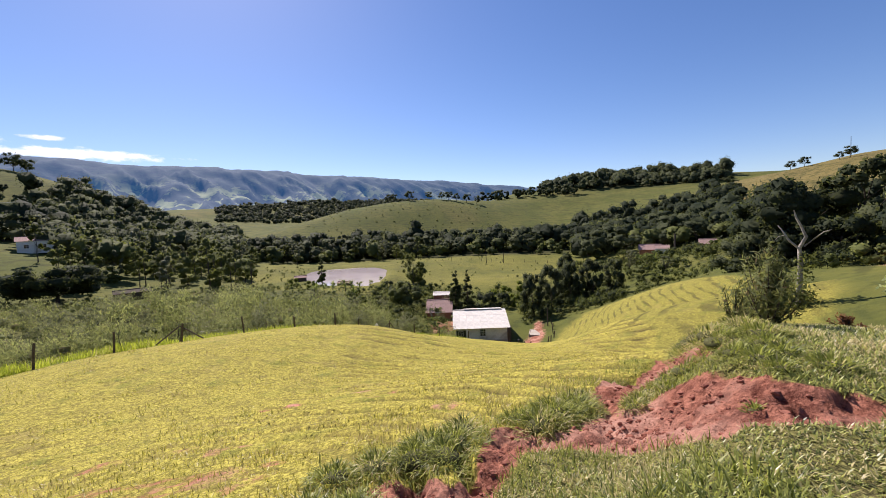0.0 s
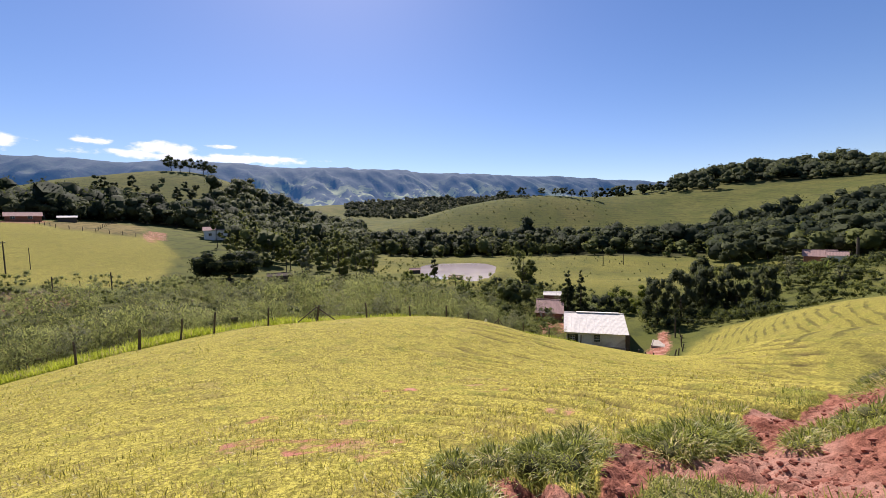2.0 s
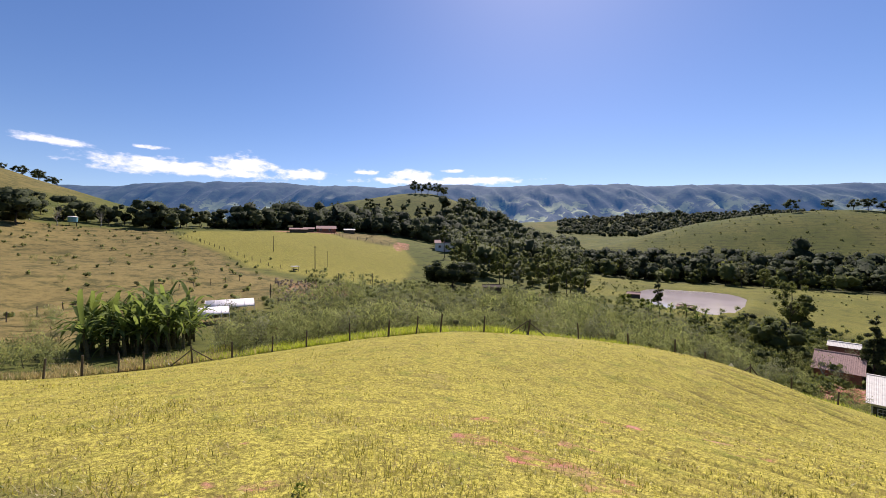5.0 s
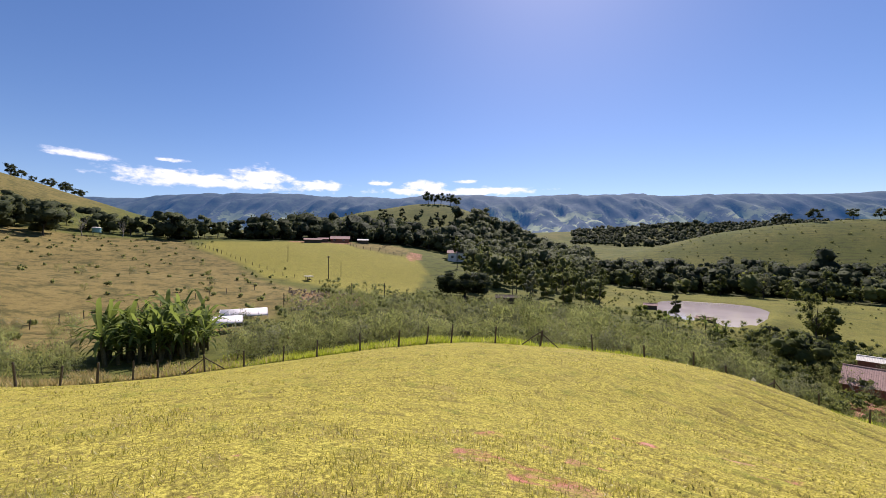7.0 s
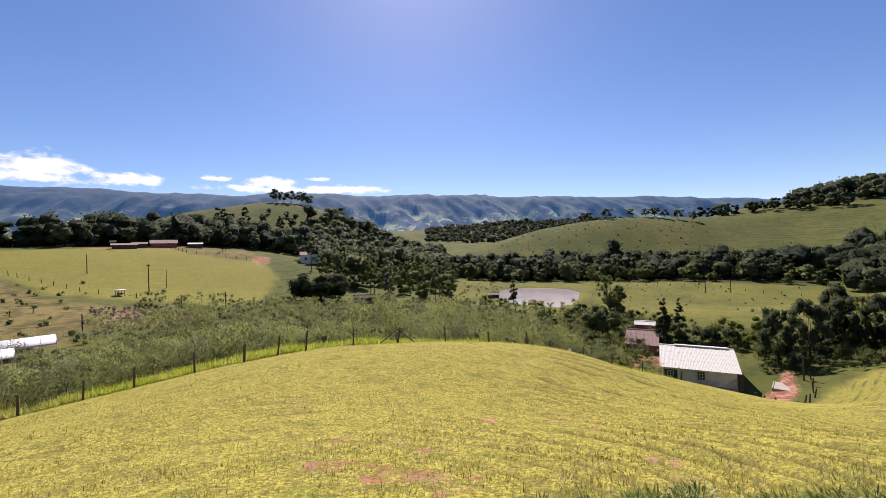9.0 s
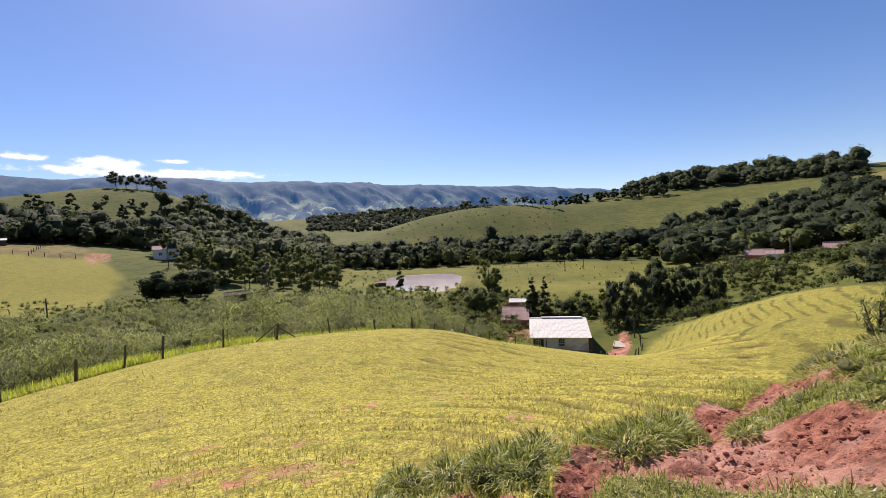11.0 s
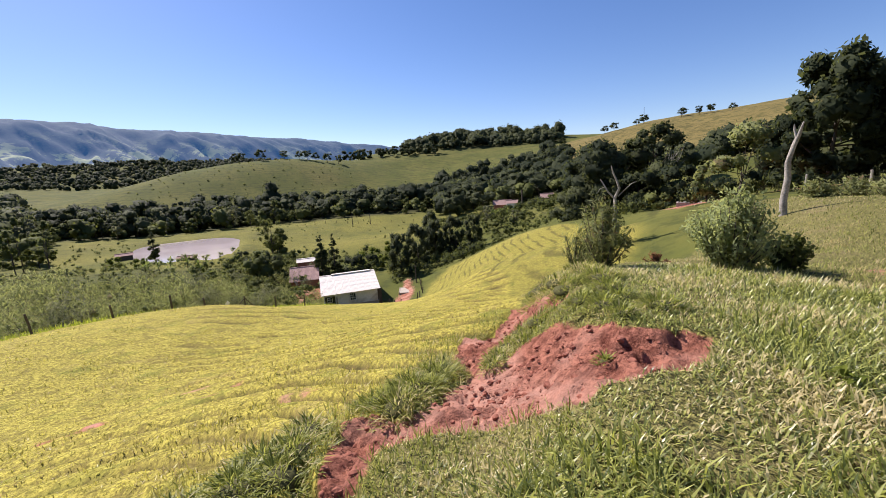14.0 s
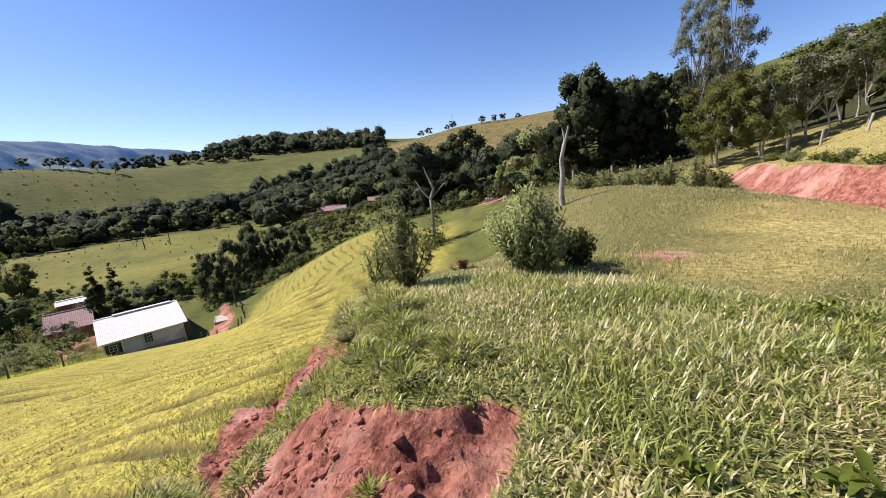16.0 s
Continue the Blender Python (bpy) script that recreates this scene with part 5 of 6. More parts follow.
part("parapet", boxed((-2.3, -0.2, -0.3), (0.7, 0, 0.5), 0.02), BRICK, terrace)


# ---- fences, posts and poles ----
def post_mesh(rng, tall, thick, material):
    runs = [[((0, 0, -0.35), thick * 1.05), ((rng.normal() * 0.01, rng.normal() * 0.01, tall * 0.5), thick), ((rng.normal() * 0.02, rng.normal() * 0.02, tall), thick * 0.92), ((0, 0, tall + 0.015), thick * 0.3)]]
    v, f = tubes(runs, 7)
    return mesh_from("post", v, f, material)


def fence(name, spots, label, tall=1.2, thick=0.055, wires=4, braced=(), seed=1, material=None, lean=3.0, pale=()):
    """A post-and-wire fence along spots on the ground."""
    rng = np.random.default_rng(seed)
    x0, y0 = spots[0]
    ob = thing(name, pose(x0, y0, height(x0, y0)), label, "fence")
    inv = ob.matrix_basis.inverted()
    meshes = [post_mesh(rng, tall, thick * rng.uniform(0.85, 1.15), material or WOOD) for _ in range(4)]
    tops = []
    zs = ground(np.array([s[0] for s in spots]), np.array([s[1] for s in spots]))
    for i, ((x, y), z) in enumerate(zip(spots, zs)):
        s = rng.uniform(0.9, 1.1)
        m = inv @ pose(x, y, z, rng.normal() * lean, rng.normal() * lean, rng.uniform(0, 360)) @ Matrix.Diagonal((1, 1, s, 1))
        part("post", meshes[i % 4], None, ob, "", m)
        tops.append((x, y, z, s))
        if i in braced:
            for d in (-1, 1):
                j = min(max(i + d, 0), len(spots) - 1)
                v = Vector((spots[j][0] - x, spots[j][1] - y, 0)).normalized() * 1.25
                zz = height(x + v.x, y + v.y)
                vv, ff = tubes([[((x, y, z + tall * 0.85), 0.04), ((x + v.x, y + v.y, zz + 0.05), 0.04)]], 6)
                me = mesh_from("brace", vv, ff, material or WOOD)
                part("brace", me, None, ob, "", inv)
    for w in range(wires):
        h = tall * (0.25 + 0.7 * w / max(1, wires - 1)) if wires > 1 else tall * 0.9
        run = []
        for a, b in zip(tops, tops[1:]):
            for q in (0, 0.5):
                run.append(((a[0] + (b[0] - a[0]) * q, a[1] + (b[1] - a[1]) * q, a[2] + (b[2] - a[2]) * q + h - (0.03 if q else 0)), 0.0022))
        v, f = tubes([run], 3)
        part("wire", mesh_from("wire", v, f, WIRE), None, ob, "", inv)
    return ob


def dense(line, step):
    """Spots along a line at even steps."""
    out = []
    for (ax, ay), (bx, by) in zip(line, line[1:]):
        n = max(1, round(math.hypot(bx - ax, by - ay) / step))
        out += [(ax + (bx - ax) * k / n, ay + (by - ay) * k / n) for k in range(n)]
    return out + [line[-1]]


fence("lawn_fence", FENCE, "weathered wooden post and wire fence round the lawn", 1.2, 0.06, 4, (6, 15, 20), 3)
fence("field_fence", dense([pt(81, 205), pt(75, 150), pt(70.5, 128), pt(64, 115), pt(57, 112), pt(52, 120)], 4.5), "wooden post fence between the dry and the green field", 1.2, 0.07, 2, (), 4)
fence("crop_fence", dense([pt(62.3, 204), pt(60.8, 187), pt(57.7, 180), pt(54.3, 177)], 4.0) + dense([pt(57.7, 180), pt(56.8, 205), pt(56.2, 226)], 5.0)[1:], "dark post fence round the brown fallow field", 1.3, 0.09, 1, (), 9)
fence("pasture_fence", dense([pt(97, 66), pt(90.7, 76), pt(84, 84), pt(79, 92), pt(74, 100)], 4.0), "wooden post fence across the dry pasture", 1.2, 0.06, 2, (), 5)
fence("spur_fence", dense([pt(-9, 46), pt(-14, 45), pt(-20, 43), pt(-27, 41), pt(-33, 39), pt(-38, 36)], 4.0), "wooden post fence below the mown spur", 1.1, 0.06, 2, (), 6)
road_line = [(1.7 + pt(a, r)[0], 1.6 + pt(a, r)[1]) for a, r in ((-97, 34), (-93, 36.5), (-90.4, 39), (-87.2, 43), (-82.3, 46), (-78, 47), (-73.6, 46), (-66.9, 44), (-62, 43))]
fence("road_fence", dense(road_line, 3.2), "uneven wooden posts along the road above the cut bank", 1.35, 0.085, 3, (), 7, WOOD_PALE, 5.0)
fence("meadow_fence", dense([pt(-1, 190), pt(-10, 182), pt(-18, 178), pt(-23, 176)], 5.0), "far wooden post fence across the meadow", 1.3, 0.08, 1, (), 8)


def pole(spot, tall, label, arm=False, thick=0.1):
    ob = thing("utility_pole", on(*spot), label, "pole")
    v, f = tubes([[((0, 0, -0.5), thick), ((0, 0, tall), thick * 0.8)]], 8)
    part("shaft", mesh_from("shaft", v, f, WOOD), None, ob)
    if arm:
        c = part("crossarm", boxed((-0.9, -0.07, tall - 0.45), (0.9, 0.07, tall - 0.3), 0.01), WOOD, ob)
        for q in (-0.75, 0, 0.75):
            part("insulator", boxed((q - 0.05, -0.05, tall - 0.3), (q + 0.05, 0.05, tall - 0.12), 0.02), CONCRETE, c)


pole(pt(64.6, 128), 7.2, "dark wooden utility pole with a crossarm in the field", True, 0.14)
pole(pt(69.9, 150), 5.4, "dark wooden pole in the green field", False, 0.12)
pole(pt(62.9, 132), 5.0, "thin dark wooden pole in the green field", False, 0.08)
pole(pt(56.8, 98), 4.0, "dark wooden pole at the field's edge", False, 0.12)
pole(pt(61.5, 86), 3.9, "dark wooden pole above the scrub", False, 0.09)
pole(pt(70.4, 74), 3.2, "dark wooden pole above the scrub", False, 0.09)
pole(pt(-6.1, 176), 5.0, "dark wooden pole in the meadow", False, 0.16)
pole(pt(-8.6, 180), 5.0, "dark wooden pole in the meadow", False, 0.16)
pole(pt(-14.6, 72), 3.3, "dark gatepost at the end of the red yard", False, 0.11)
pole(pt(-30.6, 168), 6.5, "pale tower pole beside the cottages", False, 0.4)
pole(pt(-46.0, 334), 12.0, "mast on the skyline of the east hill", False, 0.14)
feeder = thing("cattle_feeder", on(*pt(67.2, 122)), "small covered cattle feeder with a white roof", "feeder")
for sx in (-0.8, 0.8):
    for sy in (-0.6, 0.6):
        part("post", boxed((sx - 0.05, sy - 0.05, -0.3), (sx + 0.05, sy + 0.05, 1.3)), WOOD, feeder)
part("roof", boxed((-1.2, -1.0, 1.3), (1.2, 1.0, 1.42), 0.04), FILM, feeder)
part("trough", boxed((-0.8, -0.4, 0.3), (0.8, 0.4, 0.6), 0.05), WOOD, feeder)
x, y = pt(10.9, 33.2)
board = thing("white_board", pose(x, y, height(x, y), 0, 38, -30), "small white board leaning on the fence", "board")
part("panel", boxed((-0.13, -0.015, 0.0), (0.13, 0.015, 0.75), 0.006), WHITE_PAINT, board)
part("stake", boxed((-0.03, 0.018, -0.2), (0.03, 0.05, 0.6), 0.004), WOOD, board)
fence("yard_fence", dense([pt(-10.4, 61), pt(-12, 57.5), pt(-14.5, 58.5), pt(-15.4, 64), pt(-15.2, 72)], 2.4), "crooked dark posts round the red yard", 1.2, 0.09, 0, (), 12, WOOD, 8.0)


# ---- single trees, bushes and clumps ----
def single(ob, m):
    k = copy_thing(ob, m)
    discard(ob)
    return k


rng = np.random.default_rng(11)
single(tree("spreading_tree", 301, 13.2, 17.5, 0.0, 46, 7000, 0.24, LEAF_DARK, BARK, "huge dark spreading broadleaf tree beside the track", girth=0.45, fat=0.28, flat=0.72, limbs=9), on(*near(-41.6, 84), 0, 1.04))
single(tree("spreading_tree", 302, 11.0, 9.0, 3.5, 9, 1500, 0.30, LEAF_DARK, BARK, "dark broadleaf tree with bare lower limbs", girth=0.28, fat=0.34, flat=0.7, limbs=8), on(*near(-47.0, 84), 0, 1.15))
single(tree("umbrella_tree", 303, 8.5, 19.0, 0.8, 64, 9000, 0.22, LEAF_DARK, BARK, "broad dark dome-shaped tree low in the valley", girth=0.4, fat=0.24, flat=0.55, limbs=8), on(*pt(45.2, 118)))
mango = [tree("dense_tree", 310 + i, 13.4, 9.0, -0.6, 60, 5600, 0.20, LEAF_DARK, BARK, "tall dense dark-leaved tree beside the road", girth=0.3, fat=0.22, flat=1.1, limbs=7, long=1.6, droop=0.4) for i in range(2)]
for az, r, s, k in ((-63.8, 56, 1.1, 0), (-66.6, 58, 1.0, 1), (-70.0, 60, 0.96, 0), (-72.8, 62, 1.0, 1), (-60.2, 62, 0.78, 1)):
    copy_thing(mango[k], on(*near(az, r), rng.uniform(0, 360), s))
discard(*mango)
gum = [tree("gum_tree", 320 + i, 21.0, 6.4, 4.0, 70, 9000, 0.07, LEAF_GUM, BARK_PALE, "tall pale gum tree with thin grey-green foliage", girth=0.22, fat=0.2, flat=1.2, limbs=26, long=2.6, droop=0.8, sway=0.5, core=0.0, shell=0.2) for i in range(2)]
for az, r, s, k in ((-76.3, 60, 0.98, 0), (-79.6, 58, 1.0, 1), (-77.8, 66, 0.9, 1)):
    copy_thing(gum[k], on(*near(az, r), rng.uniform(0, 360), s))
discard(*gum)
single(tree("lime_tree", 330, 9.6, 7.8, -0.2, 90, 12000, 0.085, leaf_material("yellowish_leaves", (0.035, 0.045, 0.012), (0.17, 0.175, 0.045), 0.35), BARK_PALE, "yellow-green small-leaved tree leaning over the fence", girth=0.12, fat=0.18, flat=0.9, limbs=14, droop=0.9, core=0.55), on(*near(-78.6, 46), 40))
single(tree("lime_tree", 331, 8.4, 6.4, 0.6, 40, 6500, 0.09, LEAF_MID, BARK_PALE, "mid-green small-leaved tree beside the fence", girth=0.12, fat=0.2, flat=0.9, limbs=14, droop=0.9, core=0.5), on(*near(-82.6, 45), 130))
forked = [tree("forked_tree", 340 + i, 8.0, 6.4, 3.0, 26, 2500, 0.09, LEAF_MID if i == 1 else LEAF_GUM, BARK_PALE, "pale-trunked tree with a thin flat crown on the hillside", girth=0.1, fat=0.24, flat=0.55, limbs=14, sway=0.7, core=0.45) for i in range(3)]
for az, r, s, k in ((-84.5, 46, 1.0, 0), (-86.0, 47, 1.08, 1), (-87.4, 46, 0.9, 2), (-88.6, 50, 1.05, 0), (-90.5, 46, 0.95, 0), (-92.5, 44, 1.0, 1), (-95.0, 48, 1.0, 2), (-89.6, 54, 1.05, 1), (-86.0, 58, 1.0, 2), (-93.5, 58, 1.1, 0), (-81.0, 54, 0.95, 1), (-83.0, 55, 1.0, 0), (-97.0, 55, 1.1, 1)):
    copy_thing(forked[k], on(*near(az, r), rng.uniform(0, 360), s))
discard(*forked)
wood_r = [tree("hillside_tree", 350 + i, 10.0, 8.0, 1.5, 12, 560, 0.28, LEAF_MID if i else LEAF_DARK, BARK, "green broadleaf tree in the hillside wood", fat=0.36) for i in range(2)]
plant(wood_r, strew(rng, -99, -82, 62, 98, 36, 5) + strew(rng, -84, -66, 72, 92, 10, 5), rng, 0.5, 0.8, "hillside wood")
discard(*wood_r)
single(tree("open_tree", 360, 7.6, 6.0, 0.8, 12, 1900, 0.16, LEAF_OLIVE, BARK, "grey-green open tree beside the track", girth=0.14, fat=0.34, flat=0.9, limbs=10), on(*near(-56.0, 47)))
single(tree("open_tree", 361, 5.0, 4.0, 0.5, 8, 900, 0.15, LEAF_OLIVE, BARK, "small grey-green tree beside the track", girth=0.1, fat=0.34, limbs=8), on(*near(-53.0, 50)))

# round the house and pond
pine = [tree("pine_tree", 370 + i, 11.0, 4.6, 0.4, 54, 3400, 0.11, LEAF_DARK, BARK, "dark conifer behind the white house", girth=0.16, fat=0.24, flat=0.7, limbs=16, long=2.2, core=0.6, cone=True) for i in range(2)]
for az, r, s, k in ((-1.4, 83, 1.0, 0), (-3.2, 84, 0.92, 1), (17.6, 124, 0.85, 1), (-17.4, 97, 1.22, 0)):
    copy_thing(pine[k], on(*pt(az, r), rng.uniform(0, 360), s))
discard(*pine)
dark_bush = tree("round_shrub", 380, 4.6, 4.8, -0.8, 14, 1300, 0.17, LEAF_DARK, BARK, "dense dark green rounded shrub", "bush", 0.1, 0.36, 0.9, 6)
for az, r, s in ((-5.9, 84, 1.2), (6.2, 96, 1.35), (5.0, 93, 1.2), (7.4, 99, 0.9), (-8.2, 90, 0.9), (8.4, 112, 0.7)):
    copy_thing(dark_bush, on(*pt(az, r), rng.uniform(0, 360), s))
# shrubs added to stand in for the dark shadow below the spreading tree
for i, az in enumerate((-36.5, -38, -39.5, -41, -42.5, -44, -45.5, -47, -48.5, -50)):
    copy_thing(dark_bush, on(*near(az, 74 + 3 * (i % 3)), rng.uniform(0, 360), rng.uniform(1.2, 1.6)))
bright_bush = tree("leafy_shrub", 381, 3.4, 4.0, -0.6, 10, 900, 0.16, LEAF_LIME, BARK, "bright green leafy shrub behind the house", "bush", 0.08, 0.38, 0.9, 6)
for az, r, s in ((-7.0, 96, 1.0), (-8.8, 99, 1.1), (-10.0, 92, 0.9), (-11.2, 108, 0.9), (13.5, 100, 0.7), (21.5, 118, 0.9), (19.0, 112, 0.8)):
    copy_thing(bright_bush, on(*pt(az, r), rng.uniform(0, 360), s))
discard(dark_bush, bright_bush)
bamboo = [tree("bamboo_clump", 390 + i, 10.6, 5.6, -2.6, 44, 3000, 0.12, LEAF_DARK, BARK, "dark arching bamboo clump below the spur", "bamboo", 0.12, 0.24, 1.3, 14, 2.6, 1.0) for i in range(2)]
for az, r, s, k in ((-12.6, 80, 0.98, 0), (-15.2, 84, 1.05, 1), (-18.0, 90, 1.12, 0), (-20.8, 94, 1.05, 1), (-23.4, 97, 0.95, 0), (-16.8, 98, 1.25, 1)):
    copy_thing(bamboo[k], on(*pt(az, r), rng.uniform(0, 360), s))
discard(*bamboo)
thin = [tree("thin_tree", 400 + i, 8.6, 5.4, 0.2, 34, 2400, 0.115, LEAF_GUM if i else LEAF_MID, BARK, "sparse grey-green tree standing in the meadow", fat=0.2, flat=1.0, limbs=14, girth=0.14, core=0.45) for i in range(2)]
for az, r, s, k in ((4.7, 118, 1.45, 0), (-17.6, 105, 1.2, 1), (-19.4, 112, 0.9, 0), (9.0, 200, 1.2, 1), (7.0, 204, 1.1, 0), (-25.5, 118, 0.8, 1), (-27.5, 112, 0.7, 0), (-29.5, 108, 0.6, 1), (-24.5, 130, 0.7, 0)):
    copy_thing(thin[k], on(*pt(az, r), rng.uniform(0, 360), s))
discard(*thin)
low = tree("low_shrub", 410, 2.2, 3.0, 0.1, 8, 180, 0.16, LEAF_MID, BARK, "low green shrub on the slope", "bush", 0.05, 0.4, 0.8, 5)
plant(low, strew(rng, -40, -22, 95, 150, 40, 3.0) + strew(rng, -2, 14, 70, 112, 30, 3.0) + [near(a, r) for a, r in ((-45, 60), (-47.5, 56), (-52, 55), (-55, 50), (-58, 48), (-61, 46))], rng, 0.6, 1.3, "low shrubs")
discard(low)


# bananas: each leaf a blade folded at its rib
def blade_mesh(name, long, wide, arch, droop, material, n=8, torn=0.0, seed=0):
    r = np.random.default_rng(seed)
    v, f = [], []
    for i in range(n + 1):
        q = i / n
        w = wide * 0.5 * (math.sin(math.pi * (0.06 + 0.94 * q) ** 0.75) ** 0.7 if q < 1 else 0.02)
        x, z = long * (q - 0.12 * q * q), arch * long * (q - q * q * droop)
        for s, up in ((-1, 0.35), (0, 0), (1, 0.35)):
            v.append((x + r.normal() * torn, s * w * (1 + r.normal() * torn), z + up * w + r.normal() * torn))
    for i in range(n):
        a = 3 * i
        f += [(a, a + 3, a + 4, a + 1), (a + 1, a + 4, a + 5, a + 2)]
    return mesh_from(name, v, f, material, True)


LEAF_BANANA = leaf_material("banana_leaves", (0.02, 0.036, 0.012), (0.19, 0.24, 0.075), 0.5)
STEM_BANANA = bark_material("banana_stem", (0.06, 0.055, 0.025), (0.16, 0.14, 0.07), 6)
banana_leaves = [blade_mesh("leaf", 2.5, 0.32, a, d, LEAF_BANANA, 9, 0.025, 50 + i) for i, (a, d) in enumerate(((1.4, 0.75), (1.0, 0.95), (0.7, 1.25), (2.0, 0.6)))]
v, f = tubes([[((0, 0, -0.3), 0.16), ((0.05, 0, 1.2), 0.13), ((0.02, 0.05, 2.6), 0.09)]], 8)
banana_stem = mesh_from("stem", v, f, STEM_BANANA, True)


def banana(m, seed):
    r = np.random.default_rng(seed)
    ob = thing("banana_plant", m, "banana plant with long arching green leaves in a clump", "banana", "banana clump")
    part("stem", banana_stem, None, ob)
    for i in range(13):
        k = int(r.integers(4))
        part("leaf", banana_leaves[k], None, ob, "", pose(0, 0, 1.9 + r.uniform(-0.9, 0.6), 0, r.uniform(-30, 20), i * 137.5 + r.uniform(-20, 20)) @ Matrix.Scale(r.uniform(0.75, 1.15), 4))


for i, (x, y) in enumerate(strew(rng, 79.0, 89.8, 43, 49, 52, 0.75)):
    banana(on(x, y, rng.uniform(0, 360), rng.uniform(0.65, 1.25), 0, rng.uniform(-6, 6)), i)
for i, (x, y) in enumerate(strew(rng, 12, 19, 98, 106, 7, 2.0) + [pt(-26.5, 126), pt(-27.6, 128), pt(-28.4, 124)]):
    banana(on(x, y, rng.uniform(0, 360), rng.uniform(0.6, 0.9)), 60 + i)


# dead trees
def dead_tree(name, m, runs, label, ivy=None):
    ob = thing(name, m, label, "tree")
    v, f = tubes(runs[:1], 9)
    part("trunk", mesh_from("trunk", v, f, BARK_PALE, True), None, ob)
    for r in runs[1:]:
        v, f = tubes([r], 7)
        part("branch", mesh_from("branch", v, f, BARK_PALE, True), None, ob)
    if ivy:
        v, f, nn = leaf_cloud(np.random.default_rng(8), ivy, 900, 0.07)
        part("creeper", mesh_from("creeper", v, f, LEAF_MID, normals=nn), None, ob, "green creeper on the lower trunk")


x, y = pt(-42.3, 24.0)
z = height(x, y)
T = 1.4 - z
dead_tree("dead_tree", pose(x, y, z, 0, 0, -42), [
    [((0, 0, -0.5), 0.122), ((0.05, 0, T * 0.45), 0.094), ((0.0, 0, T * 0.6), 0.080), ((0.22, 0, T * 0.72), 0.066), ((0.05, 0.05, T * 0.83), 0.051), ((-0.12, 0, T * 0.92), 0.042), ((-0.2, 0, T), 0.019)],
    [((0.05, 0, T * 0.58), 0.056), ((-0.35, 0, T * 0.68), 0.047), ((-0.62, 0, T * 0.8), 0.028), ((-0.75, 0.1, T * 0.84), 0.014)],
    [((0.15, 0, T * 0.62), 0.047), ((0.5, 0, T * 0.7), 0.033), ((0.8, 0, T * 0.77), 0.019), ((1.05, 0, T * 0.79), 0.009)],
    [((-0.5, 0, T * 0.74), 0.019), ((-0.75, 0, T * 0.72), 0.012), ((-0.9, 0, T * 0.66), 0.007)]],
    "bleached dead tree with broken limbs above the slope", [(0, 0, T * 0.2, 0.6, 1.5), (0.25, 0, T * 0.45, 0.4, 1.3), (-0.1, 0, T * 0.05, 0.8, 0.7)])
x, y = near(-60.6, 18.5)
z = height(x, y)
dead_tree("dead_tree", pose(x, y, z, 0, 0, -60), [
    [((0, 0, -0.4), 0.150), ((-0.05, 0, 0.6), 0.120), ((0.02, 0, 1.4), 0.112), ((-0.02, 0, 2.0), 0.098), ((0.1, 0, 2.6), 0.083), ((0.22, 0, 3.0), 0.068), ((0.32, 0, 3.45), 0.022)],
    [((0.18, 0, 2.8), 0.053), ((0.08, 0, 3.2), 0.038), ((0.06, 0, 3.4), 0.015)]],
    "bleached dead tree stump on the grassy plateau")

# bushes on the bank
LEAF_SILVER = leaf_material("silver_leaves", (0.14, 0.18, 0.075), (0.42, 0.46, 0.24), 0.45)
LEAF_WILLOW = leaf_material("willow_leaves", (0.085, 0.105, 0.045), (0.25, 0.27, 0.12), 0.4, (0.12, 0.085, 0.05))


def shrub(name, m, seed, high, wide, stems, n, size, long, leaf, label, droop=0.0, spread=1.0, fan=0.6):
    """A bush of many stems from one foot, leaves along each stem."""
    r = np.random.default_rng(seed)
    ob = thing(name, m, label, "bush")
    runs, blobs = [], []
    for _ in range(stems):
        a, lean, h = r.uniform(0, 2 * math.pi), r.uniform(0.05, spread) * wide / 2, high * r.uniform(0.6, 1.05)
        p = [Vector((math.cos(a) * lean * q**fan, math.sin(a) * lean * q**fan, (h * q - 0.25 * max(0, droop) * h * q**3) * (1 - 0.35 * (lean / wide * 2) ** 2))) for q in (0, 0.35, 0.7, 1.0)]
        runs.append([(q, w) for q, w in zip(p, (0.016, 0.011, 0.007, 0.003))])
        for q in (0.12, 0.25, 0.4, 0.55, 0.7, 0.85, 1.0):
            c = p[min(3, int(q * 3))].lerp(p[min(3, int(q * 3) + 1)], q * 3 - int(q * 3))
            blobs.append((*c, wide * 0.085 * r.uniform(0.8, 1.4), 1.4))
    v, f = tubes(runs, 4)
    part("stem", mesh_from("stem", v, f, BARK), None, ob)
    v, f, nn = leaf_cloud(r, blobs, n, size, long, 0.15, 0.2, droop)
    part("foliage", mesh_from("foliage", v, f, leaf, normals=nn), None, ob)
    return ob


shrub("silver_bush", on(6.15, 4.65), 21, 1.1, 1.2, 120, 13000, 0.017, 2.2, LEAF_SILVER, "dense silvery green bush on the grassy bank", -0.5)
shrub("willowy_bush", on(4.8, 5.75), 22, 1.3, 0.95, 40, 4600, 0.014, 3.4, LEAF_WILLOW, "wispy olive-green bush with drooping narrow leaves on the bank", 0.5)
shrub("willowy_bush", on(5.0, 6.7), 23, 0.9, 0.9, 16, 1100, 0.0145, 3.4, LEAF_WILLOW, "small wispy olive-green bush on the bank", 1.2)
shrub("dark_bush", on(7.0, 4.4), 24, 0.5, 0.8, 22, 1500, 0.028, 1.5, LEAF_MID, "low dark green bush in the grass")
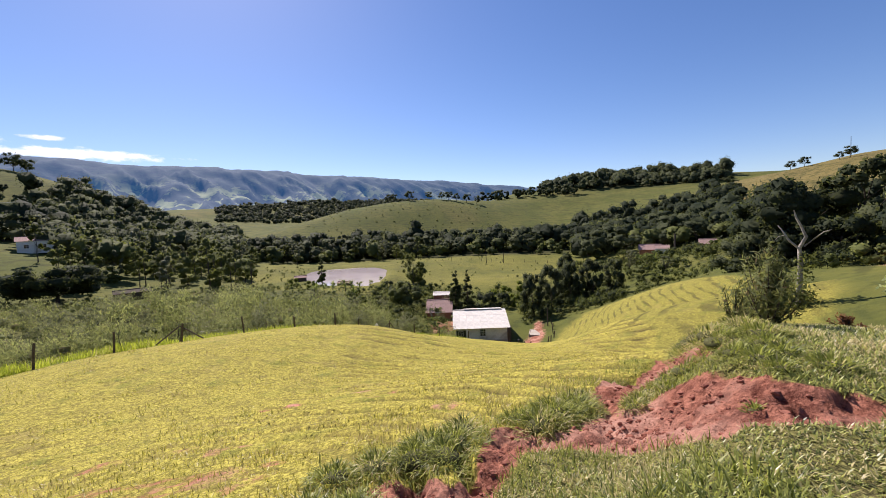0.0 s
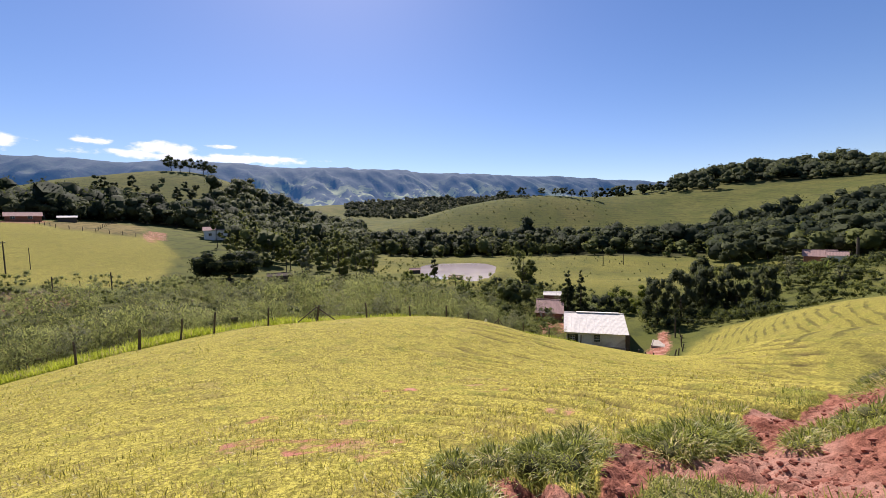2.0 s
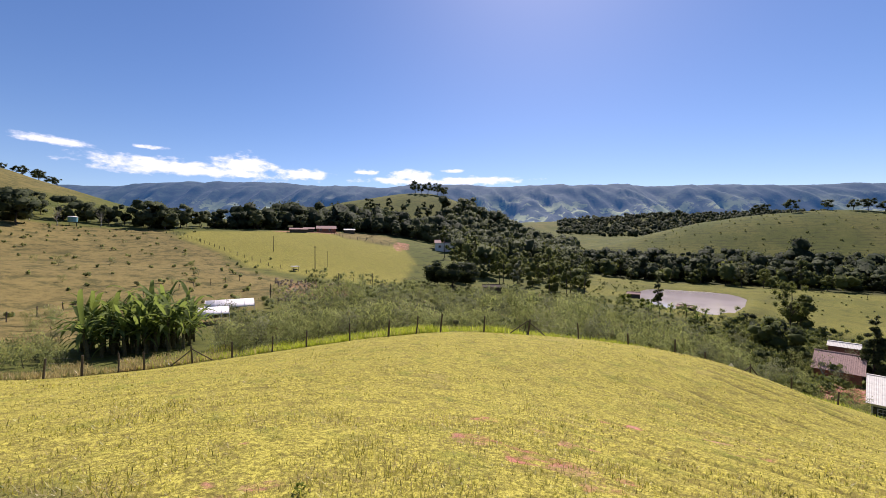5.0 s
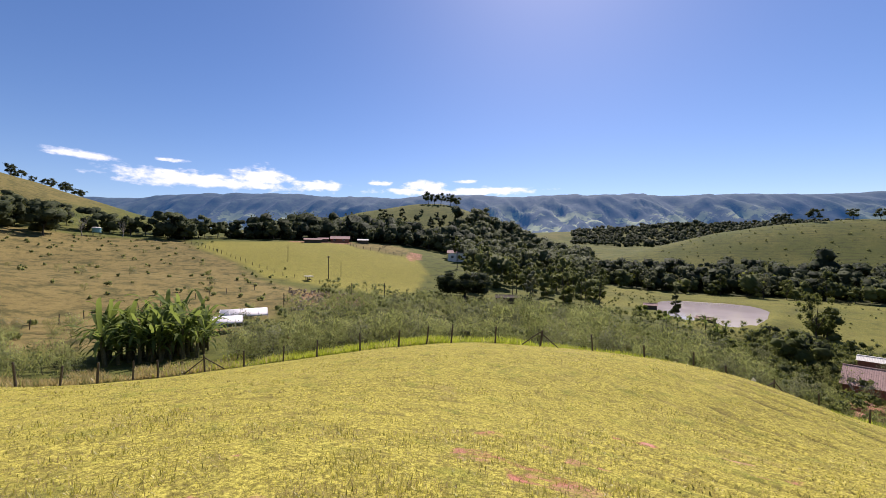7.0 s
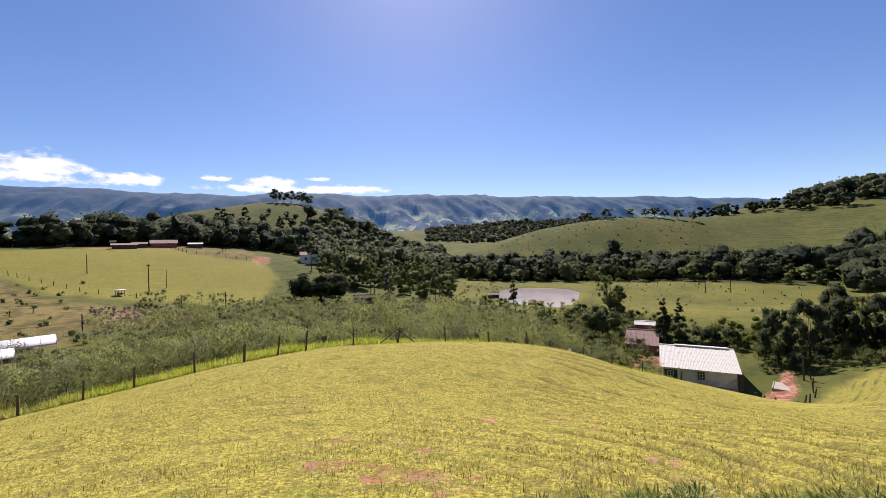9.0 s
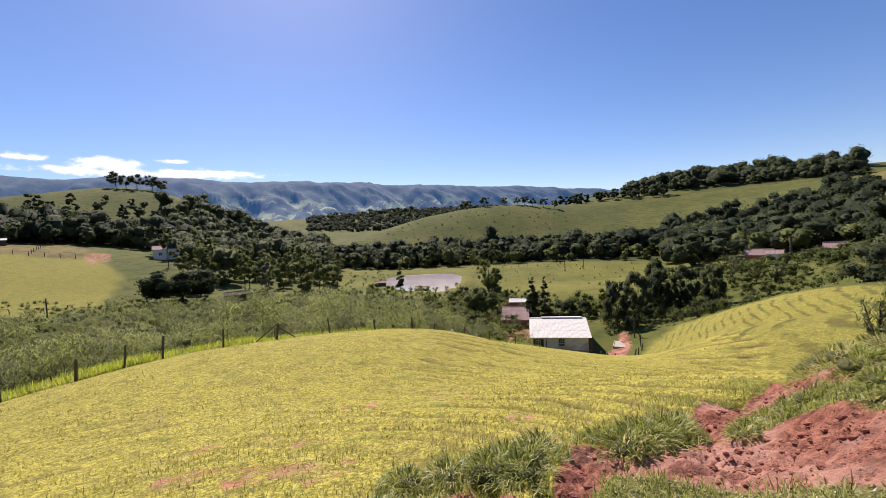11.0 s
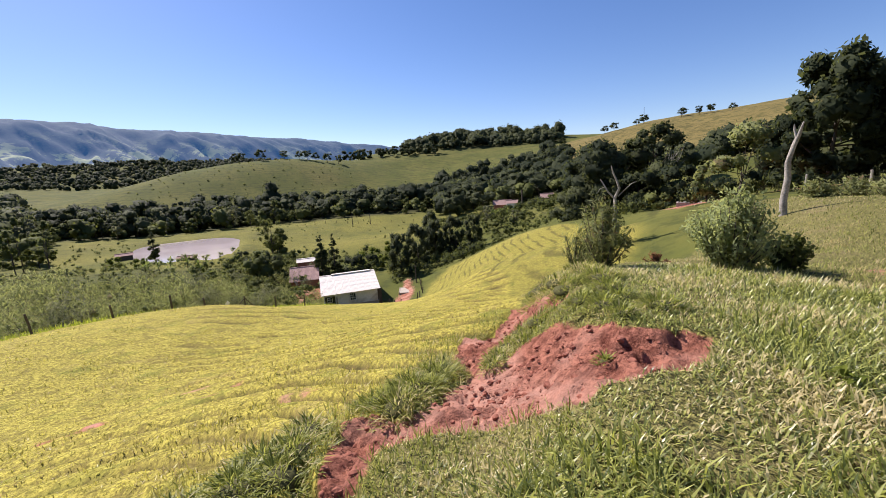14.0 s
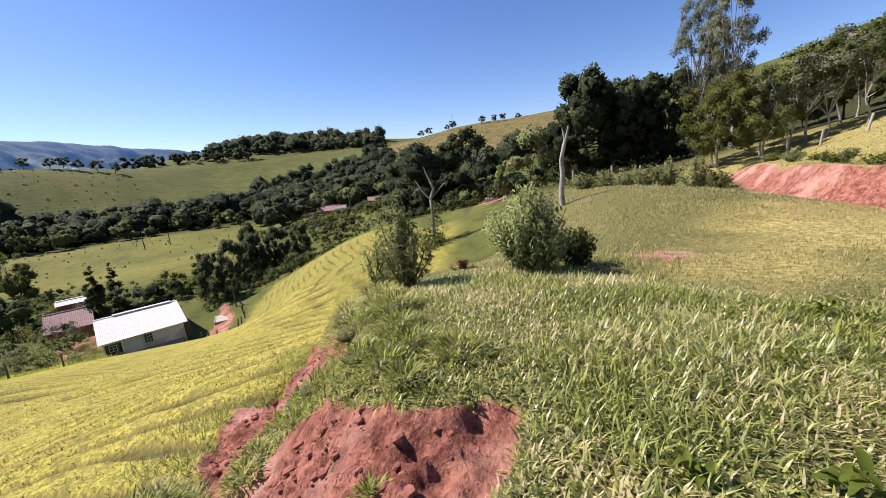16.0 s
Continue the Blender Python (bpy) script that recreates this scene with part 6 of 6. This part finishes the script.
shrub("red_bush", on(6.2, 6.0), 25, 0.16, 0.5, 14, 400, 0.014, 2.0, leaf_material("russet_leaves", (0.12, 0.05, 0.03), (0.26, 0.13, 0.07), 0.3), "low russet weed in the grass")
for i, (az, r, h, w) in enumerate(((-68.5, 25, 0.9, 2.6), (-71, 24, 1.1, 2.0), (-73.5, 24.5, 1.5, 1.8), (-76.5, 23, 1.4, 1.9), (-66, 26, 0.9, 2.2), (-78.5, 25, 0.8, 1.8), (-63.5, 24, 0.8, 2.0))):
    x, y = near(az, r)
    shrub("plateau_shrub", on(x, y), 30 + i, h, w, 26, 1500, 0.045, 1.8, LEAF_OLIVE if i % 2 else LEAF_WILLOW, "rough green shrub at the edge of the plateau")
for i in range(26):
    q = i / 25 * (len(CUT) - 2.001) + 1
    (ax, ay), (bx, by) = CUT[int(q)], CUT[int(q) + 1]
    x, y = ax + (bx - ax) * (q - int(q)) + rng.normal() * 0.3 + 0.5, ay + (by - ay) * (q - int(q)) - 0.75 - 0.6 * abs(rng.normal())
    shrub("bank_tuft", on(x, y), 60 + i, rng.uniform(0.25, 0.55), rng.uniform(0.6, 1.3), 18, 420, 0.024, 2.4, LEAF_LIME if i % 3 == 0 else LEAF_OLIVE, "yellow-green grass tuft on top of the red cut bank")
weed_leaves = [blade_mesh("leaf", 0.17, 0.055, a, d, LEAF_LIME, 7, 0.004, 90 + i) for i, (a, d) in enumerate(((0.9, 1.0), (0.5, 1.4)))]
for i, (x, y, s) in enumerate(((3.45, 1.5, 0.85), (3.85, 1.3, 0.8), (3.2, 1.95, 0.6), (4.5, 1.8, 0.7), (3.35, 1.05, 0.8), (3.9, 0.75, 0.7), (4.2, 1.35, 0.7), (5.2, 2.2, 0.7), (5.8, 1.7, 0.8), (-3.55, 1.21, 0.45))):
    weed = thing("broad_leaved_weed", on(x, y, 40 * i, s), "broad-leaved green weed in the grass", "weed")
    for j in range(13):
        part("leaf", weed_leaves[j % 2], None, weed, "", pose(rng.normal() * 0.05, rng.normal() * 0.05, rng.uniform(0.02, 0.15), 0, rng.uniform(-35, 10), j * 137.5) @ Matrix.Scale(rng.uniform(0.6, 1.1), 4))

bare = tree("bare_tree", 420, 9.0, 6.5, 2.0, 26, 90, 0.16, LEAF_OLIVE, BARK_PALE, "nearly bare grey tree above the dry pasture", girth=0.16, fat=0.22, limbs=26, sway=0.6, core=0.0)
for az, r, s in ((91.0, 218, 1.15), (87.6, 226, 1.05), (93.0, 224, 0.8)):
    copy_thing(bare, on(*pt(az, r), 70 * az, s))
copy_thing(bare, on(*pt(2.2, 77), 30, 0.55))
copy_thing(bare, on(*near(-49.5, 90), 10, 0.9))
discard(bare)


# ---- grass ----
def grass_material(name, dark, light, straw, share, gloss=0.5):
    k = Nodes(name)
    geo = k.n.new("ShaderNodeNewGeometry").outputs["Random Per Island"]
    col = k.mix(geo, dark, light)
    col = k.mix(k.ramp(k.math("ADD", k.math("FRACT", k.math("MULTIPLY", geo, 37.0)), k.math("MULTIPLY", k.math("SUBTRACT", k.noise(0.8, 4), 0.5), 2.6)), 1 - share, 1.02 - share), col, straw)
    b = k.n.new("ShaderNodeBsdfPrincipled")
    k.put(b.inputs["Base Color"], col)
    b.inputs["Roughness"].default_value = 0.52 - 0.2 * gloss
    b.inputs["Specular IOR Level"].default_value = gloss
    t = k.n.new("ShaderNodeBsdfTranslucent")
    k.put(t.inputs["Color"], col)
    m = k.n.new("ShaderNodeMixShader")
    m.inputs[0].default_value = 0.52
    k.l.new(b.outputs[0], m.inputs[1])
    k.l.new(t.outputs[0], m.inputs[2])
    k.l.new(m.outputs[0], k.out.inputs["Surface"])
    return k.mat


def blades(name, x, y, long, wide, rng, material, label, lean=0.6, sink=0.01, short=False, turn=None, tilt=None):
    """Bent blades of grass on the ground, as one mesh."""
    n = len(x)
    z = ground(x, y) - sink
    a = rng.uniform(0, 2 * math.pi, n) if turn is None else turn
    d = np.stack([np.cos(a), np.sin(a), 0 * a], -1)
    s = np.stack([-np.sin(a), np.cos(a), 0 * a], -1) * (wide / 2)[:, None]
    tilt = np.abs(rng.normal(size=n)) * lean if tilt is None else tilt
    base = np.stack([x, y, z], -1)
    up = np.array([0, 0, 1.0])
    mid = base + (d * np.sin(tilt)[:, None] + up * np.cos(tilt)[:, None]) * (long * 0.55)[:, None]
    t2 = tilt + rng.uniform(0.1, 0.8, n)
    tip = mid + (d * np.sin(t2)[:, None] + up * np.cos(t2)[:, None]) * (long * 0.45)[:, None]
    v = np.stack([base - s * 0.7, base + s * 0.7, mid + s, mid - s, tip + s * 0.12, tip - s * 0.12], 1).reshape(-1, 3)
    o = np.arange(n)[:, None] * 6
    f = np.concatenate([o + [0, 1, 2, 3], o + [3, 2, 4, 5]], 0)
    if short:
        v = np.stack([base - s, base + s, tip + s * 0.3, tip - s * 0.3], 1).reshape(-1, 3)
        f = np.arange(4 * n).reshape(-1, 4)
    ob = new(name, mesh_from(name, v, f, material))
    return tagged(ob, label, "grass", kind="stuff") if label else ob


def spread(rng, n, r0, r1, a0, a1, power=1.0):
    """Spots, denser towards the walker."""
    r = r0 * (r1 / r0) ** (rng.random(n) ** power)
    a = np.radians(rng.uniform(a0, a1, n))
    return -np.sin(a) * r, np.cos(a) * r


BANK_GRASS = grass_material("bank_grass", (0.095, 0.130, 0.030), (0.57, 0.59, 0.155), (0.70, 0.60, 0.31), 0.25, 0.7)
TURF_GRASS = grass_material("turf_grass", (0.12, 0.145, 0.034), (0.47, 0.475, 0.135), (0.56, 0.47, 0.22), 0.3, 0.2)
STRAW_GRASS = grass_material("straw_grass", (0.30, 0.24, 0.09), (0.60, 0.47, 0.19), (0.30, 0.30, 0.09), 0.2)
LAWN_GRASS = grass_material("lawn_grass", (0.14, 0.145, 0.017), (0.62, 0.55, 0.095), (0.44, 0.35, 0.14), 0.25)
LUSH_GRASS = grass_material("lush_grass", (0.26, 0.32, 0.025), (0.60, 0.64, 0.07), (0.50, 0.45, 0.15), 0.12, 0.2)
TALL_GRASS = grass_material("tall_grass", (0.085, 0.115, 0.020), (0.45, 0.47, 0.088), (0.60, 0.52, 0.24), 0.16, 0.3)
rng = np.random.default_rng(77)


def turf_blades(name, x, y, long, wide, material, label, lean, short, cover="turf"):
    """Turf of the bank, thinned and grown in patches."""
    n = len(x)
    m = field_masks(x, y)
    patchy = fractal(x * 0.9, y * 0.9, 3, 41)
    keep = (m[cover] > 0.2 + 0.4 * rng.random(n)) & (m["soil"] < 0.3 + 0.35 * rng.random(n)) & (rng.random(n) < 0.8 + 0.6 * patchy)
    x, y, patchy = x[keep], y[keep], patchy[keep]
    rim = smooth(-inside(x, y, SOIL), 0.0, 0.8)
    grow = (0.55 + 0.45 * rim) * (0.75 + 0.9 * np.clip(patchy, -0.3, 0.6)) * (1 + 0.7 * fractal(x * 0.35, y * 0.35, 2, 42)) * rng.uniform(0.5, 1.4, len(x))
    blades(name, x, y, long * grow, (wide + 0.0009 * np.hypot(x - 0.7, y - 0.7)) * rng.uniform(0.6, 1.4, len(x)), rng, material, label, lean, 0.008, short, None, np.minimum(1.4, 0.28 + 0.45 * lean * np.abs(rng.normal(size=len(x)))))


x, y = rng.uniform(-1.0, 6.2, 135000), rng.uniform(0.2, 6.0, 135000)
turf_blades("bank_grass", x, y, 0.098, 0.0072, BANK_GRASS, "coarse green and straw-coloured grass on the bank", 1.45, False)
x, y = rng.uniform(-6.5, 7.5, 46000), rng.uniform(-5.5, 0.7, 46000)
turf_blades("bank_grass", x, y, 0.085, 0.008, TURF_GRASS, "rough green and straw-coloured grass on the level ground", 1.6, True)
x, y = spread(rng, 125000, 4.6, 18, -104, 25, 0.85)
turf_blades("bank_grass", x, y, 0.072, 0.0065, TURF_GRASS, "rough green grass over the bank", 1.9, True)
x, y = rng.uniform(6, 24, 80000), rng.uniform(-5, 6, 80000)
turf_blades("straw_grass", x, y, 0.065, 0.005, STRAW_GRASS, "parched yellow grass below the red cutting", 1.1, True, "parched")
x, y = rng.uniform(0.4, 6.6, 16000), rng.uniform(0.0, 5.0, 16000)
masks = field_masks(x, y)
keep = (fractal(x * 1.1, y * 1.1, 3, 46) > 0.12) & (inside(x, y, SOIL) < -0.45) & (masks["turf"] > 0.4)
x, y = x[keep], y[keep]
blades("tall_grass", x, y, rng.uniform(0.10, 0.20, len(x)), rng.uniform(0.009, 0.016, len(x)), rng, TALL_GRASS, "taller fresh green grass in clumps on the bank", 1.0)

x, y = spread(rng, 42000, 14, 50, -100, -44, 1.0)
m = field_masks(x, y)
keep = (m["turf"] > 0.3) & (m["soil"] < 0.4)
x, y = x[keep], y[keep]
blades("plateau_grass", x, y, rng.uniform(0.04, 0.11, len(x)), 0.0017 * np.hypot(x, y) * rng.uniform(0.6, 1.3, len(x)), rng, TURF_GRASS, "rough grass over the plateau", 1.4, 0.01, True)

x, y = spread(rng, 165000, 1.9, 26, -24, 104, 0.75)
m = field_masks(x, y)
patchy = fractal(x * 1.4, y * 1.4, 3, 43) - 0.6 * trodden(x, y)
keep = (m["lawn"] > 0.5) & (trodden(x, y) < 0.12 + 0.25 * rng.random(len(x))) & (m["soil"] < 0.25 + 0.35 * rng.random(len(x))) & (rng.random(len(x)) < 0.75 + 0.5 * patchy)
x, y, patchy = x[keep], y[keep], patchy[keep]
r = np.hypot(x, y)
blades("lawn_grass", x, y, 0.052 * (0.8 + 1.1 * np.clip(patchy, -0.3, 0.6)) * rng.uniform(0.5, 1.5, len(x)), (0.0045 + 0.0011 * r) * rng.uniform(0.7, 1.3, len(x)), rng, LAWN_GRASS, "short mown yellow-green grass", 1.1, 0.006, True)


# greener fringe of longer grass along the lawn's side of the scar
x, y = rng.uniform(-2.2, 4.0, 60000), rng.uniform(2.0, 8.5, 60000)
rim = -inside(x, y, SOIL)
keep = (rim > -0.03) & (rim < 0.15 + 0.75 * rng.random(len(x)) ** 2 + 0.4 * fractal(x * 1.3, y * 1.3, 3, 47)) & (from_line(x, y, BANK_EDGE) < 0.2)
x, y = x[keep], y[keep]
blades("rim_grass", x, y, rng.uniform(0.05, 0.13, len(x)), rng.uniform(0.007, 0.012, len(x)), rng, TALL_GRASS, "longer green grass along the rim of the red scar", 1.0, 0.008, True)

THATCH = plain_material("root_thatch", (0.10, 0.10, 0.032), 0.95, 0.6, 30.0)


def tussock(sx, sy, size):
    """A rounded tuft of grass that falls outwards all round from a root mound."""
    k = int(400 * size)
    wide = 0.30 * size
    base = Vector((sx, sy, height(sx, sy)))
    ob = thing("grass_tussock", Matrix.Translation(base), "rounded green grass tussock on the rim of the red scar", "grass", "tussocks along the scar")
    dome = BALL * np.array([wide * 0.62, wide * 0.62, 0.085 * size]) * (0.9 + 0.2 * rng.random((len(BALL), 1))) - np.array([0, 0, 0.01])
    part("root_mound", mesh_from("root_mound", dome, BALL_FACES, THATCH, True), None, ob, "matted straw-coloured root mound")
    a, q = rng.uniform(0, 2 * math.pi, k), np.sqrt(rng.random(k))
    xs, ys = sx + np.cos(a) * q * wide * rng.uniform(0.8, 1.25, k), sy + np.sin(a) * q * wide
    r = np.hypot(xs, ys)
    tuft = blades("blade_tuft", xs, ys, 0.135 * min(1.0, 0.4 + 0.6 * size) * rng.uniform(0.5, 1.3, k), (0.0085 + 0.0006 * r) * rng.uniform(0.7, 1.3, k), rng, TALL_GRASS, "", 0.6, 0.015 - 0.12 * size * (1 - q * q), False, a + rng.normal(size=k) * 0.7, 0.15 + 0.95 * q + 0.3 * np.abs(rng.normal(size=k)))
    tuft.parent, tuft.matrix_basis = ob, Matrix.Translation(-base)
    tagged(tuft, kind="stuff")


TUFTS = [(0.98, 4.15, 1.0), (1.2, 4.42, 1.2), (1.45, 4.7, 1.2), (1.68, 4.98, 1.0), (1.25, 4.65, 1.1), (1.55, 5.0, 1.0), (0.8, 4.45, 0.8), (-0.08, 3.45, 0.9), (0.02, 3.8, 0.9), (-0.35, 3.5, 0.9), (0.12, 4.2, 0.9), (-0.2, 3.85, 0.9), (-0.7, 3.4, 0.8), (-1.05, 3.3, 0.7),
         (-0.78, 2.55, 1.0), (-1.05, 2.62, 0.9), (-0.66, 2.35, 0.8), (2.22, 4.6, 0.55), (2.4, 4.82, 0.65), (2.65, 5.03, 0.7), (2.9, 5.12, 0.75), (2.95, 4.82, 0.7), (2.7, 4.75, 0.5),
         (2.95, 3.4, 0.55), (3.02, 3.7, 0.65), (3.42, 3.4, 0.75), (3.05, 4.1, 0.6), (3.3, 3.8, 0.7), (3.5, 4.2, 0.75), (3.48, 4.95, 0.9), (3.85, 5.65, 1.0), (4.05, 6.2, 1.0), (4.3, 6.75, 1.1), (4.55, 7.3, 1.1),
         (4.2, 5.4, 1.0), (4.5, 6.0, 1.0), (3.9, 4.8, 1.0), (2.4, 3.0, 0.25)]
for spot in TUFTS:
    tussock(*spot)

# tall lush grass outside the fence
u = rng.random(42000) * (len(FENCE) - 1.001)
i = u.astype(int)
P = np.array(FENCE)
base = P[i] + (P[i + 1] - P[i]) * (u - i)[:, None]
side = P[i + 1] - P[i]
side = np.stack([-side[:, 1], side[:, 0]], -1) / np.linalg.norm(side, axis=1)[:, None]
off = rng.random(len(u)) ** 1.6 * 7.0 + 0.25
x, y = (base + side * off[:, None]).T
keep = (inside(x, y, LAWN) < 0.1) & (rng.random(len(x)) < 0.8 + fractal(x / 4, y / 4, 3, 44))
x, y = x[keep], y[keep]
tall = rng.uniform(0.3, 0.75, len(x)) * (0.8 + 0.6 * fractal(x / 3, y / 3, 2, 45))
wide = 0.045 * rng.uniform(0.6, 1.3, len(x))
parched_side = np.degrees(np.arctan2(-x, y)) > 77 + 5 * rng.normal(size=len(x))
for name, part_of, material, label in (("fence_grass", ~parched_side, LUSH_GRASS, "tall lush bright green grass outside the fence"), ("dry_fence_grass", parched_side, STRAW_GRASS, "tall dry yellow grass outside the fence")):
    blades(name, x[part_of], y[part_of], tall[part_of], wide[part_of], rng, material, label, 0.5, 0.01, True)

# clods and crumbs of red earth
x, y = rng.uniform(-1.2, 4.6, 16000), rng.uniform(2.0, 8.2, 16000)
keep = (field_masks(x, y)["soil"] > 0.6) & (rng.random(16000) < 0.3 + 0.9 * np.clip(fractal(x * 1.5, y * 1.5, 3, 51), -0.3, 1))
x, y = x[keep][:4200], y[keep][:4200]
size = 0.006 + 0.032 * rng.random(len(x)) ** 5
z = ground(x, y)
lump = BALL[None] * (0.7 + 0.5 * rng.random((len(x), len(BALL), 1))) * size[:, None, None] * np.array([1.2, 1.0, 0.75]) + np.stack([x, y, z], -1)[:, None]
f = (BALL_FACES[None] + (len(BALL) * np.arange(len(x)))[:, None, None]).reshape(-1, 4)
CLOD = plain_material("red_clod", (0.33, 0.125, 0.080), 0.95, 0.45, 9.0)
tagged(new("soil_clods", mesh_from("soil_clods", lump.reshape(-1, 3), f, CLOD)), "loose red clods and crumbs on the bare scar", "soil", kind="stuff")
